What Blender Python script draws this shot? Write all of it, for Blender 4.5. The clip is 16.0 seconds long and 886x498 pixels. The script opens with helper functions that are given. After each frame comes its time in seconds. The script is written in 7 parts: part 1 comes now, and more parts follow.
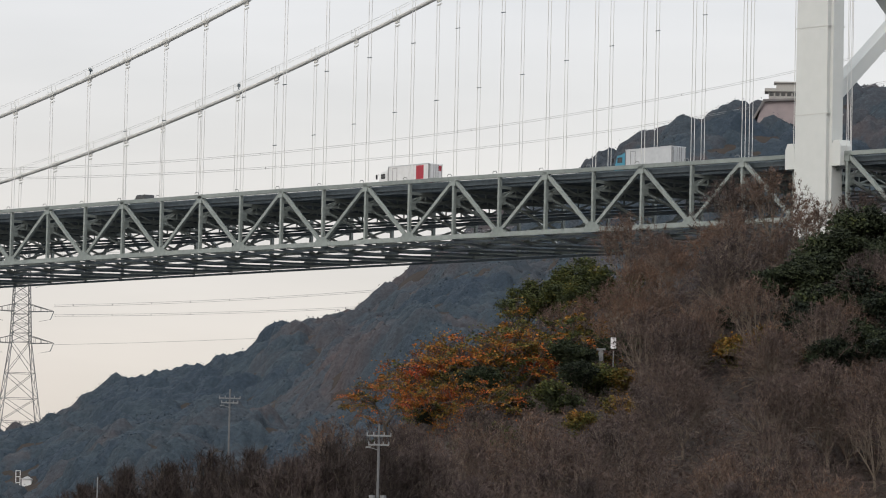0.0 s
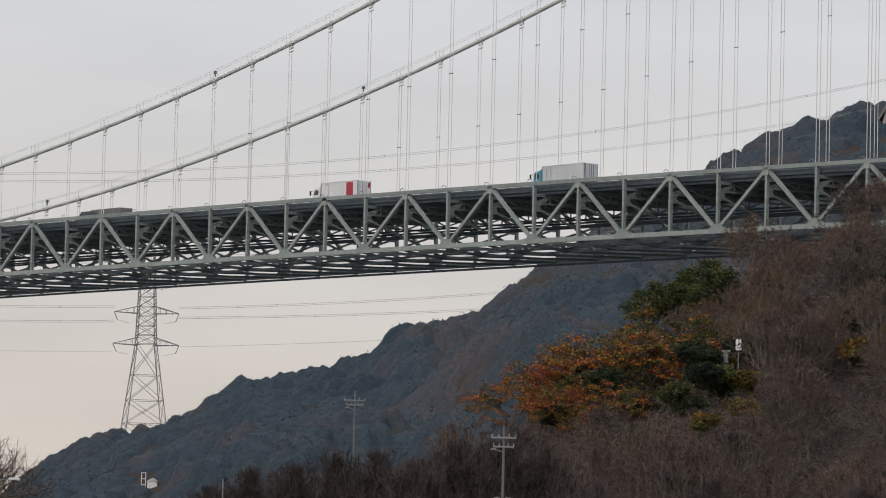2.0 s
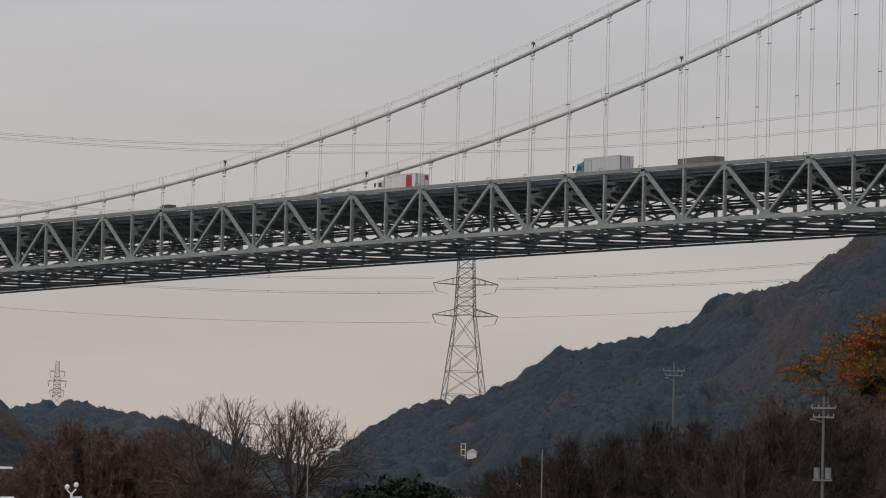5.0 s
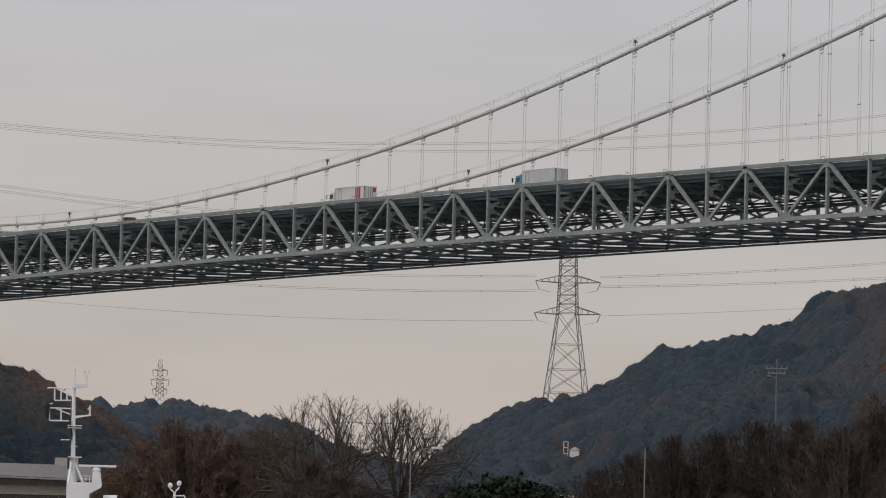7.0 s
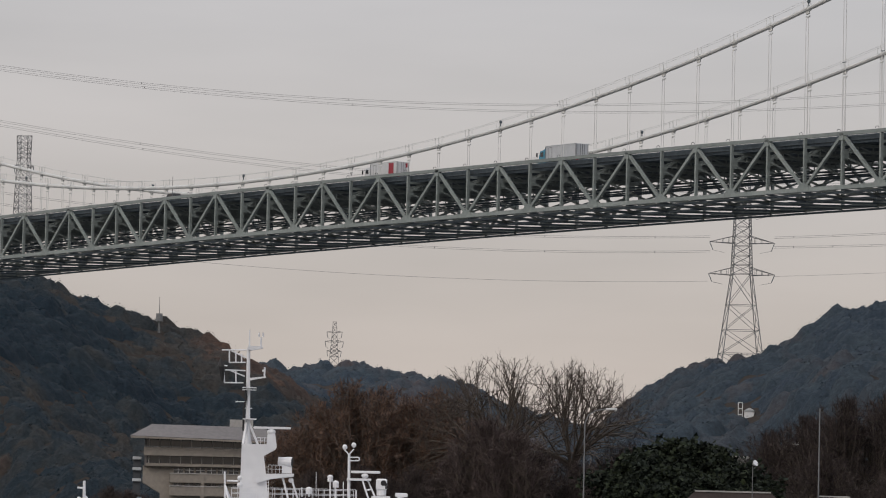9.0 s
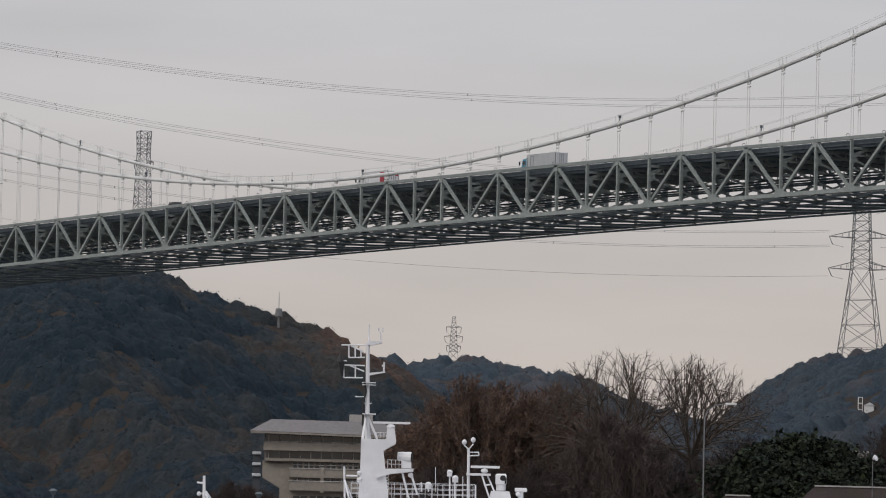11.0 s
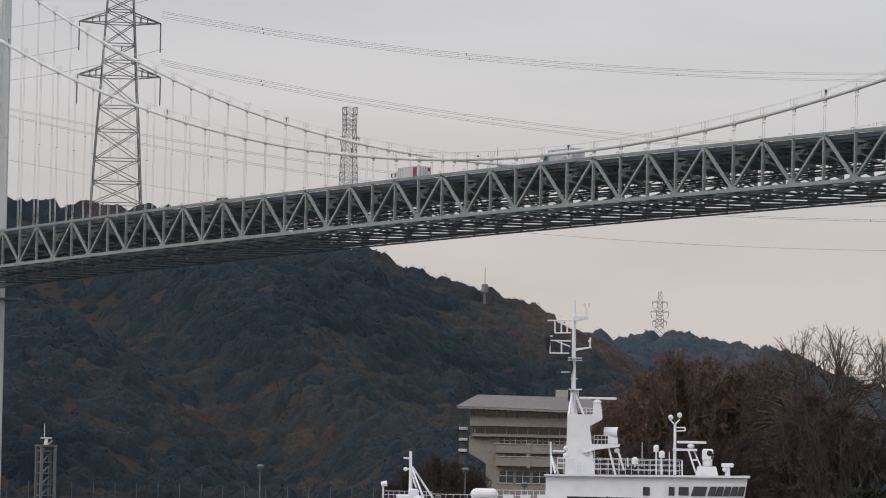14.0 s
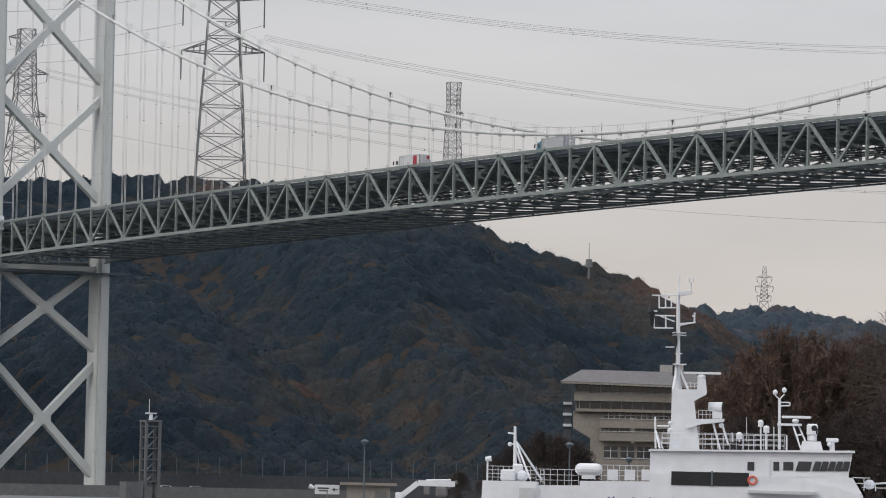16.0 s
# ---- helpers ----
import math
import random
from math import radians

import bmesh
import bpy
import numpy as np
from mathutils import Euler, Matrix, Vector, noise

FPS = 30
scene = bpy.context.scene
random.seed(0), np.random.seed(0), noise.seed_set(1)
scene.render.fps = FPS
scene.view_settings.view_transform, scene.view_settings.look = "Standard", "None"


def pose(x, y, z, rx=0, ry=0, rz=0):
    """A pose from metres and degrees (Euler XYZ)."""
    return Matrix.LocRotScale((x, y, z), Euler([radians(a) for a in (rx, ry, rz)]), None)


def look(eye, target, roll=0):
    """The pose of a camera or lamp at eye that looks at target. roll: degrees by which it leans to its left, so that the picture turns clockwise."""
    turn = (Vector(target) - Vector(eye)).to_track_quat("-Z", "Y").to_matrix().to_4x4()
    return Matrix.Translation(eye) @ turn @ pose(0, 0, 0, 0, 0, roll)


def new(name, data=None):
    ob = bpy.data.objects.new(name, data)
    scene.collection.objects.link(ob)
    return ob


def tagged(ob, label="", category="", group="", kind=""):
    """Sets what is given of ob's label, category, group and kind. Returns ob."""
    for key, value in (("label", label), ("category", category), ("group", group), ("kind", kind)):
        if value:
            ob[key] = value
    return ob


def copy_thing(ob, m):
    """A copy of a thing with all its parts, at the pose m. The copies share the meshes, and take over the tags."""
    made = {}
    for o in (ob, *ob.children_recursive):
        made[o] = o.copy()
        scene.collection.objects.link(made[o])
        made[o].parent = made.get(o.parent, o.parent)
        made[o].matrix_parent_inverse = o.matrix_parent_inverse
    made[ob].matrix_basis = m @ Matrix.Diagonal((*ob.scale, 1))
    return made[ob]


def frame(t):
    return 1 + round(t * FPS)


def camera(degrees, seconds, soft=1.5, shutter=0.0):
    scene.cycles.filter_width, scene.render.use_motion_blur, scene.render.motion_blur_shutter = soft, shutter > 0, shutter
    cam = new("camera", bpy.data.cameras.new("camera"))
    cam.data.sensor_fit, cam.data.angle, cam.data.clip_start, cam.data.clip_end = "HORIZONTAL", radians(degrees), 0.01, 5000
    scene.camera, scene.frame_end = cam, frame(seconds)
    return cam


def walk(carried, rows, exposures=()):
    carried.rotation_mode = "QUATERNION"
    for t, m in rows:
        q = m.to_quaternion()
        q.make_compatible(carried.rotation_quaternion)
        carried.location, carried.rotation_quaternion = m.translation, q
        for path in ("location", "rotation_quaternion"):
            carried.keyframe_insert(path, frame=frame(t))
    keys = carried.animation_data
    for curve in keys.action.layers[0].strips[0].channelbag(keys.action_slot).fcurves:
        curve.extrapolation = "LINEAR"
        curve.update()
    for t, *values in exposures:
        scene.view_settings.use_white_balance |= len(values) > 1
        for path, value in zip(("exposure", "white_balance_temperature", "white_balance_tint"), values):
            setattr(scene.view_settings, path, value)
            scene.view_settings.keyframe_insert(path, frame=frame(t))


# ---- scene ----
# ---- camera: it stands on the quay and pans along the bridge ----
cam = camera(9.67, 16.0, soft=1.08)
EYE = 5.0
PAN = [
    (0.0, -0.345, 4.334, 1.281),
    (0.5, -0.092, 4.349, 1.284),
    (1.0, 0.161, 4.365, 1.298),
    (1.5, 0.482, 4.365, 1.307),
    (2.0, 1.023, 4.324, 1.301),
    (2.5, 1.604, 4.272, 1.345),
    (3.0, 2.066, 4.180, 1.417),
    (3.5, 2.474, 4.035, 1.404),
    (4.0, 3.371, 3.946, 1.359),
    (4.5, 3.976, 3.922, 1.366),
    (5.0, 4.509, 3.923, 1.358),
    (7.5, 6.063, 3.843, 1.275),
    (8.0, 6.648, 3.544, 1.206),
    (8.5, 7.115, 3.451, 1.216),
    (9.0, 7.523, 3.412, 1.249),
    (11.5, 9.142, 3.273, 1.218),
    (12.0, 9.498, 3.124, 1.157),
    (12.5, 9.973, 3.026, 1.176),
    (13.0, 10.461, 2.995, 1.212),
    (13.5, 10.832, 2.990, 1.216),
    (14.0, 11.077, 3.010, 1.248),
    (14.5, 11.252, 3.018, 1.284),
    (15.0, 11.566, 2.993, 1.304),
    (15.5, 11.884, 2.830, 1.298),
    (16.0, 12.211, 2.713, 1.228),
]
EXPOSURES = [
    (0.0, 0.50, 6650, 8), (0.5, 0.42, 6650, 8), (1.0, 0.33, 6650, 8), (1.6, 0.24, 6600, 9), (2.0, 0.22, 6600, 9), (2.5, 0.10, 6600, 10),
    (3.0, 0.01, 6600, 10), (3.5, 0.0, 6600, 10), (4.0, 0.02, 6620, 10), (4.5, -0.10, 6640, 11), (5.0, -0.17, 6650, 11), (7.5, -0.12, 6650, 11),
    (9.0, -0.06, 6650, 11), (11.5, -0.02, 6500, 11), (12.5, -0.03, 6500, 10), (14.0, 0.15, 6450, 10), (15.0, 0.09, 6400, 10), (16.0, 0.18, 6350, 9),
]
walk(cam, [(t, pose(0, 0, EYE, 90 + pitch, 0, yaw) @ pose(0, 0, 0, 0, 0, roll)) for t, yaw, pitch, roll in PAN], EXPOSURES)

# ---- overcast sky and a soft sun behind the camera ----
SUN_EL, SUN_AZ = radians(38), radians(215)
world = bpy.data.worlds.new("overcast_sky")
scene.world = world
world.use_nodes = True
wt = world.node_tree
wt.nodes.clear()


def wn(kind):
    return wt.nodes.new(kind)


w_out = wn("ShaderNodeOutputWorld")
w_sky = wn("ShaderNodeTexSky")
w_sky.sky_type, w_sky.sun_disc, w_sky.sun_elevation, w_sky.sun_rotation, w_sky.dust_density = "NISHITA", False, SUN_EL, SUN_AZ, 4.0
w_bg1 = wn("ShaderNodeBackground")
w_bg1.inputs["Strength"].default_value = 0.05
wt.links.new(w_sky.outputs[0], w_bg1.inputs["Color"])
w_co = wn("ShaderNodeTexCoord")
w_sep = wn("ShaderNodeSeparateXYZ")
wt.links.new(w_co.outputs["Generated"], w_sep.inputs[0])
w_ramp = wn("ShaderNodeValToRGB")
er = w_ramp.color_ramp
er.elements[0].position, er.elements[0].color = 0.0, (0.485, 0.425, 0.39, 1)
er.elements[1].position, er.elements[1].color = 1.0, (1.28, 1.28, 1.32, 1)
for p_, c_ in ((0.035, (0.474, 0.422, 0.394, 1)), (0.075, (0.440, 0.404, 0.400, 1)), (0.13, (0.430, 0.405, 0.414, 1)), (0.3, (0.62, 0.62, 0.64, 1))):
    e_ = er.elements.new(p_)
    e_.color = c_
wt.links.new(w_sep.outputs["Z"], w_ramp.inputs["Fac"])
w_map = wn("ShaderNodeMapping")
w_map.inputs["Scale"].default_value = (4, 4, 22)
wt.links.new(w_co.outputs["Generated"], w_map.inputs[0])
w_noise = wn("ShaderNodeTexNoise")
w_noise.inputs["Scale"].default_value, w_noise.inputs["Detail"].default_value, w_noise.inputs["Roughness"].default_value = 2.2, 4.0, 0.5
wt.links.new(w_map.outputs[0], w_noise.inputs["Vector"])
w_mr = wn("ShaderNodeMapRange")
for k_, v_ in (("From Min", 0.3), ("From Max", 0.7), ("To Min", 0.92), ("To Max", 1.08)):
    w_mr.inputs[k_].default_value = v_
wt.links.new(w_noise.outputs[0], w_mr.inputs["Value"])
w_bg2 = wn("ShaderNodeBackground")
wt.links.new(w_ramp.outputs[0], w_bg2.inputs["Color"])
wt.links.new(w_mr.outputs[0], w_bg2.inputs["Strength"])
w_add = wn("ShaderNodeAddShader")
wt.links.new(w_bg1.outputs[0], w_add.inputs[0])
wt.links.new(w_bg2.outputs[0], w_add.inputs[1])
wt.links.new(w_add.outputs[0], w_out.inputs["Surface"])

sun = new("sun", bpy.data.lights.new("sun", "SUN"))
sun.data.energy, sun.data.angle, sun.data.color = 0.5, radians(14), (1.0, 0.96, 0.9)
sun.matrix_world = look((0, 0, 400), Vector((0, 0, 400)) - Vector((math.sin(SUN_AZ) * math.cos(SUN_EL), math.cos(SUN_AZ) * math.cos(SUN_EL), math.sin(SUN_EL))))


# ---- materials ----
def surface(name, light, dark, rough=0.7, metal=0.0, grain=6.0, patch=0.4, bump=0.15, spread=0.0, spec=0.3, gap=0.05):
    """Two colours mixed by a coarse and a fine noise, with fine relief; spread varies it from object to object."""
    m = bpy.data.materials.new(name)
    m.use_nodes = True
    nt = m.node_tree
    bsdf = nt.nodes["Principled BSDF"]
    co = nt.nodes.new("ShaderNodeTexCoord")
    n1, n2 = nt.nodes.new("ShaderNodeTexNoise"), nt.nodes.new("ShaderNodeTexNoise")
    n1.inputs["Scale"].default_value, n1.inputs["Detail"].default_value = patch, 5.0
    n2.inputs["Scale"].default_value, n2.inputs["Detail"].default_value = grain, 6.0
    for nd in (n1, n2):
        nt.links.new(co.outputs["Object"], nd.inputs["Vector"])
    add = nt.nodes.new("ShaderNodeMath")
    add.operation = "ADD"
    nt.links.new(n1.outputs[0], add.inputs[0])
    nt.links.new(n2.outputs[0], add.inputs[1])
    val = add
    if spread:
        info = nt.nodes.new("ShaderNodeObjectInfo")
        mul = nt.nodes.new("ShaderNodeMath")
        mul.operation, mul.inputs[1].default_value, mul.inputs[2].default_value = "MULTIPLY_ADD", spread, -spread / 2
        nt.links.new(info.outputs["Random"], mul.inputs[0])
        val = nt.nodes.new("ShaderNodeMath")
        val.operation = "ADD"
        nt.links.new(add.outputs[0], val.inputs[0])
        nt.links.new(mul.outputs[0], val.inputs[1])
    mr = nt.nodes.new("ShaderNodeMapRange")
    mr.inputs["From Min"].default_value, mr.inputs["From Max"].default_value = 0.65, 1.35
    nt.links.new(val.outputs[0], mr.inputs["Value"])
    mix = nt.nodes.new("ShaderNodeMix")
    mix.data_type = "RGBA"
    mix.inputs["A"].default_value, mix.inputs["B"].default_value = (*dark, 1), (*light, 1)
    nt.links.new(mr.outputs[0], mix.inputs["Factor"])
    nt.links.new(mix.outputs["Result"], bsdf.inputs["Base Color"])
    bsdf.inputs["Roughness"].default_value, bsdf.inputs["Metallic"].default_value = rough, metal
    bsdf.inputs["Specular IOR Level"].default_value = spec
    if bump:
        bp = nt.nodes.new("ShaderNodeBump")
        bp.inputs["Strength"].default_value, bp.inputs["Distance"].default_value = bump, gap
        nt.links.new(n2.outputs[0], bp.inputs["Height"])
        nt.links.new(bp.outputs[0], bsdf.inputs["Normal"])
    return m


def foliage(name, stops, grain=0.9, rough=0.85, shade=0.45, relief=0.0, lo=0.35, hi=1.75):
    """Leaves and twigs: the hue follows the 'tint' stored on each crown; noise over it varies the tone and paints in
    clump shading.
    """
    m = bpy.data.materials.new(name)
    m.use_nodes = True
    nt = m.node_tree
    bsdf = nt.nodes["Principled BSDF"]
    at = nt.nodes.new("ShaderNodeAttribute")
    at.attribute_name = "tint"
    rnd = nt.nodes.new("ShaderNodeNewGeometry")
    co = nt.nodes.new("ShaderNodeTexCoord")
    noi = nt.nodes.new("ShaderNodeTexNoise")
    noi.inputs["Scale"].default_value, noi.inputs["Detail"].default_value, noi.inputs["Roughness"].default_value = grain, 8.0, 0.72
    nt.links.new(co.outputs["Object"], noi.inputs["Vector"])
    ramp = nt.nodes.new("ShaderNodeValToRGB")
    cr = ramp.color_ramp
    cr.elements[0].position, cr.elements[0].color = stops[0][0], (*stops[0][1], 1)
    cr.elements[1].position, cr.elements[1].color = stops[-1][0], (*stops[-1][1], 1)
    for p, c in stops[1:-1]:
        cr.elements.new(p).color = (*c, 1)
    nt.links.new(at.outputs["Fac"], ramp.inputs["Fac"])
    s1 = nt.nodes.new("ShaderNodeMath")
    s1.operation, s1.inputs[1].default_value = "MULTIPLY_ADD", shade
    nt.links.new(rnd.outputs["Random Per Island"], s1.inputs[0])
    nt.links.new(noi.outputs[0], s1.inputs[2])
    s2 = nt.nodes.new("ShaderNodeMapRange")
    s2.inputs["From Min"].default_value, s2.inputs["From Max"].default_value = 0.35, 0.65 + shade
    s2.inputs["To Min"].default_value, s2.inputs["To Max"].default_value = lo, hi
    nt.links.new(s1.outputs[0], s2.inputs["Value"])
    mul = nt.nodes.new("ShaderNodeVectorMath")
    mul.operation = "SCALE"
    nt.links.new(ramp.outputs[0], mul.inputs[0])
    nt.links.new(s2.outputs[0], mul.inputs["Scale"])
    nt.links.new(mul.outputs[0], bsdf.inputs["Base Color"])
    bsdf.inputs["Roughness"].default_value = rough
    bsdf.inputs["Specular IOR Level"].default_value = 0.1
    if relief:
        lump = nt.nodes.new("ShaderNodeTexNoise")
        lump.inputs["Scale"].default_value, lump.inputs["Detail"].default_value, lump.inputs["Roughness"].default_value = 1.3, 6.0, 0.75
        nt.links.new(co.outputs["Object"], lump.inputs["Vector"])
        bp = nt.nodes.new("ShaderNodeBump")
        bp.inputs["Strength"].default_value, bp.inputs["Distance"].default_value = 0.9, relief
        nt.links.new(lump.outputs[0], bp.inputs["Height"])
        nt.links.new(bp.outputs[0], bsdf.inputs["Normal"])
    return m


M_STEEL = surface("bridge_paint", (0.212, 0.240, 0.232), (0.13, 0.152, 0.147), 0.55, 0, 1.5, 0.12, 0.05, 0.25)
M_TOWER = surface("tower_paint", (0.47, 0.49, 0.482), (0.43, 0.45, 0.445), 0.6, 0, 0.6, 0.04, 0.0)
M_TOWERJOINT = surface("tower_joint", (0.42, 0.43, 0.42), (0.36, 0.37, 0.36), 0.6)
# Dark fittings; under the deck it is bridge paint with shade in its colour.
M_DARKANDSHADE = surface("dark_steel_and_shade", (0.105, 0.130, 0.148), (0.058, 0.075, 0.088), 0.7, 0, 1.2, 0.15, 0.05, 0.2)
M_ASPHALT = surface("asphalt", (0.06, 0.06, 0.062), (0.04, 0.04, 0.042), 0.9, 0, 8, 0.3)
M_CABLE = surface("cable_paint", (0.50, 0.51, 0.50), (0.38, 0.39, 0.385), 0.5, 0, 2, 0.2, 0.05)
M_ROPE = surface("hanger_rope", (0.55, 0.555, 0.55), (0.44, 0.445, 0.44), 0.6, 0.1, 8, 0.5, 0)
M_GALV = surface("galvanised_steel", (0.19, 0.195, 0.20), (0.12, 0.125, 0.13), 0.6, 0.3, 2, 0.2, 0)
M_WIRE = surface("aluminium_wire", (0.30, 0.30, 0.31), (0.22, 0.22, 0.23), 0.6, 0.3, 2, 0.2, 0)
M_CONC = surface("concrete", (0.35, 0.345, 0.335), (0.235, 0.232, 0.225), 0.85, 0, 3, 0.3, 0.2)
M_WHITE = surface("ship_white", (0.62, 0.63, 0.65), (0.52, 0.53, 0.555), 0.4, 0, 1.2, 0.35, 0.02, spec=0.4)
M_SHIPGREY = surface("ship_grey", (0.45, 0.46, 0.47), (0.36, 0.37, 0.38), 0.5, 0, 3, 0.5, 0.02)
M_BLACK = surface("black_rubber", (0.02, 0.02, 0.022), (0.012, 0.012, 0.013), 0.6)
M_GLASS = surface("dark_glass", (0.03, 0.035, 0.04), (0.015, 0.018, 0.022), 0.08, 0, 1, 0.2, 0, spec=0.6)
M_RED = surface("red_panel", (0.31, 0.03, 0.046), (0.25, 0.025, 0.038), 0.5)
M_ORANGE = surface("lifebuoy_red", (0.62, 0.11, 0.07), (0.52, 0.08, 0.05), 0.5)
M_BODY = surface("truck_white", (0.56, 0.57, 0.58), (0.46, 0.47, 0.48), 0.45, 0, 2, 0.4, 0.02)
M_BODYGREY = surface("truck_silver", (0.46, 0.48, 0.50), (0.37, 0.39, 0.41), 0.4, 0.2, 2, 0.4, 0.02)
M_BLUE = surface("cab_blue", (0.045, 0.20, 0.29), (0.035, 0.16, 0.23), 0.35)
M_NAVY = surface("ship_lettering", (0.03, 0.05, 0.22), (0.02, 0.035, 0.16), 0.5)
M_CAR = surface("dark_car", (0.045, 0.05, 0.055), (0.03, 0.033, 0.037), 0.3)
M_GREEN = surface("sign_green", (0.02, 0.22, 0.12), (0.016, 0.18, 0.10), 0.5)
M_BEIGE = surface("beige_render", (0.235, 0.212, 0.185), (0.17, 0.154, 0.136), 0.85, 0, 2, 0.25, 0.1)
M_BROWNROOF = surface("brown_roof", (0.15, 0.143, 0.145), (0.10, 0.096, 0.098), 0.85, 0, 2, 0.2, 0.1)
M_ROOFTILE = surface("roof_tile", (0.045, 0.036, 0.034), (0.025, 0.021, 0.02), 0.95, 0, 5, 0.4, 0.3, spec=0.05)
M_RETAIN = surface("retaining_concrete", (0.062, 0.067, 0.075), (0.042, 0.046, 0.052), 0.9, 0, 0.8, 0.08, 0.2)
M_QUAYWALL = surface("stained_quay_concrete", (0.12, 0.124, 0.128), (0.08, 0.083, 0.088), 0.9, 0, 0.8, 0.08, 0.2)
M_PINKWALL = surface("rose_render", (0.27, 0.235, 0.24), (0.21, 0.18, 0.19), 0.9)
M_SOIL = surface("woodland_floor", (0.036, 0.029, 0.025), (0.020, 0.018, 0.016), 0.95, 0, 0.25, 0.01, 0.4, spec=0.1, gap=0.6)
_nt = M_SOIL.node_tree
_pos = _nt.nodes.new("ShaderNodeNewGeometry")
_sep = _nt.nodes.new("ShaderNodeSeparateXYZ")
_nt.links.new(_pos.outputs["Position"], _sep.inputs[0])
_low = _nt.nodes.new("ShaderNodeMapRange")
_low.inputs["From Min"].default_value, _low.inputs["From Max"].default_value = 3.9, 3.5
_nt.links.new(_sep.outputs["Z"], _low.inputs["Value"])
_mix = _nt.nodes.new("ShaderNodeMix")
_mix.data_type = "RGBA"
_mix.inputs["B"].default_value = (0.13, 0.135, 0.14, 1)  # quay and town paving tone, unseen, added to bounce light under the deck
_bs = _nt.nodes["Principled BSDF"]
_nt.links.new(_bs.inputs["Base Color"].links[0].from_socket, _mix.inputs["A"])
_nt.links.new(_low.outputs[0], _mix.inputs["Factor"])
_nt.links.new(_mix.outputs["Result"], _bs.inputs["Base Color"])
M_WATER = surface("sea_water", (0.025, 0.04, 0.045), (0.015, 0.028, 0.033), 0.12, 0, 0.6, 0.05, 0.3, gap=0.3, spec=0.5)
M_BARK = surface("bark", (0.085, 0.068, 0.055), (0.045, 0.037, 0.031), 0.9, 0, 6, 0.8, 0.4)
M_BARKLIGHT = surface("bark_grey", (0.16, 0.13, 0.105), (0.09, 0.074, 0.06), 0.9, 0, 6, 0.8, 0.4)
# Aerial haze is put into these leaf colours as a blue lift, strongest in HAZY.
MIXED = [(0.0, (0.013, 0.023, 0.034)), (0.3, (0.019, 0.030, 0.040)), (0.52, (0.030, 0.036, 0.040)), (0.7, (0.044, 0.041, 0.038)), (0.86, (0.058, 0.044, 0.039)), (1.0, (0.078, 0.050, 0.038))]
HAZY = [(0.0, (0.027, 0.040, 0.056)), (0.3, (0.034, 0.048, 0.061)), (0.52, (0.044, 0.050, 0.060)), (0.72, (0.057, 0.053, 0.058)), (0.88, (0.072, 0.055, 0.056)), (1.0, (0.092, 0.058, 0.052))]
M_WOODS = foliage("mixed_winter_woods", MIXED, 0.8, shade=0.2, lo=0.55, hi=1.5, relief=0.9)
M_WOODSFAR = foliage("haze_tinted_far_woods", HAZY, 0.8, shade=0.2, lo=0.6, hi=1.45, relief=0.9)
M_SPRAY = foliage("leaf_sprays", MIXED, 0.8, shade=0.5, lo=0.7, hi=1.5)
M_SPRAYFAR = foliage("haze_tinted_leaf_sprays", HAZY, 0.8, shade=0.5, lo=0.75, hi=1.45)
M_LEAF = foliage("leaves", [(0.0, (0.011, 0.015, 0.012)), (0.25, (0.028, 0.036, 0.018)), (0.42, (0.052, 0.058, 0.018)), (0.58, (0.11, 0.074, 0.019)), (0.74, (0.19, 0.077, 0.017)), (0.9, (0.22, 0.060, 0.019)), (1.0, (0.20, 0.042, 0.02))], 0.6)
M_TWIG = foliage("twigs_and_dead_leaves", [(0.0, (0.030, 0.024, 0.023)), (0.2, (0.045, 0.036, 0.035)), (0.45, (0.066, 0.050, 0.048)), (0.7, (0.080, 0.057, 0.047)), (1.0, (0.108, 0.064, 0.044))], 0.5, shade=0.3)


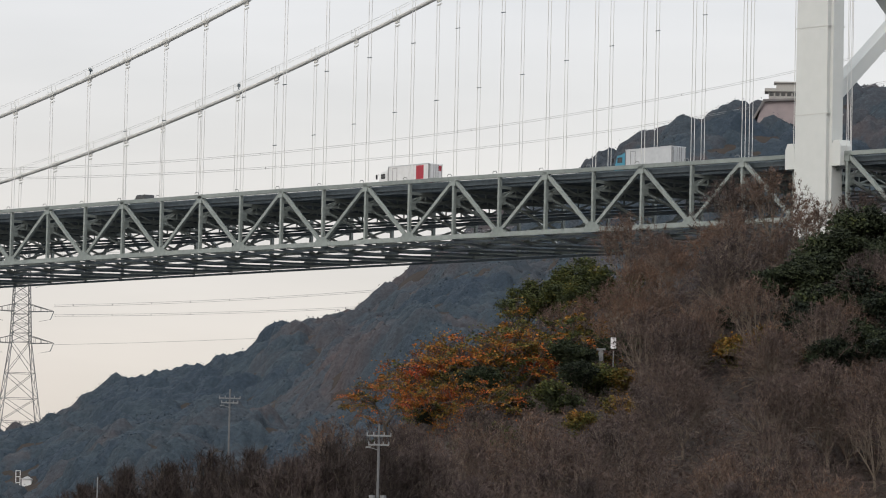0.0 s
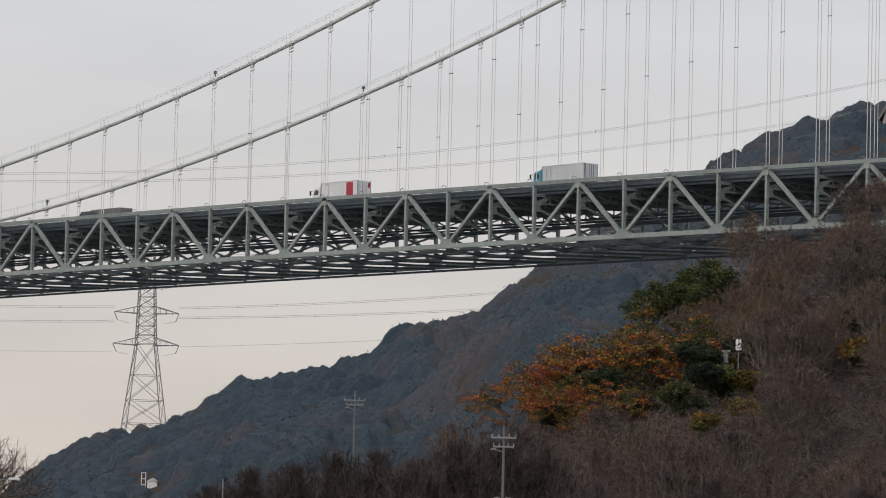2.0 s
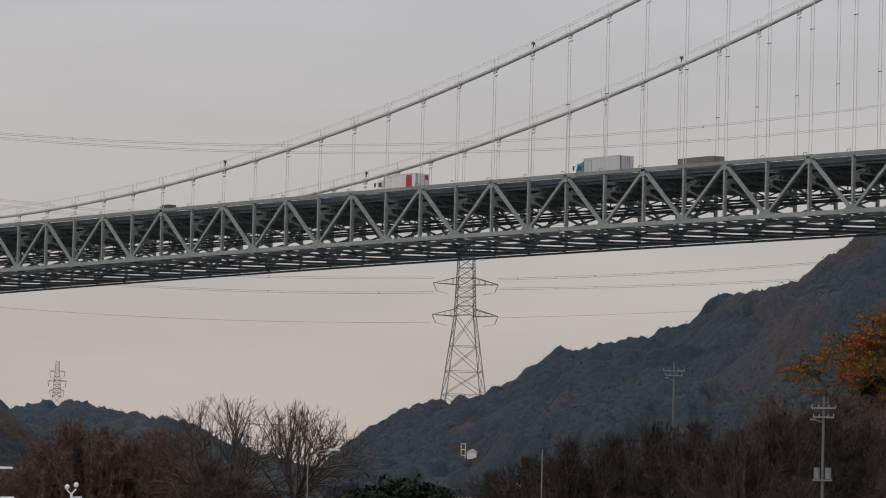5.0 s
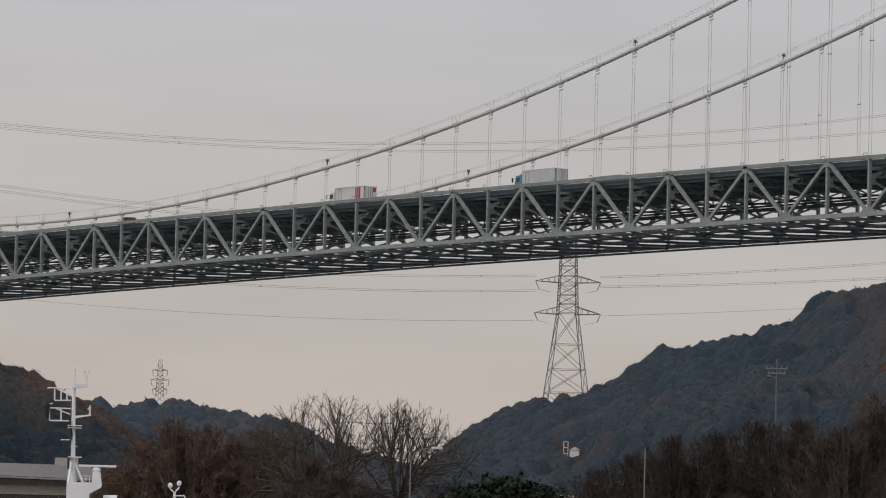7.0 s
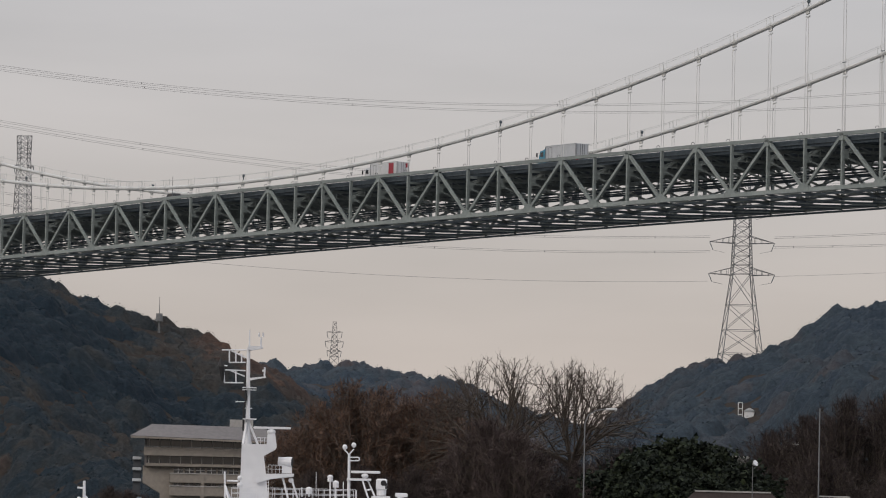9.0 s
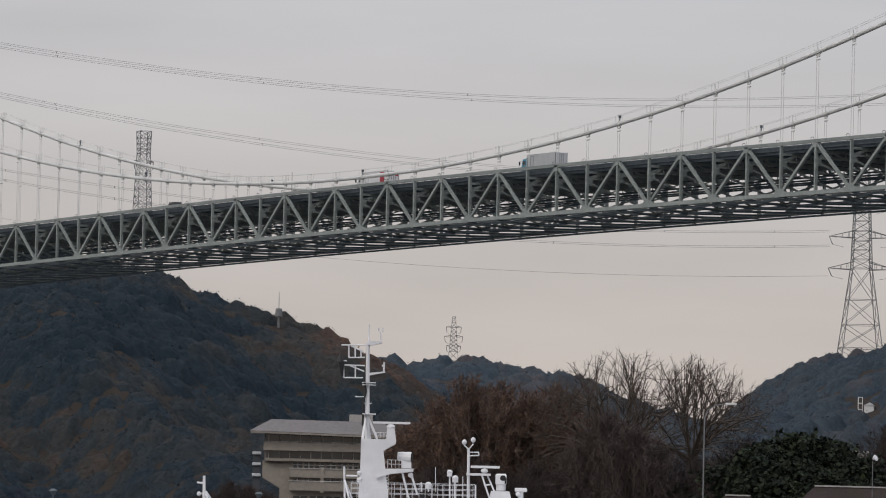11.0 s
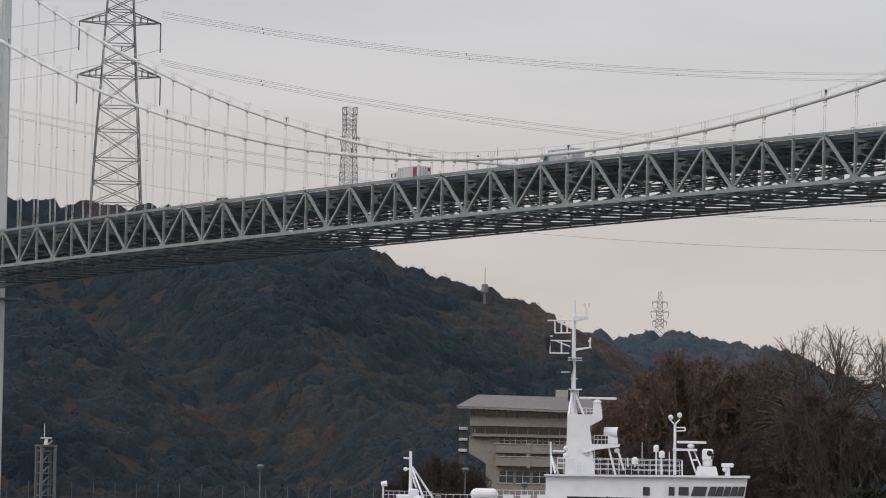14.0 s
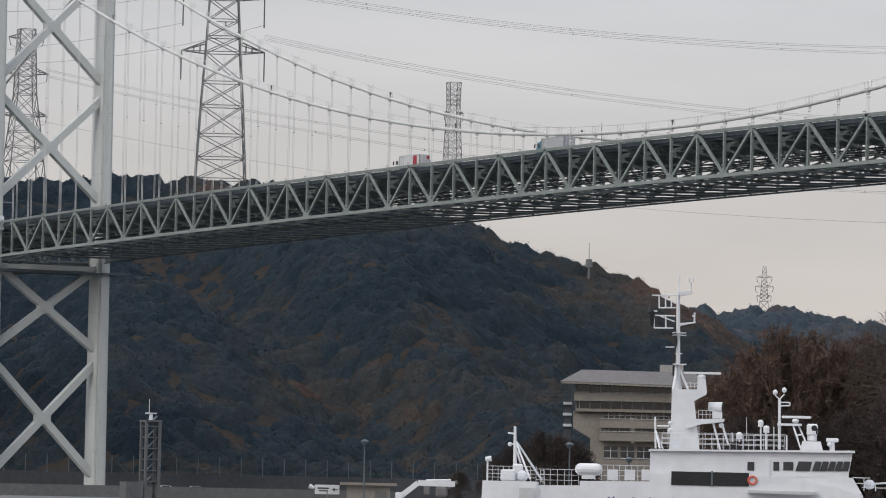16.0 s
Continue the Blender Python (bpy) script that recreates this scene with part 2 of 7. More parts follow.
# ---- mesh building ----
class Geo:
    """Collects boxes, beams, tubes and plates into one mesh."""

    def __init__(self):
        self.v, self.f, self.m = [], [], []

    def add(self, verts, faces, mi=0):
        o = len(self.v)
        self.v += [tuple(p) for p in verts]
        self.f += [tuple(i + o for i in q) for q in faces]
        self.m += [mi] * len(faces)
        return self

    def box(self, c, s, rz=0.0, mi=0, taper=1.0, bevel=0.0):
        cx, cy, cz = c
        hx, hy, hz = s[0] / 2, s[1] / 2, s[2] / 2
        ca, sa = math.cos(rz), math.sin(rz)
        pts = []
        if bevel:
            b = bevel
            ring = [(-hx + b, -hy), (hx - b, -hy), (hx, -hy + b), (hx, hy - b), (hx - b, hy), (-hx + b, hy), (-hx, hy - b), (-hx, -hy + b)]
            lv = [(-hz, 1 - b / max(hx, hy)), (-hz + b, 1), (hz - b, 1), (hz, 1 - b / max(hx, hy))]
            for z, k in lv:
                for x, y in ring:
                    pts.append((cx + (x * ca - y * sa) * k, cy + (x * sa + y * ca) * k, cz + z))
            fs = [tuple(range(7, -1, -1)), tuple(range(24, 32))]
            for r in range(3):
                for i in range(8):
                    j = (i + 1) % 8
                    fs.append((r * 8 + i, r * 8 + j, r * 8 + 8 + j, r * 8 + 8 + i))
            return self.add(pts, fs, mi)
        for z, k in ((-hz, 1.0), (hz, taper)):
            for x, y in ((-hx, -hy), (hx, -hy), (hx, hy), (-hx, hy)):
                x, y = x * k, y * k
                pts.append((cx + x * ca - y * sa, cy + x * sa + y * ca, cz + z))
        return self.add(pts, [(3, 2, 1, 0), (4, 5, 6, 7), (0, 1, 5, 4), (1, 2, 6, 5), (2, 3, 7, 6), (3, 0, 4, 7)], mi)

    def beam(self, p, q, w, h, mi=0, side=None):
        p, q = Vector(p), Vector(q)
        d = (q - p).normalized()
        s = Vector(side) if side else (d.cross(Vector((0, 0, 1))) if abs(d.z) < 0.98 else Vector((1, 0, 0)))
        s = (s - d * s.dot(d)).normalized()
        t = d.cross(s)
        pts = []
        for o in (p, q):
            for a, b in ((-1, -1), (1, -1), (1, 1), (-1, 1)):
                pts.append(o + s * (a * w / 2) + t * (b * h / 2))
        return self.add(pts, [(3, 2, 1, 0), (4, 5, 6, 7), (0, 1, 5, 4), (1, 2, 6, 5), (2, 3, 7, 6), (3, 0, 4, 7)], mi)

    def tube(self, p, q, r0, r1=None, n=8, mi=0, caps=True):
        r1 = r0 if r1 is None else r1
        p, q = Vector(p), Vector(q)
        d = (q - p).normalized()
        s = d.cross(Vector((0, 0, 1))) if abs(d.z) < 0.98 else Vector((1, 0, 0))
        s.normalize()
        t = d.cross(s)
        pts = []
        for o, r in ((p, r0), (q, r1)):
            for i in range(n):
                a = 2 * math.pi * i / n
                pts.append(o + s * (r * math.cos(a)) + t * (r * math.sin(a)))
        fs = [(i, (i + 1) % n, n + (i + 1) % n, n + i) for i in range(n)]
        if caps:
            fs += [tuple(range(n - 1, -1, -1)), tuple(range(n, 2 * n))]
        return self.add(pts, fs, mi)

    def path(self, pts, r, n=6, mi=0):
        """A tube along a polyline with shared rings."""
        vs, fs = [], []
        pts = [Vector(p) for p in pts]
        for i, p in enumerate(pts):
            d = (pts[min(i + 1, len(pts) - 1)] - pts[max(i - 1, 0)]).normalized()
            s = d.cross(Vector((0, 0, 1))).normalized() if abs(d.z) < 0.98 else Vector((1, 0, 0))
            t = d.cross(s)
            for k in range(n):
                a = 2 * math.pi * k / n
                vs.append(p + s * (r * math.cos(a)) + t * (r * math.sin(a)))
        for i in range(len(pts) - 1):
            for k in range(n):
                j = (k + 1) % n
                fs.append((i * n + k, i * n + j, i * n + n + j, i * n + n + k))
        return self.add(vs, fs, mi)

    def rail(self, pts, w, h, mi=0):
        """A rectangular bar along a polyline, in one piece."""
        vs, fs = [], []
        pts = [Vector(p) for p in pts]
        for i, p in enumerate(pts):
            d = (pts[min(i + 1, len(pts) - 1)] - pts[max(i - 1, 0)]).normalized()
            s = d.cross(Vector((0, 0, 1))).normalized()
            t = s.cross(d)
            for a, c in ((-1, -1), (1, -1), (1, 1), (-1, 1)):
                vs.append(p + s * (a * w / 2) + t * (c * h / 2))
        for i in range(len(pts) - 1):
            for k in range(4):
                j = (k + 1) % 4
                fs.append((i * 4 + k, i * 4 + j, i * 4 + 4 + j, i * 4 + 4 + k))
        n = len(vs)
        fs += [(3, 2, 1, 0), (n - 4, n - 3, n - 2, n - 1)]
        return self.add(vs, fs, mi)

    def prism(self, outline, y0, y1, mi=0):
        """An outline in x and z, carried from y0 to y1."""
        n = len(outline)
        pts = [(x, y0, z) for x, z in outline] + [(x, y1, z) for x, z in outline]
        fs = [tuple(range(n)), tuple(range(2 * n - 1, n - 1, -1))]
        fs += [(i, n + i, n + (i + 1) % n, (i + 1) % n) for i in range(n)]
        return self.add(pts, fs, mi)

    def ball(self, c, r, nu=10, nv=6, squash=1.0, mi=0):
        pts, fs = [], []
        for j in range(nv + 1):
            a = math.pi * j / nv
            for i in range(nu):
                b = 2 * math.pi * i / nu
                pts.append((c[0] + r * math.sin(a) * math.cos(b), c[1] + r * math.sin(a) * math.sin(b), c[2] + r * squash * math.cos(a)))
        for j in range(nv):
            for i in range(nu):
                k = (i + 1) % nu
                fs.append((j * nu + i, j * nu + nu + i, j * nu + nu + k, j * nu + k))
        return self.add(pts, fs, mi)

    def mesh(self, name, mats):
        me = bpy.data.meshes.new(name)
        me.from_pydata(self.v, [], self.f)
        for mt in (mats if isinstance(mats, (list, tuple)) else [mats]):
            me.materials.append(mt)
        if any(self.m):
            me.polygons.foreach_set("material_index", self.m)
        me.update()
        return me


def part(name, geo, material, parent=None, label="", m=None):
    """One mesh object under a thing or under a part."""
    data = geo if isinstance(geo, bpy.types.Mesh) else geo.mesh(name, material)
    ob = new(name, data)
    ob.parent = parent
    if m is not None:
        ob.matrix_basis = m
    if label:
        ob["label"] = label
    return ob


def thing(name, m, label, category, group="", kind=""):
    """An Empty at the base of a thing, which carries its parts."""
    ob = new(name)
    ob.matrix_basis = m
    return tagged(ob, label, category, group, kind)


# ---- terrain: quay, low land and wooded hills in one sheet ----
def polar(az, r, z):
    a = radians(az)
    return (r * math.sin(a), r * math.cos(a), z)


LOW = 3.3  # the flat shore
HILLS = [
    # crest points (bearing, range, height) of a ridge; spread before and behind it
    ([(-7.0, 1700, 5), (-6.0, 1700, 38.8), (-5.35, 1750, 60.8), (-4.7, 1760, 69.8), (-4.0, 1770, 75.8), (-3.45, 1760, 84.8), (-3.1, 1750, 90.8), (-2.5, 1750, 92.6), (-1.8, 1750, 98.8), (-1.4, 1750, 107.4),
      (-0.6, 1750, 115.4), (0.0, 1750, 129.8), (1.0, 1750, 148.8), (1.9, 1750, 165.4), (2.3, 1750, 171.8), (2.8, 1750, 180.6), (3.7, 1750, 187.8), (4.2, 1750, 192.8), (5.2, 1760, 193.8), (9.0, 1800, 221.8), (16.0, 1900, 190)], 760, 700),
    ([(-30, 1900, 80), (-24, 1750, 104), (-17, 1660, 100), (-15.8, 1650, 102.5), (-14.4, 1650, 101.5), (-13.2, 1650, 97), (-12.0, 1650, 90), (-11.5, 1650, 85.5), (-10.9, 1650, 79.5), (-10.2, 1650, 73), (-9.44, 1650, 63.5), (-8.3, 1640, 44), (-7.0, 1640, 20), (-5.8, 1640, 5)], 290, 500),
    ([(-14, 2600, 115), (-9.4, 2600, 98), (-8.8, 2600, 98), (-8.45, 2600, 101), (-7.9, 2600, 95), (-7.35, 2600, 91), (-6.0, 2600, 71), (-4.5, 2700, 65), (-2, 2700, 35)], 600, 600),
    ([(-2.4, 600, 4), (-1.5, 600, 9), (-0.7, 590, 21), (0.0, 590, 30), (0.5, 592, 34), (1.0, 600, 37), (1.5, 612, 42), (2.5, 618, 46), (3.0, 620, 48), (3.4, 620, 51), (3.9, 622, 53), (4.5, 622, 53), (5.2, 622, 55), (8.0, 600, 60), (13.0, 560, 50)], 190, 150),
]


def ground_height(x, y):
    """Height of the land, for arrays of x and y."""
    x, y = np.asarray(x, float), np.asarray(y, float)
    r, az = np.hypot(x, y), np.degrees(np.arctan2(x, y))
    quay = np.where(r < 33, 3.3, -3.0)
    z = quay + (LOW - quay) * np.clip((r - 372) / 8, 0, 1)
    for ridge, front, back in HILLS:
        p = np.array(ridge)
        rc, zc = np.interp(az, p[:, 0], p[:, 1]), np.interp(az, p[:, 0], p[:, 2])
        end = np.clip(np.minimum(az - p[0, 0], p[-1, 0] - az) * 2, 0, 1)
        k = np.clip(1 - np.abs(r - rc) / np.where(r < rc, front, back), 0, 1)
        spur = 0.0
        if rc.max() > 1000:  # gullies and spurs on the great hills
            across = np.radians(az) * rc
            spur = 0.085 * 4 * k * (1 - k) * (np.sin(across / 19 + r / 58) + 0.8 * np.sin(across / 31 - r / 41 + 1.3) + 0.5 * np.sin(across / 11 + r / 23 + 0.4))
        z = np.maximum(z, LOW + (zc - LOW) * end * (k ** 1.1 + spur))
    return z


def land_z(x, y):
    return float(ground_height(np.array([x]), np.array([y]))[0])


bearings = np.concatenate([np.arange(-180, -24, 6.0), np.arange(-24, 12, 0.2), np.arange(12, 180, 6.0)])
ranges = np.concatenate([[0.02, 10, 25, 30, 36, 60, 120, 250, 340, 370, 376, 382], np.arange(395, 800, 11.0), np.arange(800, 1340, 45.0), np.arange(1340, 1900, 16.0), np.arange(1900, 3000, 55.0), [3200, 3600, 4200, 4900]])
bb, rr = np.meshgrid(np.radians(bearings), ranges)
gx, gy = rr * np.sin(bb), rr * np.cos(bb)
gz = ground_height(gx, gy)
nb, nr = len(bearings), len(ranges)
gverts = np.stack([gx.ravel(), gy.ravel(), gz.ravel()], 1).tolist()
gfaces = [(i * nb + j, i * nb + (j + 1) % nb, (i + 1) * nb + (j + 1) % nb, (i + 1) * nb + j) for i in range(nr - 1) for j in range(nb)]
gme = bpy.data.meshes.new("ground")
gme.from_pydata(gverts, [], gfaces)
gme.materials.append(M_SOIL)
for p_ in gme.polygons:
    p_.use_smooth = True
ground = tagged(new("ground", gme), "low shore and wooded hills with dark leaf litter", "ground", kind="structure")

sea = Geo()
sea.add([(33.2 * math.sin(a), 33.2 * math.cos(a), 0) for a in np.linspace(0, 2 * math.pi, 48, endpoint=False)] + [(384 * math.sin(a), 384 * math.cos(a), 0) for a in np.linspace(0, 2 * math.pi, 48, endpoint=False)],
        [(i, (i + 1) % 48, 48 + (i + 1) % 48, 48 + i) for i in range(48)])
tagged(part("water", sea, M_WATER), "dark calm harbour water", "water", kind="structure")

# ---- the suspension bridge ----
BX, BY = 44.23, 699.92          # near truss plane, station 0
UX, UY = -0.61593, 0.78780      # along the bridge, away from the camera
BRIDGE = Matrix(((UX, -UY, 0, BX), (UY, UX, 0, BY), (0, 0, 1, 0), (0, 0, 0, 1)))  # x: station, -y: across, z: height over the sea
PANEL, DEPTH, WIDTH = 10.356, 8.35, 29.0
TOWER_R, TOWER_L, MID = -14.9, 697.2, 341.2


def chord_z(s):
    return 73.75 - 3.06 * ((s - MID) / 356.0) ** 2


def cable_z(s):
    if s < TOWER_R:
        k = (TOWER_R - s) / 178.0
        return 140.6 - k * 64 - 9.0 * k * (1 - k) * 2
    if s > TOWER_L:
        k = (s - TOWER_L) / 178.0
        return 140.6 - k * 64 - 9.0 * k * (1 - k) * 2
    return 75.35 + 65.3 * ((s - MID) / 356.05) ** 2


bridge = thing("suspension_bridge", BRIDGE, "long grey-green steel truss suspension bridge with twin cables", "bridge")
I_FIRST, I_LAST = -18, 84
STATIONS = [i for i in range(I_FIRST, I_LAST + 1)]


def bridge_part(name, geo, mat, s=0.0, off=0.0, z=0.0, label="", rot=None, scale=None):
    m = Matrix.Translation((s, -off, z))
    if rot is not None:
        m = m @ rot
    if scale is not None:
        m = m @ Matrix.Diagonal((*scale, 1))
    return part(name, geo, mat, bridge, label, m)


def is_gap(s):
    """True close to a tower, where the truss of each span ends."""
    return abs(s - TOWER_R) < 3.6 or abs(s - TOWER_L) < 3.6


SPANS = [(I_FIRST * PANEL, TOWER_R - 4.2), (TOWER_R + 4.2, TOWER_L - 4.2), (TOWER_L + 4.2, I_LAST * PANEL)]


def span_stations(a, b):
    return [a] + [i * PANEL for i in STATIONS if a + 1 < i * PANEL < b - 1] + [b]


def chord_line(a, b, off, dz, w, h):
    return Geo().rail([(s, -off, chord_z(s) + dz) for s in span_stations(a, b)], w, h)


for a, b in SPANS:
    for off in (0.0, WIDTH):
        bridge_part("top_chord", chord_line(a, b, off, 0.03, 0.60, 0.56), M_STEEL)
        bridge_part("bottom_chord", chord_line(a, b, off, -DEPTH, 0.62, 0.66), M_STEEL)
    # roadway: steel deck, kerbs, and stringers whose paint is darkened to stand for under-deck shade
    g = chord_line(a, b, WIDTH / 2, -0.87, WIDTH - 3.4, 0.22)
    bridge_part("road_deck", g, M_ASPHALT, label="asphalt roadway deck")
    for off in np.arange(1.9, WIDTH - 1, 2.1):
        bridge_part("stringer", chord_line(a, b, off, -1.2, 0.2, 0.46), M_DARKANDSHADE)
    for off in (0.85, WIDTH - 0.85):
        bridge_part("edge_girder", chord_line(a, b, off, -0.72, 0.25, 0.62), M_DARKANDSHADE)
    for off, nm in ((1.75, "near"), (WIDTH - 1.75, "far"), (WIDTH / 2, "median")):
        g = Geo()
        for dz, hh in ((-0.2, 0.16), (0.5, 0.10)):
            g.rail([(s, -off, chord_z(s) + dz) for s in span_stations(a, b)], 0.10, hh)
        for s in np.arange(a + 1, b, 2.6):
            g.beam((s, -off, chord_z(s) - 0.77), (s, -off, chord_z(s) + 0.54), 0.11, 0.11)
        bridge_part("guard_rail", g, M_DARKANDSHADE, label="dark steel guard rail")
    # pipes and inspection walkways under the deck and between the bottom chords, in the same shade-dark tone
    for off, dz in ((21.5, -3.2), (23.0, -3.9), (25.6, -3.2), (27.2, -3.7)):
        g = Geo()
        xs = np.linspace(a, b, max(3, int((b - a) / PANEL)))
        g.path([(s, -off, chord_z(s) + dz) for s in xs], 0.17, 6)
        bridge_part("service_pipe", g, M_DARKANDSHADE)
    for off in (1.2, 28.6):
        bridge_part("traveller_rail", chord_line(a, b, off, -DEPTH - 0.68, 0.22, 0.34), M_DARKANDSHADE)
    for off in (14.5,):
        bridge_part("inspection_walkway", chord_line(a, b, off, -DEPTH + 0.25, 0.9, 0.12), M_DARKANDSHADE)

g_vert = Geo().box((0, 0, -DEPTH / 2), (0.40, 0.5, DEPTH)).mesh("vertical", M_STEEL)
g_gus_t = Geo()
g_gus_t.box((0, 0, -0.45), (1.05, 0.66, 1.1)).box((0, 0, 0.03), (1.5, 0.66, 0.60))
g_gus_t = g_gus_t.mesh("gusset", M_STEEL)
g_gus_b = Geo()
g_gus_b.prism([(-1.6, -0.35), (1.6, -0.35), (1.6, 0.33), (0.75, 1.0), (-0.75, 1.0), (-1.6, 0.33)], -0.335, 0.335)
g_gus_b = g_gus_b.mesh("gusset", M_STEEL)
diag_mesh = {}
for kind in (0, 1):
    g = Geo()
    za, zb = (-0.3, -DEPTH + 0.3) if kind == 0 else (-DEPTH + 0.3, -0.3)
    g.beam((0.25, 0, za), (PANEL - 0.25, 0, zb), 0.42, 0.50, side=(0, 1, 0))
    diag_mesh[kind] = g.mesh("diagonal", M_STEEL)

# transverse sway frame in each panel point: floor beam truss, knee braces, bottom strut
g = Geo()
W2 = WIDTH
g.beam((0, 0, -1.62), (0, -W2, -1.62), 0.34, 0.42)
g.beam((0, 0, -2.8), (0, -W2, -2.8), 0.26, 0.26)
nweb = 10
for k in range(nweb):
    ya, yb = -W2 * k / nweb, -W2 * (k + 1) / nweb
    g.beam((0, ya, -1.7 if k % 2 else -2.75), (0, yb, -2.75 if k % 2 else -1.7), 0.2, 0.2)
    g.beam((0, yb, -1.7), (0, yb, -2.75), 0.16, 0.16)
for sgn, y0 in ((-1, 0.0), (1, -W2)):
    g.beam((0, y0, -3.4), (0, y0 + sgn * 3.4, -1.5), 0.30, 0.30)
    g.beam((0, y0, -3.4), (0, y0 + sgn * 14.3, -DEPTH + 0.15), 0.30, 0.30)
    g.box((0, y0 + sgn * 0.5, -3.4), (0.16, 1.2, 1.3))
g.beam((0, 0, -DEPTH), (0, -W2, -DEPTH), 0.36, 0.44)
sway_mesh = g.mesh("sway_frame", M_STEEL)
# lateral bracing of one panel between the bottom chords; truss paint with shade put into its colour
lat_mesh = {}
for kind in (0, 1):
    g = Geo()
    ya, yb = (0, -W2) if kind == 0 else (-W2, 0)
    g.beam((0, ya, -DEPTH - 0.3), (PANEL, (ya + yb) / 2, -DEPTH - 0.3), 0.34, 0.3)
    g.beam((0, yb, -DEPTH - 0.3), (PANEL, (ya + yb) / 2, -DEPTH - 0.3), 0.34, 0.3)
    g.beam((0, -W2 / 2, -DEPTH - 0.3), (PANEL, -W2 / 2, -DEPTH - 0.3), 0.4, 0.3)
    lat_mesh[kind] = g.mesh("lateral_brace", M_DARKANDSHADE)
rope_mesh = Geo()
for dx in (-0.34, 0.34):
    rope_mesh.tube((dx, 0, 0), (dx, 0, 1), 0.048, n=5, caps=False)
rope_mesh = rope_mesh.mesh("hanger", M_ROPE)
band_mesh = Geo()
band_mesh.tube((-0.55, 0, 0), (0.55, 0, 0), 0.46, n=10)
band_mesh.box((0, 0, -0.62), (0.9, 0.24, 0.42)).box((0, 0, -1.25), (0.95, 0.16, 0.2))
for xx, yy, hh in ((-0.5, -0.38, 1.75), (0.5, -0.38, 1.5), (-0.5, 0.38, 1.5), (0.5, 0.38, 1.5)):
    band_mesh.tube((xx, yy, 0.2), (xx, yy, hh), 0.045, n=4)
band_mesh = band_mesh.mesh("cable_band", M_CABLE)
lamp_mesh = Geo()
lamp_mesh.tube((-0.3, 0, 0.3), (-0.3, 0, 1.0), 0.09, n=6).box((-0.3, 0, 1.2), (0.42, 0.42, 0.55), bevel=0.1)
lamp_mesh = lamp_mesh.mesh("cable_lamp", M_DARKANDSHADE)
spacer_mesh = Geo().box((0, 0, 0), (0.95, 0.14, 0.10)).mesh("hanger_spacer", M_DARKANDSHADE)
roadlight_mesh = Geo().path([(-0.45, 0, -0.3), (-0.4, 0, -0.08), (-0.25, 0, 0.02), (0.25, 0, 0.02), (0.4, 0, -0.08), (0.45, 0, -0.3)], 0.05, 5).mesh("cable_clip", M_GALV)

for i in STATIONS:
    s = i * PANEL
    if is_gap(s):
        continue
    z = chord_z(s)
    slope = math.atan2(chord_z(s + PANEL) - z, PANEL)
    tilt = Matrix.Rotation(-slope, 4, "Y")
    for off in (0.0, WIDTH):
        bridge_part("vertical", g_vert, None, s, off, z)
        bridge_part("gusset", g_gus_t if i % 2 == 0 else g_gus_b, None, s, off, z if i % 2 == 0 else z - DEPTH)
        if not is_gap(s + PANEL) and i < I_LAST:
            bridge_part("diagonal", diag_mesh[i % 2], None, s, off, z, rot=tilt)
    bridge_part("sway_frame", sway_mesh, None, s, 0, z)
    if not is_gap(s + PANEL) and i < I_LAST:
        bridge_part("lateral_brace", lat_mesh[i % 2], None, s, 0, z, rot=tilt)
    if s > -200:
        bridge_part("cable_clip", roadlight_mesh, None, s + 1.2, 0.0, z + 0.72)
    for off in (0.0, WIDTH):
        zc = cable_z(s)
        if zc - z < 1.2 or s < -170 or s > 860:
            continue
        cs = math.atan2(cable_z(s + 1) - cable_z(s - 1), 2)
        bridge_part("cable_band", band_mesh, None, s, off, zc, rot=Matrix.Rotation(-cs, 4, "Y"))
        bridge_part("hanger", rope_mesh, None, s, off, z, scale=(1, 1, max(0.4, zc - 1.1 - z)))
        if zc - z > 22:
            bridge_part("hanger_spacer", spacer_mesh, None, s, off, z + (zc - z) * 0.5)
        if i % 9 == 6:
            bridge_part("cable_lamp", lamp_mesh, None, s, off, zc)

for off in (0.0, WIDTH):
    for lo, hi in ((-190, TOWER_R), (TOWER_R, TOWER_L), (TOWER_L, 872)):
        xs = np.linspace(lo, hi, max(12, int((hi - lo) / 5)))
        bridge_part("main_cable", Geo().path([(s, -off, cable_z(s)) for s in xs], 0.36, 10), M_CABLE, label="thick pale grey main cable")
        for dy in (-0.38, 0.38):
            bridge_part("hand_rope", Geo().path([(s, -off - dy, cable_z(s) + 1.4) for s in xs], 0.03, 4), M_ROPE)

# towers: two tapering box legs with crossed bracing
BRACE_Z = [(8.6, 36.6), (40.0, 60.6), (77.6, 103.0), (107.3, 134.1)]


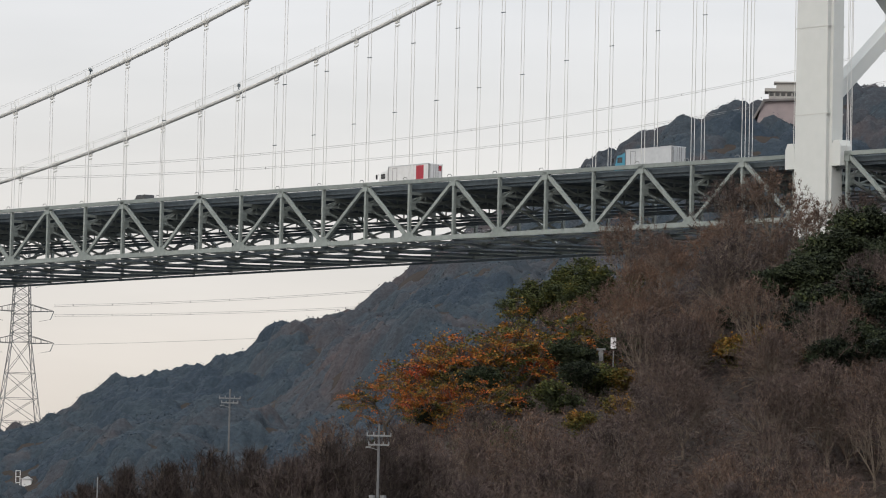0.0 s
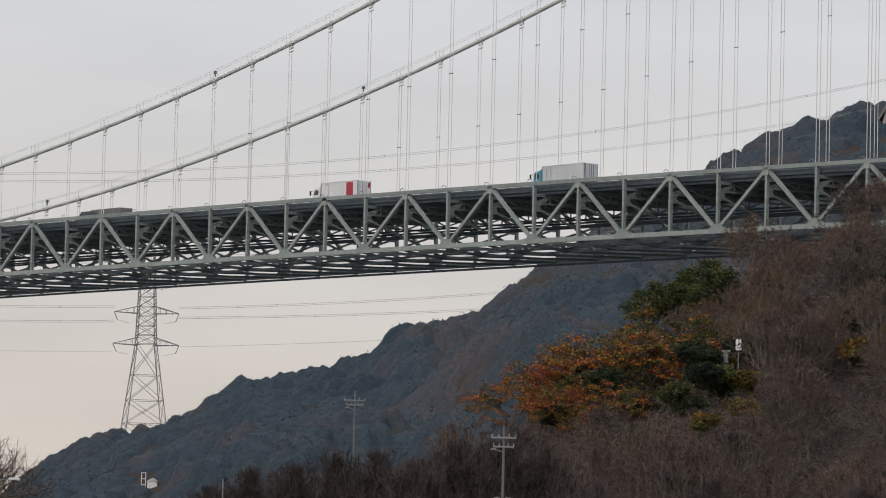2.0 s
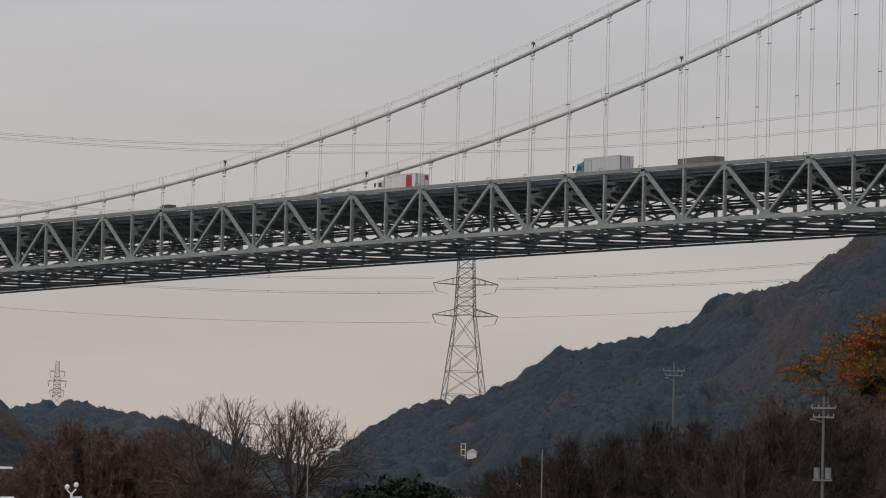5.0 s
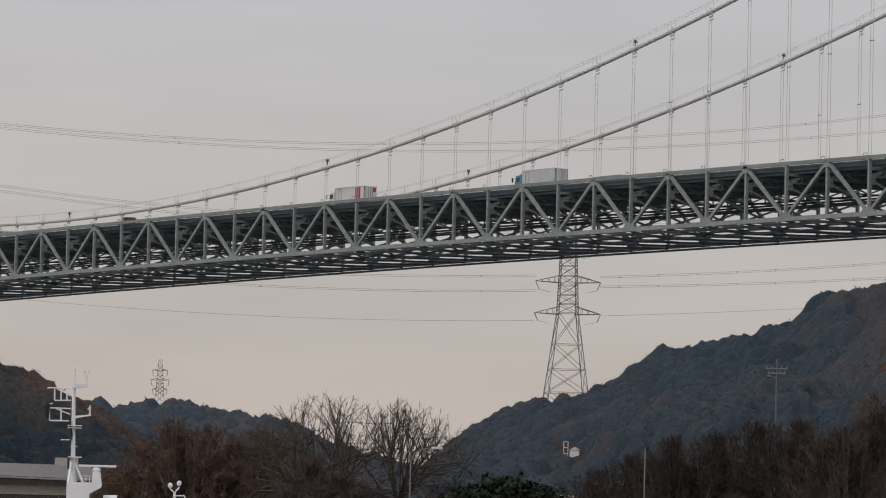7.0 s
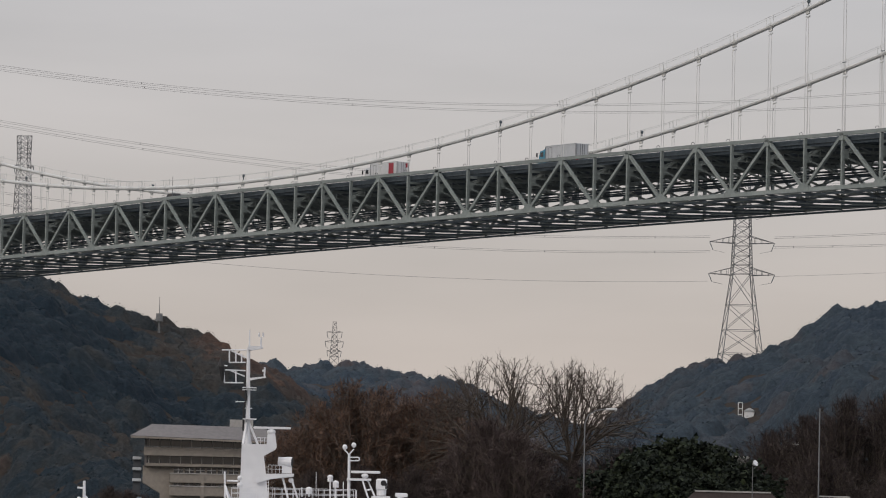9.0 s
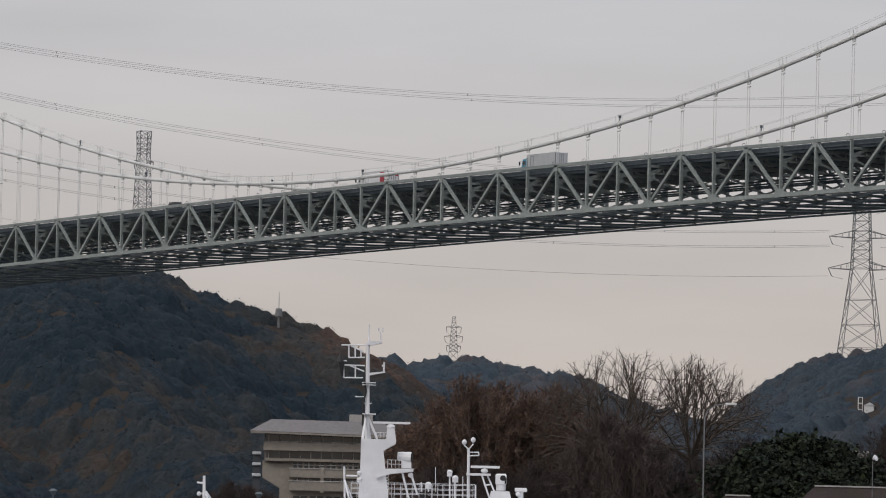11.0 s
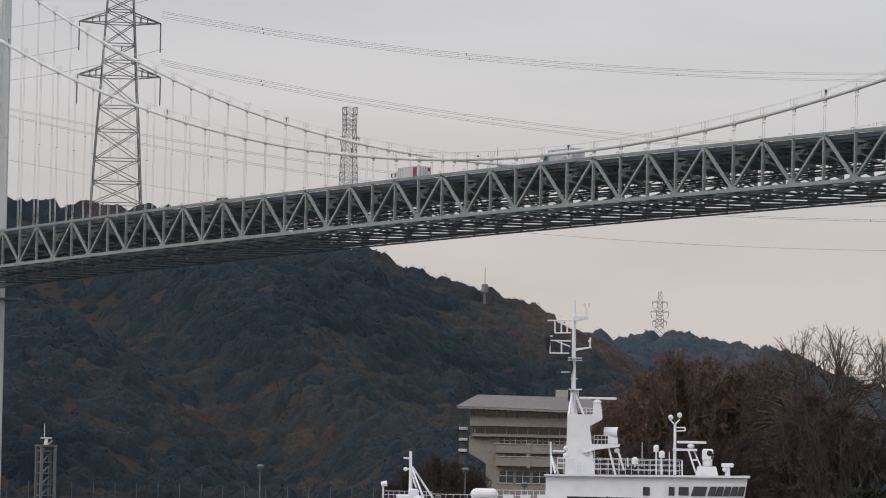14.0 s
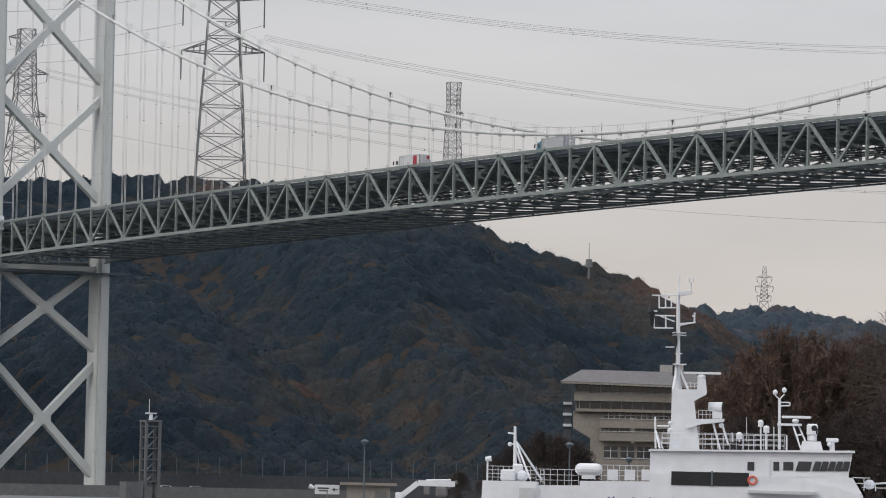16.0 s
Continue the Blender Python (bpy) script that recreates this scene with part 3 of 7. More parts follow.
def tower(s, base):
    tw = part("tower", Geo().box((s, -WIDTH / 2, base - 2), (14, WIDTH + 16, 5), bevel=0.5), M_CONC, bridge, "pale grey steel tower with crossed bracing on a concrete pier")
    for off in (0.0, WIDTH):
        g = Geo()
        lv = [base, 38, 66, 95, 120, 140.2]
        pts, fs = [], []
        for zz in lv:
            k = 1 + 0.16 * (140 - zz) / 140
            hx, hy, e = 3.35 * k, 1.35 * k, 0.55
            for x, y in ((-hx + e, -hy), (hx - e, -hy), (hx - e, -hy + e), (hx, -hy + e), (hx, hy - e), (hx - e, hy - e), (hx - e, hy), (-hx + e, hy), (-hx + e, hy - e), (-hx, hy - e), (-hx, -hy + e), (-hx + e, -hy + e)):
                pts.append((s + x, -off + y, zz))
        for n in range(len(lv) - 1):
            fs += [(n * 12 + i, n * 12 + (i + 1) % 12, n * 12 + 12 + (i + 1) % 12, n * 12 + 12 + i) for i in range(12)]
        g.add(pts, fs + [tuple(range(11, -1, -1)), tuple(range(len(pts) - 12, len(pts)))])
        leg = part("tower_leg", g, M_TOWER, tw)
        for zz in np.arange(base + 9, 138, 11.6):
            k = 1 + 0.16 * (140 - zz) / 140
            j = part("leg_joint", Geo().box((s, -off, zz), (6.6 * k * 0.92, 2.7 * k + 0.05, 0.14)), M_TOWERJOINT, tw)
        part("cable_saddle", Geo().box((s, -off, 141.3), (5.5, 2.4, 2.4), bevel=0.4), M_TOWER, tw)
    for za, zb in BRACE_Z:
        for k in (0, 1):
            g = Geo().beam((s, -0.9, za if k else zb), (s, -WIDTH + 0.9, zb if k else za), 2.3, 1.75, side=(1, 0, 0))
            part("cross_brace", g, M_TOWER, tw)
        zm = (za + zb) / 2
        part("brace_node", Geo().box((s, -WIDTH / 2, zm), (2.4, 4.2, 3.2), bevel=0.5), M_TOWER, tw)
    part("portal_strut", Geo().beam((s, 0, 60.2), (s, -WIDTH, 60.2), 3.0, 1.3, side=(1, 0, 0)), M_TOWER, tw)
    part("work_platform", Geo().box((s, -WIDTH / 2, 59.0), (9.5, WIDTH + 12, 0.5)), M_DARKANDSHADE, tw)
    for off in (0.0, WIDTH):
        for sx in (-4.5, 4.5):
            part("bearing_bracket", Geo().prism([(s + sx - 0.9, 69.0), (s + sx + 0.9, 69.0), (s + sx + 0.9, 71.6), (s + sx + 0.5, 72.4), (s + sx - 0.5, 72.4), (s + sx - 0.9, 71.6)], -off - 1.0, -off + 1.0), M_TOWER, tw)
    return tw


tower(TOWER_R, 9.0)
tower(TOWER_L, 5.6)


# green direction signs on gantries over the road
def road_sign(s, off0, w):
    z = chord_z(s) + 0.6
    gan = thing("road_sign", BRIDGE @ Matrix.Translation((s, -off0, z)), "green overhead direction sign on a steel gantry", "sign", "bridge signs")
    part("gantry", Geo().beam((0, 4, 0), (0, 4, 8.6), 0.3, 0.3).beam((0, -4 - w, 0), (0, -4 - w, 8.6), 0.3, 0.3).beam((0, 4, 8.3), (0, -4 - w, 8.3), 0.3, 0.3), M_GALV, gan)
    part("sign_panel", Geo().box((0, -w / 2, 7.2), (0.15, w, 3.0)), M_GREEN, gan)
    bars = Geo()
    for k in range(3):
        bars.box((-0.1, -w / 2 + w * 0.1, 8.1 - 0.8 * k), (0.04, w * (0.6 - 0.12 * k), 0.3)).box((0.1, -w / 2, 8.1 - 0.8 * k), (0.04, w * (0.6 - 0.12 * k), 0.3))
    part("legend_bar", bars, M_BODY, gan)


road_sign(-47.0, 7.0, 9.0)
road_sign(743.0, 10.0, 9.0)

# ---- trees and woods ----
def tint_mesh(name, verts, faces, tints, mats, mi=None):
    me = bpy.data.meshes.new(name)
    me.from_pydata(verts.tolist() if isinstance(verts, np.ndarray) else verts, [], faces.tolist() if isinstance(faces, np.ndarray) else faces)
    for mt in mats:
        me.materials.append(mt)
    at = me.attributes.new("tint", "FLOAT", "POINT")
    at.data.foreach_set("value", np.asarray(tints, np.float32))
    if mi is not None:
        me.polygons.foreach_set("material_index", mi)
    me.update()
    return me


def leaf_quads(rng, centres, size, flat=0.5, out=None):
    """One bent leaf clump (two triangles) at each centre; with out, it lies along the crown's surface."""
    n = len(centres)
    a = rng.normal(size=(n, 3))
    a[:, 2] *= flat
    if out is not None:
        o = out + rng.normal(0, 0.27, (n, 3))
        o /= np.linalg.norm(o, axis=1)[:, None]
        a -= o * (a * o).sum(1)[:, None]
        a /= np.linalg.norm(a, axis=1)[:, None]
        b = np.cross(o, a)
    else:
        a /= np.linalg.norm(a, axis=1)[:, None]
        b = rng.normal(size=(n, 3))
        b -= a * (a * b).sum(1)[:, None]
        b /= np.linalg.norm(b, axis=1)[:, None]
    sz = size * rng.uniform(0.55, 1.3, n)[:, None]
    c = np.cross(a, b) * sz * rng.uniform(-0.3, 0.3, n)[:, None]
    v = np.stack([centres - a * sz * 0.5, centres + b * sz * 0.42 + c, centres + a * sz * 0.55, centres - b * sz * 0.42 + c], 1).reshape(-1, 3)
    f = np.arange(4 * n).reshape(-1, 4)
    return v, f


def rough(x, y, step, seed):
    """Smooth random heights from -1 to 1 over the plan, with bumps about one step wide."""
    tab = np.random.default_rng(seed).uniform(-1, 1, (256, 256))
    u, v = x / step, y / step
    i, j = np.floor(u).astype(int), np.floor(v).astype(int)
    a, b = u - i, v - j
    a, b = a * a * (3 - 2 * a), b * b * (3 - 2 * b)
    i0, i1, j0, j1 = i % 256, (i + 1) % 256, j % 256, (j + 1) % 256
    return (tab[i0, j0] * (1 - a) + tab[i1, j0] * a) * (1 - b) + (tab[i0, j1] * (1 - a) + tab[i1, j1] * a) * b


def woods(name, bounds, step, spots, mat, spray, label, tints, radius=5.0, seed=3, sprays=120000, leaf=0.5):
    """The closed canopy of a wooded hillside: overlapping crowns, rough with boughs, under a fuzz of leaf sprays."""
    rng = np.random.default_rng(seed)
    az0, az1, r0, r1 = bounds
    mid = (r0 + r1) / 2
    na, nr = int(radians(az1 - az0) * mid / step[0]), int((r1 - r0) / step[1])
    A, R = np.meshgrid(np.radians(np.linspace(az0, az1, na)), np.linspace(r0, r1, nr))
    X, Y = R * np.sin(A), R * np.cos(A)
    X, Y = X + rng.uniform(-0.3, 0.3, X.shape) * step[0], Y + rng.uniform(-0.3, 0.3, X.shape) * step[1]
    G = ground_height(X, Y)
    H, T = np.full(X.shape, 0.6), np.full(X.shape, float(np.mean(tints)))
    for (cx, cy, _), tn in zip(spots, tints):
        rad = radius * (0.6 + 0.8 * rng.random() ** 1.4)
        top = rad * rng.uniform(0.5, 0.85)
        if rng.random() < 0.07:
            top += rng.uniform(0.4, 1.5)
        ca, cr = math.atan2(cx, cy), math.hypot(cx, cy)
        ia, ir = (math.degrees(ca) - az0) / (az1 - az0) * na, (cr - r0) / (r1 - r0) * nr
        wa, wr = int(rad * 1.2 / step[0]) + 2, int(rad * 1.2 / step[1]) + 2
        a0, a1, b0, b1 = max(0, int(ia) - wa), min(na, int(ia) + wa), max(0, int(ir) - wr), min(nr, int(ir) + wr)
        if a0 >= a1 or b0 >= b1:
            continue
        win = (slice(b0, b1), slice(a0, a1))
        d2 = ((X[win] - cx) ** 2 + (Y[win] - cy) ** 2) / rad ** 2
        h = top * np.maximum(1 - d2, 0.0) ** 0.62 + 0.26 * top * rough(X[win] + cx * 7, Y[win], 2.6, seed + 1)
        up = h > H[win]
        H[win] = np.where(up, h, H[win])
        T[win] = np.where(up, tn, T[win])
    H = H - 2.0 + 0.7 * rough(X, Y, 3.4, seed + 2) + 0.55 * rough(X, Y, 1.7, seed + 3)
    T = T + 0.10 * rough(X, Y, 2.2, seed + 4) + 0.12 * rough(X, Y, 14.0, seed + 5)
    Z = np.where(G > 5.5, G + H, G - 2)
    V = np.stack([X.ravel(), Y.ravel(), Z.ravel()], 1)
    k = np.arange(na * nr).reshape(nr, na)
    F = np.stack([k[:-1, :-1], k[:-1, 1:], k[1:, 1:], k[1:, :-1]], -1).reshape(-1, 4)
    ok = np.flatnonzero(G.ravel() > 6)
    pick = rng.choice(ok, sprays)
    q = V[pick] + rng.normal(0, 0.4, (sprays, 3)) + np.array([0, 0, 0.05])
    qt = T.ravel()[pick] + rng.normal(0, 0.06, sprays)
    up = rng.normal(0, 0.5, q.shape) + np.array([0, 0, 1.0])
    v, f = leaf_quads(rng, q, leaf, 0.6, up / np.linalg.norm(up, axis=1)[:, None])
    faces = np.concatenate([F, f + len(V)]).tolist()
    me = tint_mesh(name, np.concatenate([V, v]), faces, np.clip(np.concatenate([T.ravel(), np.repeat(qt, 4)]), 0, 1), [mat, spray])
    me.polygons.foreach_set("material_index", np.repeat([0, 1], [len(F), len(f)]).astype(np.int32))
    sm = np.zeros(len(faces), bool)
    sm[:len(F)] = True
    me.polygons.foreach_set("use_smooth", sm)
    return tagged(new(name, me), label, "woods", kind="stuff")


def brush(name, spots, label, tints, seed, size=1.3, stems=56):
    """Tangled undergrowth: sprays of thin stems and dead leaves at every spot."""
    rng = np.random.default_rng(seed)
    S = np.repeat(np.asarray(spots), stems, 0)
    n = len(S)
    d = rng.normal(size=(n, 3)) * np.array([1, 1, 0.6]) + np.array([0, 0, 0.35])
    d /= np.linalg.norm(d, axis=1)[:, None]
    st = S + rng.normal(0, 0.75, (n, 3)) * np.array([1, 1, 0.45]) + np.array([0, 0, 0.45])
    w = np.cross(d, rng.normal(size=(n, 3)))
    w /= np.linalg.norm(w, axis=1)[:, None]
    wide = rng.uniform(0.03, 0.11, n)[:, None]
    v = np.stack([st - w * wide / 2, st + w * wide / 2, st + d * size * rng.uniform(0.3, 0.8, n)[:, None]], 1).reshape(-1, 3)
    t = np.repeat(np.clip(np.repeat(tints, stems) + rng.normal(0, 0.12, n), 0, 1), 3)
    me = tint_mesh(name, v, np.arange(3 * n).reshape(-1, 3), t, [M_TWIG])
    return tagged(new(name, me), label, "undergrowth", kind="stuff")


def scatter(seed, n, az0, az1, r0, r1, zmin=6.5):
    """Spots spread evenly but not in rows over a stretch of land."""
    rng = np.random.default_rng(seed)
    deep, broad = r1 - r0, radians(az1 - az0) * (r0 + r1) / 2
    nr = max(1, int(round(math.sqrt(n * deep / broad))))
    na = max(1, n // nr)
    ia, ir = np.meshgrid(np.arange(na), np.arange(nr))
    az = np.radians(az0 + (az1 - az0) * (ia.ravel() + rng.uniform(-0.1, 1.1, na * nr)) / na)
    r = r0 + deep * (ir.ravel() + rng.uniform(-0.1, 1.1, na * nr)) / nr
    x, y = r * np.sin(az), r * np.cos(az)
    z = ground_height(x, y)
    ok = z > zmin
    return np.stack([x, y, z], 1)[ok]


def patch_tint(sp, seed, base, amp, scale=0.02):
    out = []
    rng = np.random.default_rng(seed)
    for x, y, z in sp:
        nz = noise.noise(Vector((x * scale, y * scale * 0.5, z * scale * 2 + seed)))
        out.append(base + amp * nz + rng.normal(0, 0.11))
    return np.clip(np.array(out), 0.0, 1.0)


sp = scatter(11, 4200, -19.5, -7.2, 1375, 1700)
tn = patch_tint(sp, 1, 0.33, 0.65, 0.02)
slope_az = np.degrees(np.arctan2(sp[:, 0], sp[:, 1]))
tn = np.clip(tn + 0.25 * np.clip((slope_az + 12.5) / 2, 0, 1) * np.clip((np.hypot(sp[:, 0], sp[:, 1]) - 1560) / 60, 0, 1), 0, 1)
tn = np.clip(tn - 0.25 * np.clip((-14.2 - slope_az) / 2, 0, 1), 0, 1)
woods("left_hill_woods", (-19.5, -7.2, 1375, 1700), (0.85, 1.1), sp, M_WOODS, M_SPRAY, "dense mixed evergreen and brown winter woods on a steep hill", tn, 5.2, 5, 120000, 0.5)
sp = scatter(12, 4400, -6.6, 6.2, 1130, 1800)
sp_az, sp_r = np.degrees(np.arctan2(sp[:, 0], sp[:, 1])), np.hypot(sp[:, 0], sp[:, 1])
sp = sp[~((np.abs(sp_az + 4.2) < 0.13) & (sp_r > 1470) & (sp_r < 1545))]  # clearing by the white house
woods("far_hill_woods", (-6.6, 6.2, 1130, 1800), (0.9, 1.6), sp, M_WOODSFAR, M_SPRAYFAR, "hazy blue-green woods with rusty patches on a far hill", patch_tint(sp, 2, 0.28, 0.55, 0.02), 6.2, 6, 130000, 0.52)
sp = scatter(13, 1100, -10.5, -5.0, 2350, 2640, 20)
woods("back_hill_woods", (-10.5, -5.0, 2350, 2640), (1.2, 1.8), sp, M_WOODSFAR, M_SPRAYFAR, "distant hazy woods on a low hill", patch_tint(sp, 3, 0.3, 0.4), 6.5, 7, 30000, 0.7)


def grow(rng, geo, tips, p, d, length, r, level, spread, up, shrink=0.72, sides=5):
    """A limb that bends and forks; the ends of the last forks are kept in tips."""
    p, d = Vector(p), Vector(d).normalized()
    n = 3 if level > 1 else 2
    for i in range(n):
        d2 = (d + Vector(rng.normal(0, 0.13, 3)) + Vector((0, 0, up))).normalized()
        q = p + d2 * (length / n)
        geo.tube(p, q, r * (1 - 0.3 * i / n), r * (1 - 0.3 * (i + 1) / n), n=sides if level > 2 else 3, caps=False)
        p, d = q, d2
        if level <= 2:
            tips.append((p.copy(), d.copy()))
    if level == 0:
        tips.append((p, d))
        return
    for k in range(3 if level > 1 else 2):
        side = Vector(rng.normal(0, 1, 3))
        side = (side - d * side.dot(d)).normalized()
        grow(rng, geo, tips, p, d + side * spread * rng.uniform(0.6, 1.3), length * shrink * rng.uniform(0.8, 1.15), r * 0.62, level - 1, spread, up, shrink, sides)


def tree(name, seed, height, label, levels=4, spread=0.55, up=0.05, twigs=2600, twig_len=0.9, twig_w=0.035, leaves=0, leaf=0.35, tint=(0.3, 0.1), bark=None, trunk=0.28, twig_tint=(0.3, 0.2), fan=0.35, mains=0, tier=0.0):
    """A tapered trunk with forking limbs (part) under a crown of twigs and leaf clumps (part)."""
    rng = np.random.default_rng(seed)
    g, tips = Geo(), []
    first = height * trunk
    g.tube((0, 0, -1.5), (0, 0, first * 0.5), height * 0.026, height * 0.021, n=7, caps=False)
    for k in range(mains or 3):
        a = rng.uniform(0, 1.2) + 6.283 * k / (mains or 3)
        grow(rng, g, tips, (0, 0, first * (0.5 - 0.08 * k)), (fan * math.cos(a), fan * math.sin(a), 1), height * 0.27, height * 0.016, levels, spread, up)
    ob = new(name)
    part("trunk", g, bark or M_BARK, ob)
    P = np.array([t[0] for t in tips])
    D = np.array([t[1] for t in tips])
    top = P[:, 2].max()
    k = height / top
    V, F, T, o = [], [], [], 0
    if twigs:
        i = rng.integers(0, len(P), twigs)
        d = D[i] + rng.normal(0, 0.55, (twigs, 3)) + np.array([0, 0, 0.12])
        d /= np.linalg.norm(d, axis=1)[:, None]
        L = twig_len * rng.uniform(0.5, 1.4, twigs)[:, None]
        st = P[i] + rng.normal(0, 0.12, (twigs, 3))
        w = np.cross(d, rng.normal(size=(twigs, 3)))
        w /= np.linalg.norm(w, axis=1)[:, None]
        v = np.stack([st - w * twig_w / 2, st + w * twig_w / 2, st + d * L], 1).reshape(-1, 3)
        V.append(v)
        F.append(np.arange(len(v)).reshape(-1, 3))
        T.append(np.repeat(np.clip(rng.normal(twig_tint[0], twig_tint[1], twigs), 0, 1), 3))
        me = tint_mesh("twig_crown", V[0], F[0], T[0], [M_TWIG])
        part("twig_crown", me, None, ob)
    if leaves:
        i = rng.integers(0, len(P), leaves)
        c = P[i] + rng.normal(0, 0.42, (leaves, 3)) * np.array([1.2, 1.2, 0.55])
        if tier:
            ph = np.array([noise.noise(Vector((q[0] * 0.35, q[1] * 0.35, seed))) for q in c]) * 1.6
            c[:, 2] = np.round((c[:, 2] + ph) / tier) * tier - ph + rng.normal(0, 0.14, leaves) - 0.02 * np.hypot(c[:, 0], c[:, 1]) ** 2 * 0.4
        v, f = leaf_quads(rng, c, leaf, 0.12 if tier else 0.35)
        hue = np.clip(tint[0] + tint[1] * np.array([noise.noise(Vector(q) * 0.45) for q in c]) * 2 + rng.normal(0, 0.05, leaves), 0, 1)
        me = tint_mesh("leaf_crown", v, f, np.repeat(hue, 4), [M_LEAF])
        part("leaf_crown", me, None, ob)
    ob.scale = (k, k, k)
    return tagged(ob, label, "tree")


def bow(geo, p, q, r0, r1, lift, sides, n=3):
    """A branch from p to q that starts off upwards and bends over; returns its points."""
    p, q = Vector(p), Vector(q)
    c = (p + q) / 2 + Vector((0, 0, lift * (q - p).length))
    pts = [p * (1 - k / n) ** 2 + c * (2 * (k / n) * (1 - k / n)) + q * (k / n) ** 2 for k in range(n + 1)]
    for k in range(n):
        geo.tube(pts[k], pts[k + 1], r0 + (r1 - r0) * k / n, r0 + (r1 - r0) * (k + 1) / n, n=sides, caps=False)
    return pts


def fan_tree(name, seed, height, label, fork, radius, mains=7, subs=6, ends=7, twigs=7000, twig_len=0.8, twig_w=0.035, twig_tint=(0.1, 0.1), droop=2.0, gnarl=0.3, wide=1.0, loose=0.45, stout=0.012, bark=None):
    """A leafless tree whose limbs fan out from one fork and fill a rounded crown with fine twigs."""
    rng = np.random.default_rng(seed)
    g = Geo()
    zf, H, R = height * fork, height * (1 - fork), height * radius
    thick = height * stout
    top = Vector((rng.normal(0, 0.2), rng.normal(0, 0.2), zf))
    bow(g, (0, 0, -1.5), top, thick * 2.0, thick * 1.5, 0.0, 7)
    reach = droop

    def spot(az, th, k):
        return top + Vector((R * k * math.sin(th) * math.cos(az), R * k * math.sin(th) * math.sin(az), H * k * math.cos(th)))
    P, D = [], []
    for i in range(mains):
        az, th = 6.283 * i / mains + rng.uniform(-0.3, 0.3), wide * (rng.uniform(0.2, 0.6) if i % 2 else rng.uniform(0.7, 1.25))
        a = bow(g, top - Vector((0, 0, rng.uniform(0, 0.18) * zf)), spot(az, th, rng.uniform(0.4, 0.55)), thick * 0.95, thick * 0.55, 0.1, 6)
        for j in range(subs):
            az2, th2 = az + rng.normal(0, gnarl + 0.2), min(th + rng.normal(0, gnarl), reach)
            b = bow(g, a[1 + j % 3], spot(az2, th2, rng.uniform(0.62, 0.8)), thick * 0.45, thick * 0.24, 0.1, 4)
            for k in range(ends):
                c = bow(g, b[1 + k % 3], spot(az2 + rng.normal(0, 0.3), min(th2 + rng.normal(0, 0.24) * wide, reach), rng.uniform(0.82, 1.0)), thick * 0.2, thick * 0.08, 0.06, 3)
                for m in range(1, 4):
                    P.append(c[m])
                    D.append((c[m] - c[m - 1]).normalized())
    ob = new(name)
    part("trunk", g, bark or M_BARK, ob)
    P, D = np.array(P), np.array(D)
    i = rng.integers(0, len(P), twigs)
    d = D[i] + rng.normal(0, loose, (twigs, 3)) + np.array([0, 0, 0.1])
    d /= np.linalg.norm(d, axis=1)[:, None]
    L = twig_len * rng.uniform(0.4, 1.3, twigs)[:, None]
    st = P[i] - D[i] * rng.uniform(0, 0.5, (twigs, 1))
    w = np.cross(d, rng.normal(size=(twigs, 3)))
    w /= np.linalg.norm(w, axis=1)[:, None]
    v = np.stack([st - w * twig_w / 2, st + w * twig_w / 2, st + d * L], 1).reshape(-1, 3)
    me = tint_mesh("twig_crown", v, np.arange(len(v)).reshape(-1, 3), np.repeat(np.clip(rng.normal(twig_tint[0], twig_tint[1], twigs), 0, 1), 3), [M_TWIG])
    part("twig_crown", me, None, ob)
    return tagged(ob, label, "tree")


def far_away(ob):
    ob.matrix_basis = Matrix.Translation((0, 0, -400))
    return ob


def plant(kind, az, r, h, rot=None, base=None, group="", label="", lean=0.0):
    """A copy of a tree kind, h times its size, standing on the land."""
    x, y, _ = polar(az, r, 0)
    z = (land_z(x, y) if base is None else base) - 0.2
    rz = random.uniform(0, 360) if rot is None else rot
    ob = copy_thing(kind, pose(x, y, z, lean, 0, rz))
    ob.scale = [c * h for c in kind.scale]
    if group:
        ob["group"] = group
    if label:
        ob["label"] = label
    return ob

# ---- lattice pylons and their wires ----
def lattice(g, z0, z1, w0, w1, n, t=0.2, tb=0.12):
    """Four legs and crossed bracing between two heights."""
    zs = np.linspace(0, 1, n + 1)
    zs = z0 + (z1 - z0) * (1 - (1 - zs) ** 0.85)

    def half(z):
        return (w0 + (w1 - w0) * (z - z0) / (z1 - z0)) / 2

    for sx, sy in ((-1, -1), (1, -1), (1, 1), (-1, 1)):
        g.beam((sx * w0 / 2, sy * w0 / 2, z0), (sx * w1 / 2, sy * w1 / 2, z1), t, t)
    cs = [(-1, -1), (1, -1), (1, 1), (-1, 1)]
    for a, b in zip(zs[:-1], zs[1:]):
        ha, hb = half(a), half(b)
        for k in range(4):
            (x0, y0), (x1, y1) = cs[k], cs[(k + 1) % 4]
            g.beam((x0 * ha, y0 * ha, a), (x1 * hb, y1 * hb, b), tb, tb)
            g.beam((x1 * ha, y1 * ha, a), (x0 * hb, y0 * hb, b), tb, tb)
            g.beam((x0 * hb, y0 * hb, b), (x1 * hb, y1 * hb, b), tb, tb)
    return g


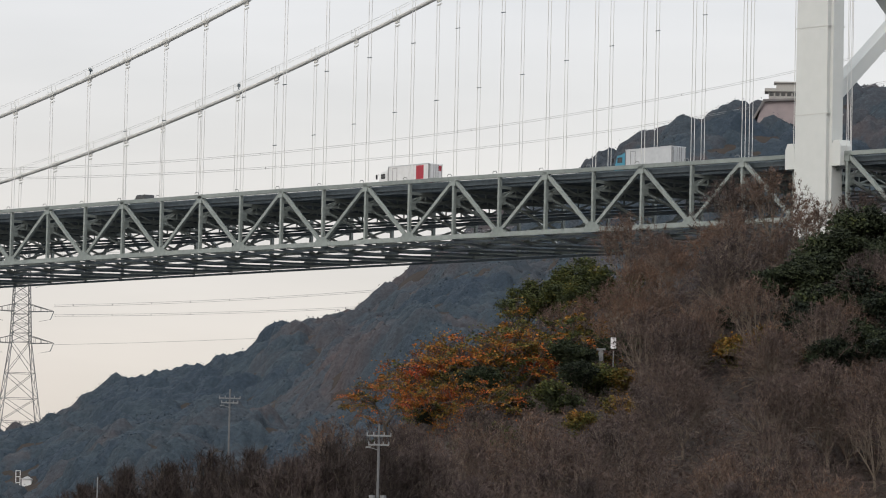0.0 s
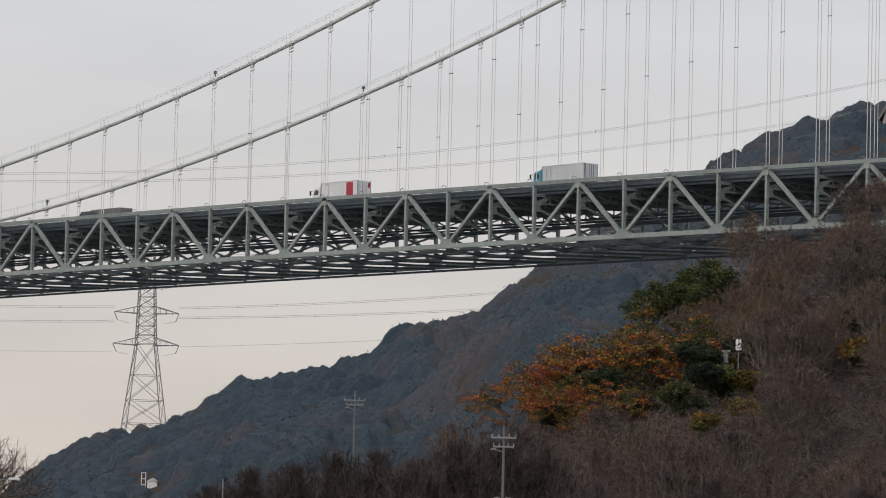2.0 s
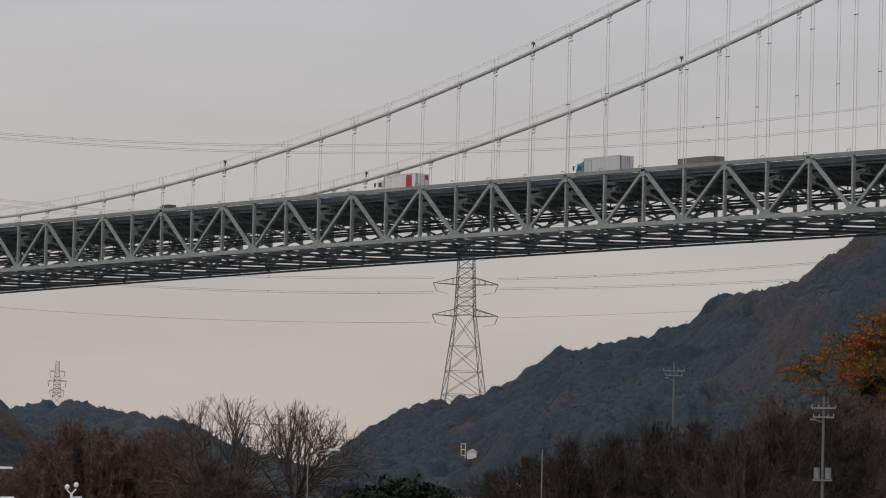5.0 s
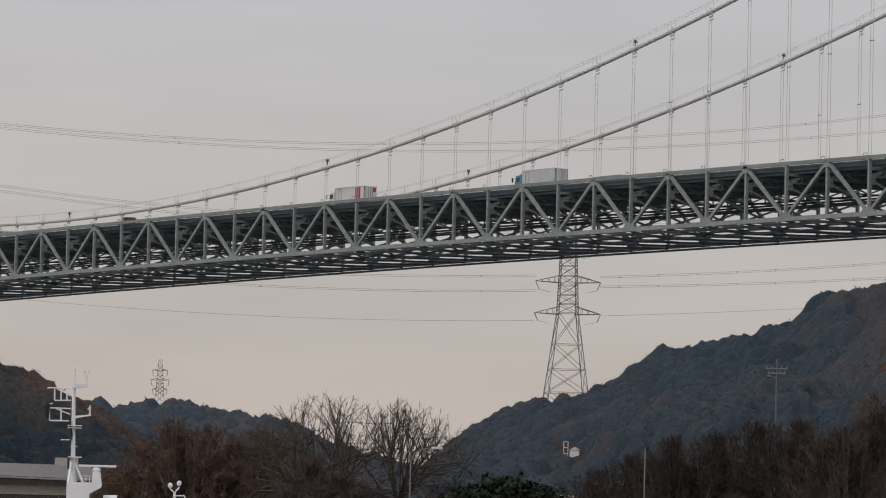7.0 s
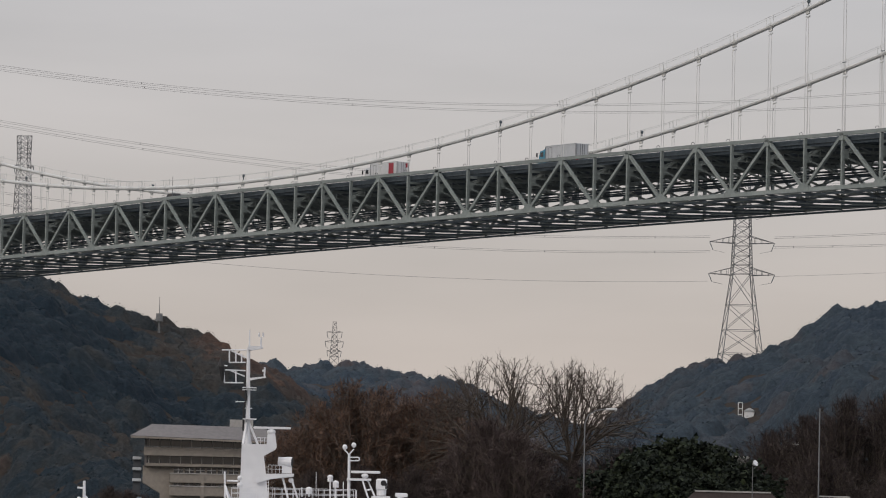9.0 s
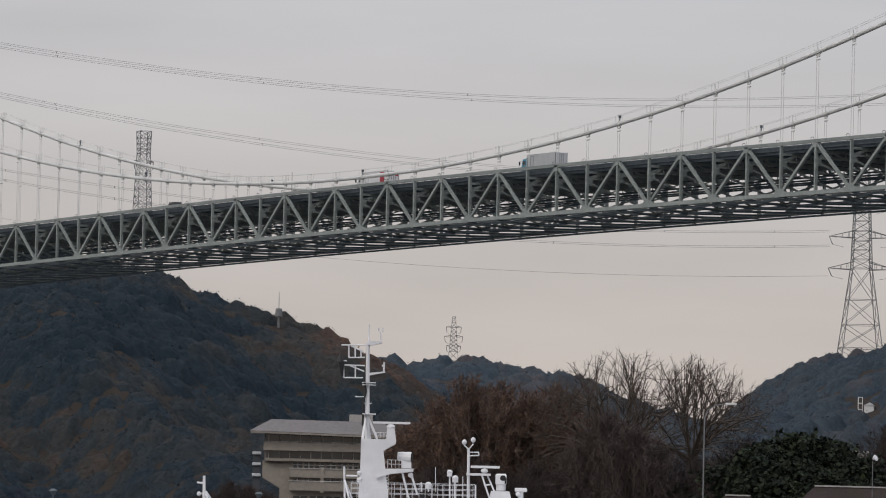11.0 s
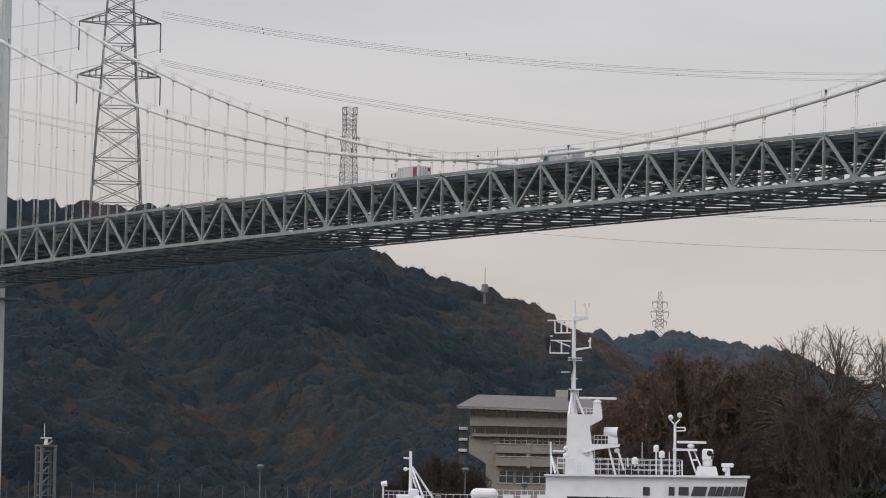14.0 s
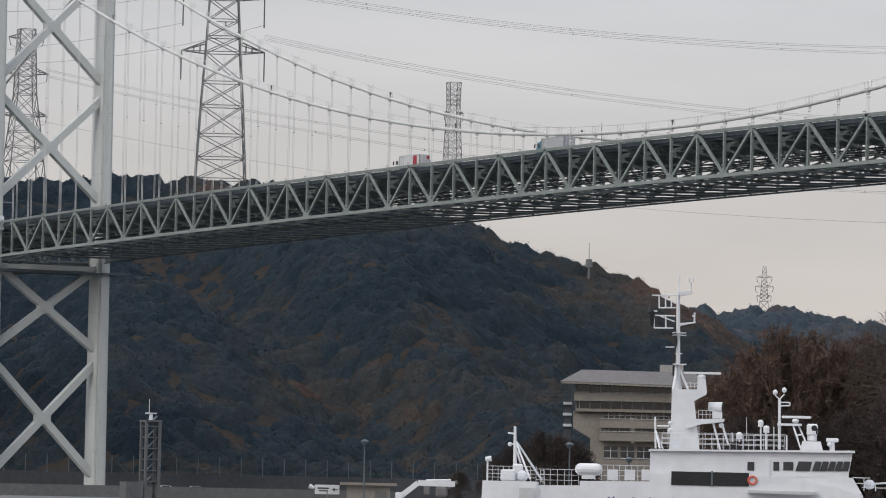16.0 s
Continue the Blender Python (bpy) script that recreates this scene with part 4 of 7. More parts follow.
def pylon(az, r, label, sections, arms, turn=0.0, thick=0.22, strings=0.0, base=None):
    """sections: (height, width) from the foot up; arms: (height, half span, half body)."""
    x, y, _ = polar(az, r, 0)
    zb = land_z(x, y) if base is None else base
    py = thing("transmission_pylon", pose(x, y, zb, 0, 0, -az + turn), label, "pylon", "transmission pylons")
    for (za, wa), (zc, wc) in zip(sections[:-1], sections[1:]):
        part("mast_section", lattice(Geo(), za - zb, zc - zb, wa, wc, max(2, int(round((zc - za) / max(wa, wc) * 1.9))), thick, thick * 0.6), M_GALV, py)
    for za, hw, hb in arms:
        for sx in (-1, 1):
            g = Geo()
            for yy in (-hb, hb):
                g.beam((sx * hb, yy, za - zb), (sx * hw, 0, za - zb + 0.4), thick * 0.8, thick * 0.8)
                g.beam((sx * hb, yy, za - zb + hw * 0.24), (sx * hw, 0, za - zb + 0.4), thick * 0.8, thick * 0.8)
                for k in (0.25, 0.5, 0.75):
                    xa = sx * (hb + (hw - hb) * k)
                    g.beam((xa, yy * (1 - k), za - zb), (xa, yy * (1 - k), za - zb + hw * 0.24 * (1 - k)), thick * 0.5, thick * 0.5)
            part("cross_arm", g, M_GALV, py)
            if strings:
                part("insulator_string", Geo().tube((sx * hw, 0, za - zb + 0.3), (sx * hw, 0, za - zb - strings), 0.22, n=6), M_DARKANDSHADE, py)
            else:
                part("insulator_string", Geo().tube((sx * hw, 0, za - zb + 0.3), (sx * hw * 0.9, -0.5, za - zb - 2.4), 0.14, n=5).tube((sx * hw * 0.9, -0.5, za - zb - 2.4), (sx * hw * 0.55, 0, za - zb - 3.2), 0.05, n=4), M_DARKANDSHADE, py)
    return py


pylon(-4.25, 1780, "grey steel lattice pylon on a wooded slope", [(70, 15.2), (104.7, 6.6), (137, 4.2)], [(104.2, 11.3, 2.7), (115.0, 11.1, 2.2), (126.5, 8.4, 1.8)], 8, 0.26)
pylon(-14.67, 1750, "tall grey steel lattice crossing pylon behind a hill crest", [(76, 22.0), (109.5, 16.6), (134, 14.0), (152, 11.6), (170, 9.6), (205, 5.5)], [(152.0, 13.9, 5.6), (170.0, 13.6, 4.7), (188.5, 13.2, 3.6)], 2, 0.46, 9.3)
pylon(-16.82, 1800, "grey lattice pylon with three cross arms on a hill", [(60, 21.0), (117, 11.5), (140, 6.6), (162.5, 5.2)], [(132.5, 8.0, 3.6), (147.0, 8.0, 3.0), (150.8 + 8.5, 6.2, 2.6)], 14, 0.34)
pylon(-12.13, 1800, "slim grey lattice pylon with a box head behind the deck", [(52, 12.0), (118, 5.2), (140, 3.6), (147.8, 4.0)], [(116.0, 9.0, 2.6), (137.0, 3.6, 1.8)], 20, 0.2)
pylon(-8.69, 2620, "small far lattice pylon on a ridge", [(92, 7.0), (106, 4.2), (123.5, 1.6)], [(108.5, 3.6, 1.6), (113.2, 4.6, 1.3), (118.0, 3.8, 1.0)], 0, 0.2)


def wire(p, q, sag, r=0.048, twin=0.55):
    a, b = Vector(polar(*p)), Vector(polar(*q))
    ob = thing("power_line", Matrix.Translation(a), "thin sagging twin power line between pylons", "cable", "power lines")
    n = 60
    for dz in (0.0, -twin) if twin else (0.0,):
        pts = []
        for i in range(n + 1):
            t = i / n
            v = (b - a) * t
            v.z += -4 * sag * t * (1 - t) + dz
            pts.append(v)
        part("conductor", Geo().path(pts, r, 4), M_WIRE, ob)
    for i in range(3, n, 6) if twin else ():
        t = i / n
        v = (b - a) * t
        v.z += -4 * sag * t * (1 - t)
        part("spacer", Geo().box((v.x, v.y, v.z - twin / 2), (0.2, 0.2, twin + 0.15)), M_GALV, ob)


wire((-14.22, 1750, 174.5), (8.6, 1740, 237.2), 44.8)
wire((-14.22, 1750, 173.0), (8.6, 1760, 225.1), 40.9)
wire((-14.22, 1750, 158.4), (8.6, 1740, 193.1), 44.3)
wire((-14.22, 1750, 157.2), (8.6, 1760, 191.1), 44.7)
wire((-16.8, 1800, 132), (-4.62, 1780, 102), 11.0, 0.05, 0)
wire((-16.6, 1800, 147), (-4.6, 1780, 112.5), 12.5, 0.05)
wire((-16.6, 1800, 149), (-4.6, 1780, 117.5), 11.6, 0.05)
wire((-3.9, 1780, 104.0), (0.35, 1790, 113.5), 0.8, 0.05, 0)
wire((-3.9, 1780, 114.2), (0.35, 1790, 122.5), 1.0, 0.05)
wire((-3.9, 1780, 117.5), (0.35, 1790, 128.5), 1.2, 0.05)
wire((-14.2, 1752, 162), (-17.5, 1800, 150), 4.0, 0.07, 0)
wire((-14.2, 1752, 180), (-17.5, 1800, 168), 4.0, 0.07, 0)
wire((-15.1, 1752, 162), (-19.5, 1800, 150), 4.0, 0.07, 0)

# ---- trees ----
BARE = [far_away(fan_tree("bare_tree", 20 + k, 9.5, "leafless brown tree with dense fine twigs", 0.16, 0.62, 6, 5, 6, 6200, 0.55, 0.05, (tn, 0.16), 1.75, 0.4, 1.0, 1.1, 0.010, M_BARKLIGHT)) for k, tn in enumerate((0.25, 0.5, 0.72, 0.95))]
EVER = [far_away(tree("evergreen_tree", 40 + k, 9.5, "dark glossy evergreen broadleaf tree", 3, 0.7, 0.05, 0, leaves=9000, leaf=0.32, tint=(tn, 0.07))) for k, tn in enumerate((0.05, 0.14))]
PINE = far_away(tree("pine_tree", 48, 9.0, "green spreading pine with a flat crown", 3, 0.95, -0.03, 0, leaves=9000, leaf=0.3, tint=(0.33, 0.08), fan=0.9, tier=0.8, trunk=0.08))
MAPLE = [far_away(tree("maple_tree", 53 + k, 10.0, "maple with layered orange and yellow autumn leaves", 3, 0.85, -0.02, 1500, 0.6, 0.04, leaves=4600, leaf=0.24, tint=(tn, 0.26), bark=M_BARK, fan=0.6, tier=1.3, trunk=0.4)) for k, tn in enumerate((0.66, 0.42))]
SHORE = [far_away(fan_tree("shore_tree", 95 + k, 15.0, "dark leafless tree with a broad crown of fine twigs", 0.3, 0.4, 8, 6, 8, 13000, 0.9, 0.05, (0.06 + 0.14 * k, 0.06), 1.9, 0.4, 1.0, 0.9)) for k in range(3)]
BUSH = [far_away(tree("shrub", 60 + k, 5.0, "rounded shrub with yellow-brown leaves", 2, 0.8, 0.0, 900, 0.5, 0.04, leaves=3200, leaf=0.26, tint=(tn, 0.12), trunk=0.1)) for k, tn in enumerate((0.55, 0.33))]
ZELK = [far_away(fan_tree("zelkova_tree", 70 + k, 19.0, "tall leafless zelkova with an upswept fan of fine branches", 0.56, 0.46, 9, 6, 7, 7500, 0.55, 0.022, (0.05, 0.06), 1.75, 0.3, 1.2, 0.8, 0.0088)) for k in range(2)]
WILLOW = [far_away(fan_tree("brown_leaf_tree", 80 + k, 14.0, "broad tree with brown and olive withered twigs", 0.25, 0.36, 8, 6, 8, 17000, 0.6, 0.055, (0.8, 0.2), 2.0, 0.4, 1.0, 1.1)) for k in range(2)]

# brown scrub over the whole near hill
rngt = random.Random(5)
for k in range(215):
    az = rngt.uniform(-1.6, 6.6)
    r = rngt.uniform(445, 630)
    x, y, _ = polar(az, r, 0)
    if land_z(x, y) < 5.5 or (-0.7 < az < 2.4 and r > 508) or (4.0 < az < 5.4 and r > 528 and rngt.random() < 0.75):
        continue
    plant(BARE[rngt.choice((0, 0, 1, 1, 1, 2, 2, 3))], az, r, rngt.uniform(0.7, 1.3), rngt.uniform(0, 360), group="scrub on the near hill")
for az, r, h in ((5.05, 592, 1.25), (4.75, 585, 1.2), (4.45, 582, 1.1), (4.15, 578, 1.0), (5.25, 575, 1.2), (4.9, 566, 1.1), (4.6, 562, 1.05), (4.3, 560, 0.9), (5.3, 556, 1.0), (4.95, 548, 0.9), (4.7, 545, 0.8), (5.3, 540, 0.9), (0.75, 566, 0.7), (0.55, 572, 0.6), (1.75, 568, 0.75), (2.3, 575, 0.6), (1.9, 560, 0.6), (0.3, 560, 0.5), (3.4, 575, 0.55), (-0.35, 566, 0.6)):
    plant(EVER[int(az * 100) % 2], az, r, h, group="evergreens on the near hill")
for az, r, h, z in ((1.55, 602, 0.85, 43.0), (1.95, 604, 0.95, 44.0), (1.28, 600, 0.7, 41.6), (1.75, 598, 0.8, 42.4), (2.3, 602, 0.8, 43.0)):
    plant(PINE, az, r, h, group="pines on the hill crest", label="bright green low pine on the hill crest", base=z)
for az, r, h, k, z in ((0.1, 572, 1.05, 0, 29.5), (-0.25, 566, 0.85, 0, 27.8), (0.5, 576, 1.25, 0, 30.0), (0.35, 560, 0.8, 0, 27.0), (0.85, 578, 1.25, 1, 31.0), (1.15, 572, 1.2, 0, 30.6), (1.5, 578, 1.3, 1, 31.6), (1.85, 584, 1.1, 0, 33.0), (0.75, 558, 0.85, 0, 27.5), (1.3, 590, 1.2, 1, 33.5)):
    plant(MAPLE[k], az, r, h, base=z - 0.5, group="maples on the near hill")
for az, r, h, k in ((3.55, 560, 1.2, 0), (3.95, 562, 1.25, 0), (4.2, 558, 0.9, 0), (3.2, 566, 0.8, 0), (1.9, 540, 0.9, 0), (1.15, 560, 0.9, 1), (0.9, 530, 1.3, 1), (5.3, 520, 1.2, 0), (2.05, 563, 1.15, 1), (2.35, 561, 1.0, 0), (1.6, 556, 1.1, 1), (2.3, 545, 1.0, 0), (0.1, 545, 0.8, 1)):
    plant(BUSH[k], az, r, h, group="shrubs on the near hill")

for az, r, h in ((1.2, 594, 0.6), (1.6, 592, 0.7), (1.9, 590, 0.75), (2.2, 592, 0.85), (2.5, 600, 0.9), (2.8, 604, 1.0), (2.6, 586, 0.8)):
    plant(BARE[int(az * 10) % 2 + 2], az, r, h, 70 * az, group="scrub on the near hill")

# undergrowth over the near hill, and a stone pillar with a white board among the maples
sp = scatter(21, 3400, -2.2, 6.6, 440, 640, 4.5)
brush("undergrowth", sp, "tangled brown undergrowth over a steep slope", patch_tint(sp, 5, 0.38, 0.5, 0.06), 9)
x, y, _ = polar(2.2, 568, 0)
zb = land_z(x, y)
ob = thing("notice_board", pose(x, y, zb - 0.5, 0, 0, -2.2), "white notice board on a post beside stone pillars", "sign")
bz = 38.2 - zb + 0.5
part("post", Geo().tube((0.35, 0, 0), (0.35, 0, bz - 0.8), 0.07, n=6), M_GALV, ob)
part("board", Geo().box((0.35, 0, bz), (0.62, 0.08, 1.2), bevel=0.02), M_WHITE, ob)
for k, w in ((-1.0, 0.55), (-2.1, 0.6)):
    part("pillar", Geo().box((k, 0.3, bz / 2 - 0.6), (w, 0.5, bz - 0.4), bevel=0.05), M_GALV, ob)
part("lintel", Geo().box((-1.0, 0.3, bz - 0.7), (1.0, 0.6, 0.2)), M_GALV, ob)

# row of trees along the shore
for az, top in ((-3.9, 16.6), (-3.5, 18.0), (-3.05, 19.6), (-2.6, 20.0), (-2.15, 20.8), (-1.7, 21.0), (-1.25, 20.2), (-0.8, 20.6), (-0.35, 19.0), (0.15, 18.0), (0.7, 18.0), (1.3, 17.5), (2.0, 17.5), (2.8, 17.5), (3.6, 18.0), (4.4, 18.0), (5.2, 18.0)):
    r = 425 + rngt.uniform(-12, 14)
    plant(SHORE[rngt.choice((0, 0, 1, 2))], az, r, (top - 3.3) * r / 430 / 15.2, group="bare trees along the shore")
for az, top in ((-3.3, 15), (-2.4, 15), (-1.5, 16), (-0.6, 16), (-2.9, 12), (-2.0, 12), (-1.0, 13), (-0.2, 14)):
    r = 408 + rngt.uniform(-6, 6)
    plant(SHORE[rngt.choice((0, 1, 1))], az, r, (top - 3.3) * r / 430 / 15.2, group="bare trees along the shore")
for az, r, top in ((-11.35, 705, 13.0), (-11.1, 700, 14.4), (-10.9, 702, 14.0), (-10.74, 704, 13.4), (-10.62, 702, 10.6), (-11.6, 706, 11.0), (-12.0, 708, 9.0)):
    plant(SHORE[rngt.choice((0, 1, 2))], az, r, (top - 3.3) / 15.2, group="bare trees by the large building")
plant(ZELK[0], -6.85, 428, 1.0, 40, group="zelkovas on the quay")
plant(ZELK[1], -6.08, 430, 0.98, 200, group="zelkovas on the quay")
for az, r, top, k in ((-9.15, 440, 16.5, 0), (-8.85, 436, 18.6, 1), (-8.45, 434, 20.4, 0), (-8.1, 440, 20.2, 1), (-7.8, 436, 19.2, 0), (-7.5, 442, 20.2, 1), (-7.15, 438, 17.5, 0)):
    plant(WILLOW[k], az, r, (top - 3.3) / 14.2, group="brown trees behind the ship")
for az, r, top, k in ((-7.0, 420, 17.0, 2), (-6.7, 418, 15.8, 3), (-6.4, 421, 14.2, 0), (-6.0, 422, 13.6, 1), (-7.35, 424, 14.0, 3), (-5.45, 432, 15.5, 1), (-5.75, 440, 14.0, 0), (-8.9, 425, 12.5, 1), (-8.4, 424, 13, 1), (-7.8, 424, 13, 1), (-8.1, 420, 12, 0), (-7.5, 420, 12, 0)):
    plant(SHORE[2 if k > 1 else k], az, r, (top - 3.3) / 15.2, group="brown trees behind the ship")
for az, r, top in ((-5.35, 402, 15.8), (-5.0, 404, 17.2), (-4.65, 402, 16.6), (-4.3, 404, 14.6), (-5.15, 398, 14.6), (-4.85, 398, 14.4), (-4.5, 397, 13.6), (-5.6, 406, 12.0), (-3.75, 384, 10.8), (-5.5, 383, 9.8), (-5.1, 384, 11.0), (-4.75, 383, 10.6), (-4.4, 384, 10.4), (-4.1, 383, 10.2), (-3.3, 384, 10.4), (-2.9, 385, 10.0), (-6.0, 384, 9.6), (-6.4, 385, 9.4)):
    plant(EVER[0], az, r, (top - 3.3) / 9.6, group="evergreens by the low houses")
plant(BUSH[0], -3.35, 399, 1.5, label="rounded reddish shrub beside a tiled roof")
plant(EVER[0], -3.55, 398, 0.75, label="dark clipped conifer beside a tiled roof")

for proto in (*BARE, *SHORE, *EVER, PINE, *MAPLE, *BUSH, *ZELK, *WILLOW):
    for o in (*proto.children_recursive, proto):
        bpy.data.objects.remove(o)


# ---- utility poles and lamps on the shore ----
def utility_pole(az, r, top, arms, transformer, label):
    x, y, _ = polar(az, r, 0)
    zb = land_z(x, y) - 0.3
    ob = thing("utility_pole", pose(x, y, zb, 0, 0, -az), label, "utility pole", "utility poles")
    h = top - zb
    part("pole", Geo().tube((0, 0, 0), (0, 0, h), 0.15, 0.09, n=8), M_QUAYWALL, ob)
    for dz, hw in arms:
        part("cross_arm", Geo().box((0, -0.1, h - dz), (hw * 2, 0.12, 0.12)), M_GALV, ob)
        for k in (-1, -0.45, 0.45, 1):
            part("insulator", Geo().tube((k * hw * 0.95, -0.1, h - dz), (k * hw * 0.95, -0.1, h - dz + 0.26), 0.06, 0.04, n=6), M_GALV, ob)
    if transformer:
        for sx in (-1, 1):
            part("transformer", Geo().tube((sx * 0.42, 0, h - transformer), (sx * 0.42, 0, h - transformer + 0.85), 0.24, n=10), M_GALV, ob)
        part("bracket", Geo().box((0, 0, h - transformer - 0.1), (1.5, 0.4, 0.12)), M_GALV, ob)
    part("arm_lamp", Geo().beam((0, 0, h - 2.0), (-0.7, 0, h - 1.8), 0.06, 0.06).box((-0.8, 0, h - 1.78), (0.4, 0.18, 0.12)), M_GALV, ob)
    return ob


utility_pole(-0.31, 400, 21.8, ((0.9, 0.95), (1.6, 0.8)), 6.3, "grey concrete utility pole with transformers among bare trees")
pw = utility_pole(-1.95, 560, 31.9, ((1.0, 1.15), (1.5, 0.9)), 0, "weathered utility pole before a hazy hill")


def lamp_post(az, r, top, label, head=True):
    x, y, _ = polar(az, r, 0)
    zb = land_z(x, y)
    ob = thing("lamp_post", pose(x, y, zb, 0, 0, -az), label, "lamp post", "lamp posts")
    part("post", Geo().tube((0, 0, 0), (0, 0, top - zb), 0.07, 0.045, n=8), M_DARKANDSHADE if head else M_GALV, ob)
    if head:
        part("lamp_head", Geo().tube((0, 0, top - zb - 0.1), (0, 0, top - zb + 0.18), 0.12, 0.3, n=8).tube((0, 0, top - zb + 0.18), (0, 0, top - zb + 0.34), 0.34, 0.12, n=8), M_DARKANDSHADE, ob)
    return ob


for az, top in ((-13.02, 8.9), (-10.78, 9.0), (-10.13, 8.0)):
    lamp_post(az, 396, top, "dark slim park lamp post on the quay")
ob = lamp_post(-5.93, 390, 15.6, "tall slim pale street lamp with a curved arm", False)
h_ = 15.6 - land_z(*polar(-5.93, 390, 0)[:2])
part("lamp_arm", Geo().path([(0, 0, h_ - 0.1), (0.25, 0, h_ + 0.5), (0.8, 0, h_ + 0.85), (1.6, 0, h_ + 0.98)], 0.05, 6), M_GALV, ob)
part("lamp_head", Geo().box((1.95, 0, h_ + 0.98), (0.85, 0.3, 0.16), bevel=0.05), M_BODY, ob)
lamp_post(-3.37, 392, 17.0, "tall slim pale pole beside low houses", False)


# ---- low houses on the shore ----
def house(az, r, w, d, wall_z, ridge_z, wall, roof, label, turn=0.0, windows=3):
    x, y, _ = polar(az, r, 0)
    zb = land_z(x, y)
    ob = thing("house", pose(x, y, zb, 0, 0, -az + turn), label, "house", "low houses")
    hw, hr = wall_z - zb, ridge_z - zb
    part("wall", Geo().box((0, 0, hw / 2), (w, d, hw)), wall, ob)
    g = Geo()
    o = 0.6
    g.add([(-w / 2 - o, -d / 2 - o, hw), (w / 2 + o, -d / 2 - o, hw), (w / 2 + o, d / 2 + o, hw), (-w / 2 - o, d / 2 + o, hw), (-w / 2 + d * 0.3, 0, hr), (w / 2 - d * 0.3, 0, hr),
           (-w / 2 - o, -d / 2 - o, hw - 0.2), (w / 2 + o, -d / 2 - o, hw - 0.2), (w / 2 + o, d / 2 + o, hw - 0.2), (-w / 2 - o, d / 2 + o, hw - 0.2)],
          [(0, 1, 5, 4), (1, 2, 5), (2, 3, 4, 5), (3, 0, 4), (6, 7, 1, 0), (7, 8, 2, 1), (8, 9, 3, 2), (9, 6, 0, 3), (9, 8, 7, 6)])
    part("roof", g, roof, ob)
    part("ridge_cap", Geo().beam((-w / 2 + d * 0.3, 0, hr + 0.06), (w / 2 - d * 0.3, 0, hr + 0.04), 0.24, 0.11), M_CONC, ob)
    for k in range(windows):
        xx = -w / 2 + w * (k + 0.5) / windows
        wn_ = part("window", Geo().box((xx, -d / 2 - 0.03, hw * 0.6), (w / windows * 0.5, 0.08, hw * 0.35)), M_GLASS, ob)
        part("window_frame", Geo().box((xx, -d / 2 - 0.06, hw * 0.6 - hw * 0.19), (w / windows * 0.56, 0.12, 0.1)).box((xx, -d / 2 - 0.06, hw * 0.6), (0.08, 0.12, hw * 0.35)), M_BODY, ob)
    return ob


house(-4.3, 392, 10.5, 8, 7.6, 10.6, M_BEIGE, M_ROOFTILE, "low house with a dark tiled hip roof among shrubs", 4)
house(-5.55, 394, 5.5, 6, 7.2, 9.8, M_BEIGE, M_ROOFTILE, "low house with a dark tiled hip roof among shrubs", -6)
house(-3.2, 393, 6.0, 6, 7.6, 10.4, M_BEIGE, M_ROOFTILE, "low house with a dark tiled hip roof among shrubs", 10)
x, y, _ = polar(-4.09, 391, 0)
dish = thing("satellite_dish", pose(x, y, 10.0, 0, 0, 25), "white satellite dish on a short mast over a tiled roof", "antenna")
part("mast", Geo().tube((0, 0, -0.6), (0, 0, 2.6), 0.03, n=6), M_GALV, dish)
part("bowl", Geo().tube((0.0, -0.1, 2.7), (0.12, -0.32, 2.82), 0.08, 0.24, n=16), M_WHITE, dish)
part("feed_arm", Geo().beam((0.05, -0.2, 2.4), (0.22, -0.5, 2.8), 0.025, 0.025), M_GALV, dish)


def block_building(az, r, w, d, top, floors, wall, label, turn=0.0, bays=6, base=None):
    x, y, _ = polar(az, r, 0)
    zb = (land_z(x, y) if base is None else base) - 0.3
    ob = thing("building", pose(x, y, zb, 0, 0, -az + turn), label, "building", "shore buildings")
    h = top - zb
    part("wall", Geo().box((0, 0, h / 2), (w, d, h)), wall, ob)
    part("roof", Geo().box((0, 0, h + 0.15), (w + 0.5, d + 0.5, 0.3)), M_CONC, ob)
    fh = h / floors
    for f in range(floors):
        part("balcony", Geo().box((0, -d / 2 - 0.5, f * fh + 0.5), (w, 1.0, 0.9)), M_CONC, ob)
        for k in range(bays):
            xx = -w / 2 + w * (k + 0.5) / bays
            part("window", Geo().box((xx, -d / 2 - 0.03, f * fh + fh * 0.62), (w / bays * 0.7, 0.1, fh * 0.42)), M_GLASS, ob)
    return ob


block_building(-4.62, 640, 9.5, 9, 18.2, 3, M_CONC, "grey apartment block with balconies below a hill", 6, 5)
block_building(-3.62, 470, 1.9, 2, 16.0, 3, M_BEIGE, "small beige stair tower behind a tiled roof", 0, 1)
block_building(-2.6, 450, 9, 7, 12.5, 2, M_BEIGE, "pale house with two window rows among trees", 0, 4)

# white house and tall narrow sign at the foot of the far hill
x, y, _ = polar(-4.2, 1530, 0)
zb = land_z(x, y)
ob = thing("house", pose(x, y, zb - 1, 0, 0, 0), "small white house with a narrow white sign frame in woods", "house", "low houses")
hh = 52.4 - zb
part("wall", Geo().box((1.7, 0, hh / 2 - 0.4), (2.8, 4, hh - 0.8)), M_BODY, ob)
part("annexe", Geo().box((3.5, 0.4, hh / 2 - 1.3), (1.4, 3.4, hh - 2.4)), M_BODY, ob)
part("roof", Geo().prism([(0.1, hh - 0.7), (3.3, hh - 0.7), (1.9, hh + 0.2)], -2.3, 2.3), M_BODYGREY, ob)
